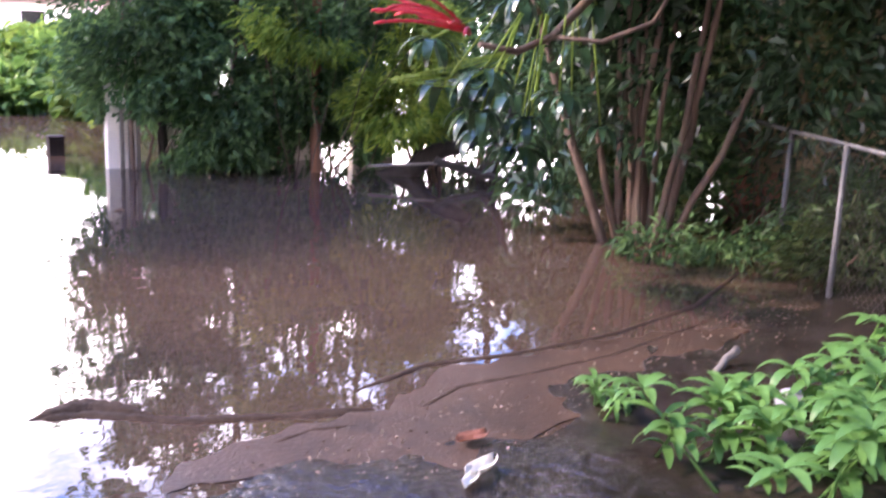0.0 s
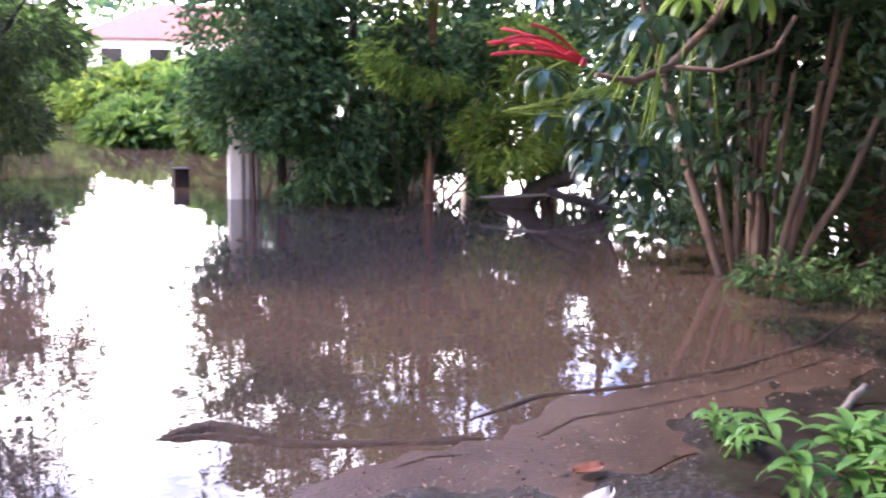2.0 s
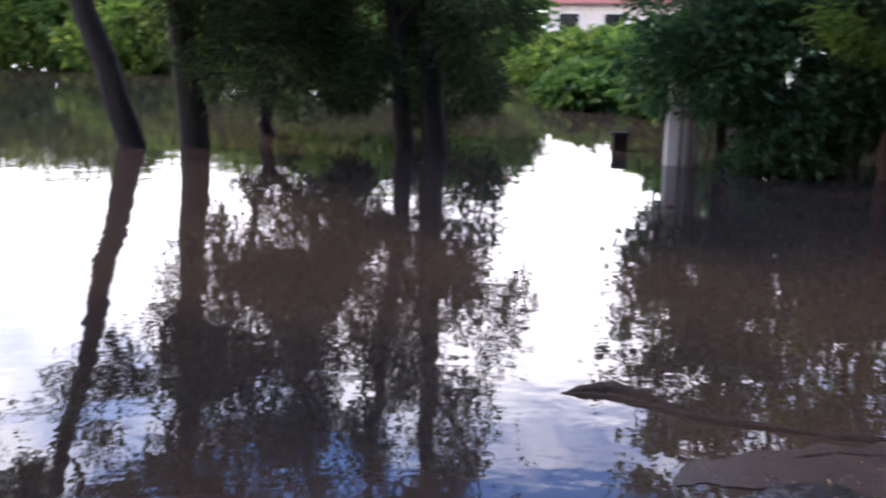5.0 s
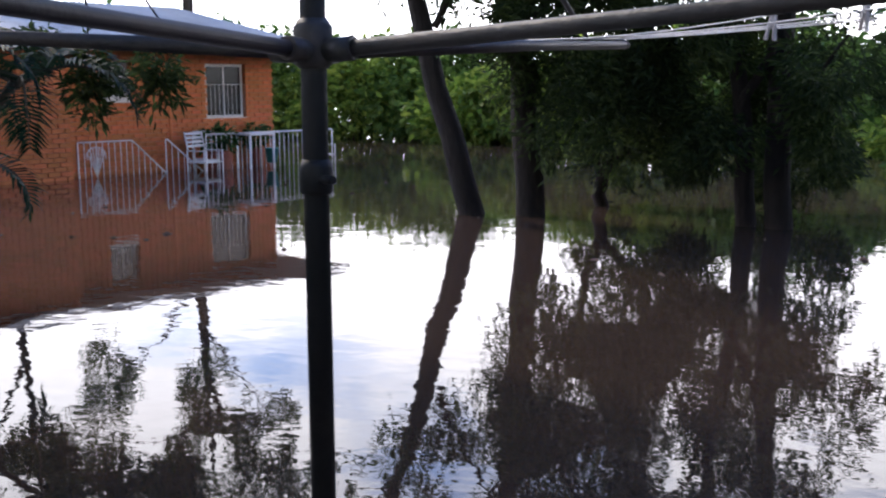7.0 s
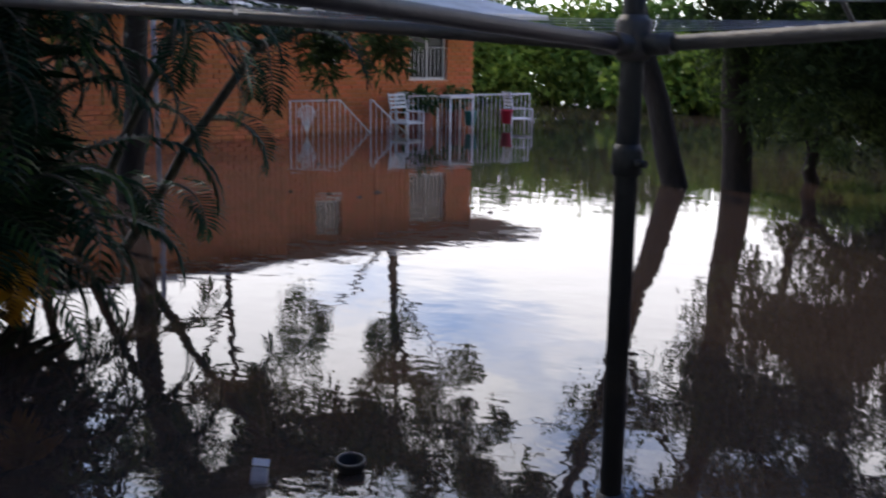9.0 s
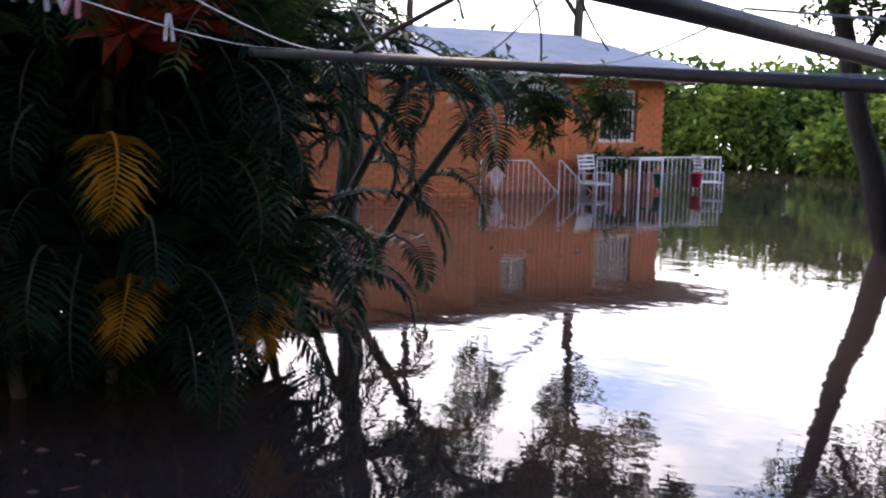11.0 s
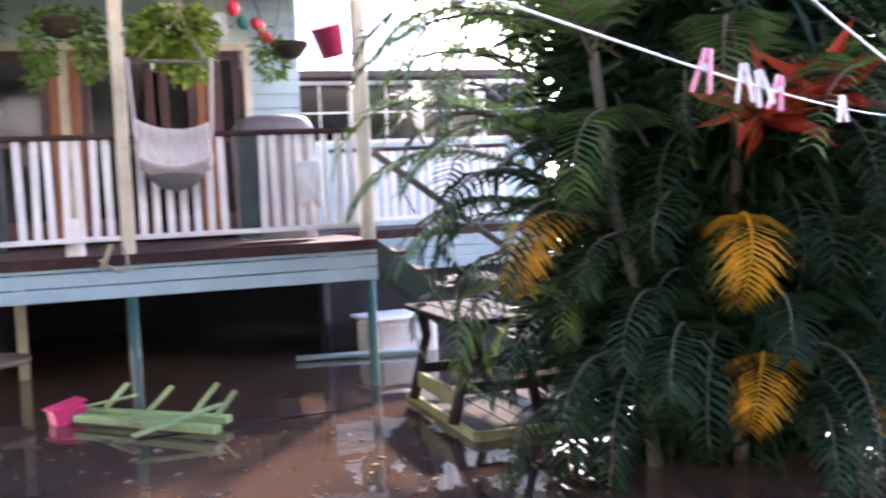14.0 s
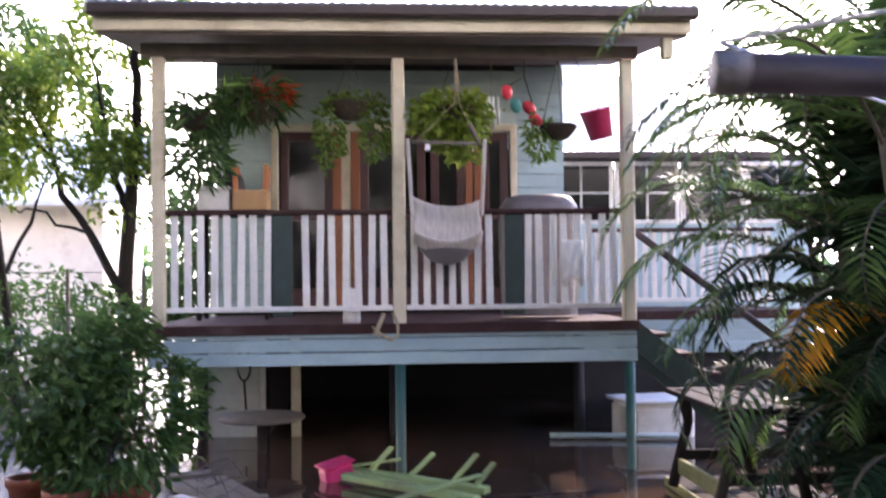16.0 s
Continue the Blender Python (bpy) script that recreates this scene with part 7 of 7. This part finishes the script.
RIDGES = (([(0.72, 4.42), (0.95, 4.38), (1.3, 4.12), (1.7, 3.98), (2.12, 3.88)], 0.045, 0.009), ([(2.1, 4.12), (2.6, 4.3), (3.15, 4.25), (3.9, 4.3), (4.8, 4.55), (6.0, 5.2)], 0.025, 0.006),
          ([(2.2, 3.75), (2.6, 3.95), (3.0, 3.95), (3.6, 4.0), (4.6, 4.25)], 0.02, 0.006), ([(1.5, 3.72), (1.75, 3.78), (1.95, 3.74)], 0.012, 0.006), ([(0.72, 4.42), (0.98, 4.5), (1.2, 4.25)], 0.06, 0.016))
for k, (p, w, th) in enumerate(RIDGES):
    solid("debris_line", ribbon(p, w, 0.002, 900 + k, th), M_DARKSCUM, "dark crooked line of twigs and debris afloat", "debris", "debris lines by the bank")
sc = Geo()
outer = [(1.05, 4.22), (1.35, 4.06), (1.75, 3.95), (2.15, 3.87), (2.3, 3.95), (2.65, 4.22), (3.15, 4.19), (3.9, 4.24), (4.8, 4.48), (5.9, 5.1)]
vs, fs = [], []
no = 120
for i in range(no):
    x = 1.0 + 3.7 * i / (no - 1)
    edge = (min(1.0, i / 36) * min(1.0, (no - 1 - i) / 30)) ** 0.6
    yo = float(np.interp(x, [p[0] for p in outer], [p[1] for p in outer])) + 0.02 * math.sin(x * 23)
    yi = shore(x) - 0.25
    yo = yi + (yo - yi) * (0.35 + 0.65 * edge) - 0.07 * noise.noise(Vector((x * 5, 2, 0))) - 0.03 * noise.noise(Vector((x * 17, 5, 0)))
    yi = yo - (yo - yi) * edge
    for j in range(7):
        y = yi + (yo - yi) * j / 6
        vs.append((x, y, 0.0045 + 0.002 * noise.noise(Vector((x * 9, y * 9, 1)))))
for i in range(no - 1):
    for j in range(6):
        fs.append((i * 7 + j, (i + 1) * 7 + j, (i + 1) * 7 + j + 1, i * 7 + j + 1))
solid("silt_film", sc.add(vs, fs, True), M_SCUM, "pale brown silt film with floating specks along the bank", "scum", kind="stuff")
rg = np.random.default_rng(93)
fl = Geo()
pts, dirs = [], []
for i in range(750):
    x = rg.uniform(1.1, 5.4)
    y = shore(x) + rg.uniform(-0.4, 0.65) * rg.random() ** 0.5
    pts.append((x, y, max(0.009, ground_height(x, y) + 0.006)))
    dirs.append((rg.normal(), rg.normal(), 0.05 * rg.normal()))
fl.leaves(pts, dirs, 0.02, 0.009, rg, fold=0.1)
pts, dirs = [], []
for i in range(260):
    x, y = rg.uniform(-8.5, -4.3), rg.uniform(-1.6, 2.4)
    pts.append((x, y, 0.006))
    dirs.append((rg.normal(), rg.normal(), 0.02 * rg.normal()))
fl.leaves(pts, dirs, 0.055, 0.022, rg, fold=0.1, jitter=0.8)
pts, dirs = [], []
for i in range(60):
    x, y = rg.uniform(-9, 3), rg.uniform(9, 17)
    pts.append((x, y, 0.006))
    dirs.append((rg.normal(), rg.normal(), 0.02 * rg.normal()))
fl.leaves(pts, dirs, 0.08, 0.03, rg, fold=0.1, jitter=0.8)
solid("leaf_litter", fl, M_FLAKE, "pale flakes of leaf litter scattered on mud and water", "litter", kind="stuff")


def curled_leaf(name, label, x, y, ln, w, yaw, mat, curl=0.4):
    vs, fs = [], []
    for i in range(11):
        t = i / 10
        ww = w * math.sin(math.pi * (0.05 + 0.9 * t)) ** 0.7
        for j, s in enumerate((-1, -0.5, 0, 0.5, 1)):
            vs.append((ln * (t - 0.5), s * ww + 0.1 * w * math.sin(t * 6), curl * w * s * s + 0.15 * ln * (t - 0.5) ** 2 + 0.004))
    for i in range(10):
        for j in range(4):
            fs.append((5 * i + j, 5 * (i + 1) + j, 5 * (i + 1) + j + 1, 5 * i + j + 1))
    o = solid(name, Geo().add(vs, fs, True), mat, label, "leaf")
    o.matrix_world = at(x, y, max(0.012, ground_height(x, y) + 0.015), yaw)
    o.modifiers.new("thick", "SOLIDIFY").thickness = 0.002


curled_leaf("dead_leaf", "large curled brown dead leaf on wet mud", 2.28, 3.36, 0.17, 0.045, 10, M_DEADLEAF)
curled_leaf("dead_leaf", "pale torn leaf lying on the dark mud", 2.12, 3.06, 0.2, 0.04, 25, M_PALELEAF, 0.8)
curled_leaf("dead_leaf", "pale torn leaf lying on the dark mud", 2.02, 2.98, 0.14, 0.025, 40, M_PALELEAF, 0.8)
curled_leaf("dead_leaf", "orange fallen leaf among green weeds", 3.95, 2.85, 0.14, 0.03, 60, M_DEADLEAF)
solid("drift_log", Geo().tube(wobble((3.86, 3.50, 0.03), (4.08, 3.56, 0.10), 5, 0.006, 950), taper(5, 0.018, 0.024), 9), M_GREYWOOD, "short grey broken log at the waterline", "log")
st_ = Geo().lathe([(0.0, -0.06), (0.07, -0.05), (0.1, 0.0), (0.075, 0.05), (0.0, 0.07)], 12)
st_.v = [(x * (1 + 0.2 * noise.noise(Vector((x * 12, y * 12, z * 12)))), y * 0.8, z) for x, y, z in st_.v]
o = solid("stone", st_, M_STONE, "pale grey stone on the mud bank", "stone")
o.matrix_world = at(3.62, 2.83, 0.13, 30)

# ---------------------------------------------------------------- bricks of the flooded house
rg = np.random.default_rng(11)
BL, BH = 0.24, 0.086
brick_me = Geo().box((0, -0.006, 0), (BL - 0.011, 0.09, BH - 0.011), 0.003).mesh("brick")
half_me = Geo().box((0, -0.006, 0), (BL / 2 - 0.011, 0.09, BH - 0.011), 0.003).mesh("brick")
rest = Geo()
count = 0


def lay(x0, x1, z0, z1, y, holes=(), single=lambda x, z: False):
    global count
    row = 0
    z = z0
    while z < z1:
        x = x0 - (BL / 2 if row % 2 else 0)
        while x < x1:
            a, b = max(x, x0), min(x + BL, x1)
            for hx0, hx1, hz0, hz1 in holes:
                if z + BH > hz0 + 0.02 and z < hz1:
                    if a < hx1 and b > hx0:
                        if a < hx0:
                            b = hx0
                        elif b > hx1:
                            a = hx1
                        else:
                            b = a
            if b - a > 0.05:
                dy = rg.uniform(-0.003, 0.003)
                if count < 300 and single(x, z) and abs(b - a - BL) < 1e-6:
                    o = part("brick", brick_me, M_BRICK, brick_house)
                    o.location = (a, y + dy, z)
                    count += 1
                else:
                    rest.box((a, y - 0.006 + dy, z), (b - 0.011, y + 0.09, z + BH - 0.011), 0.003)
            x += BL
        z += BH
        row += 1


lay(0.0, 4.95, -0.1, BE - 0.02, -0.06, (W1, W2), lambda x, z: 0.0 < z < 1.6 and 0.2 < x < 4.7)
lay(-6.5, -0.02, -0.1, BE + 0.1, -0.64)
tagged(part("brickwork", rest, M_BRICK, brick_house), kind="stuff")
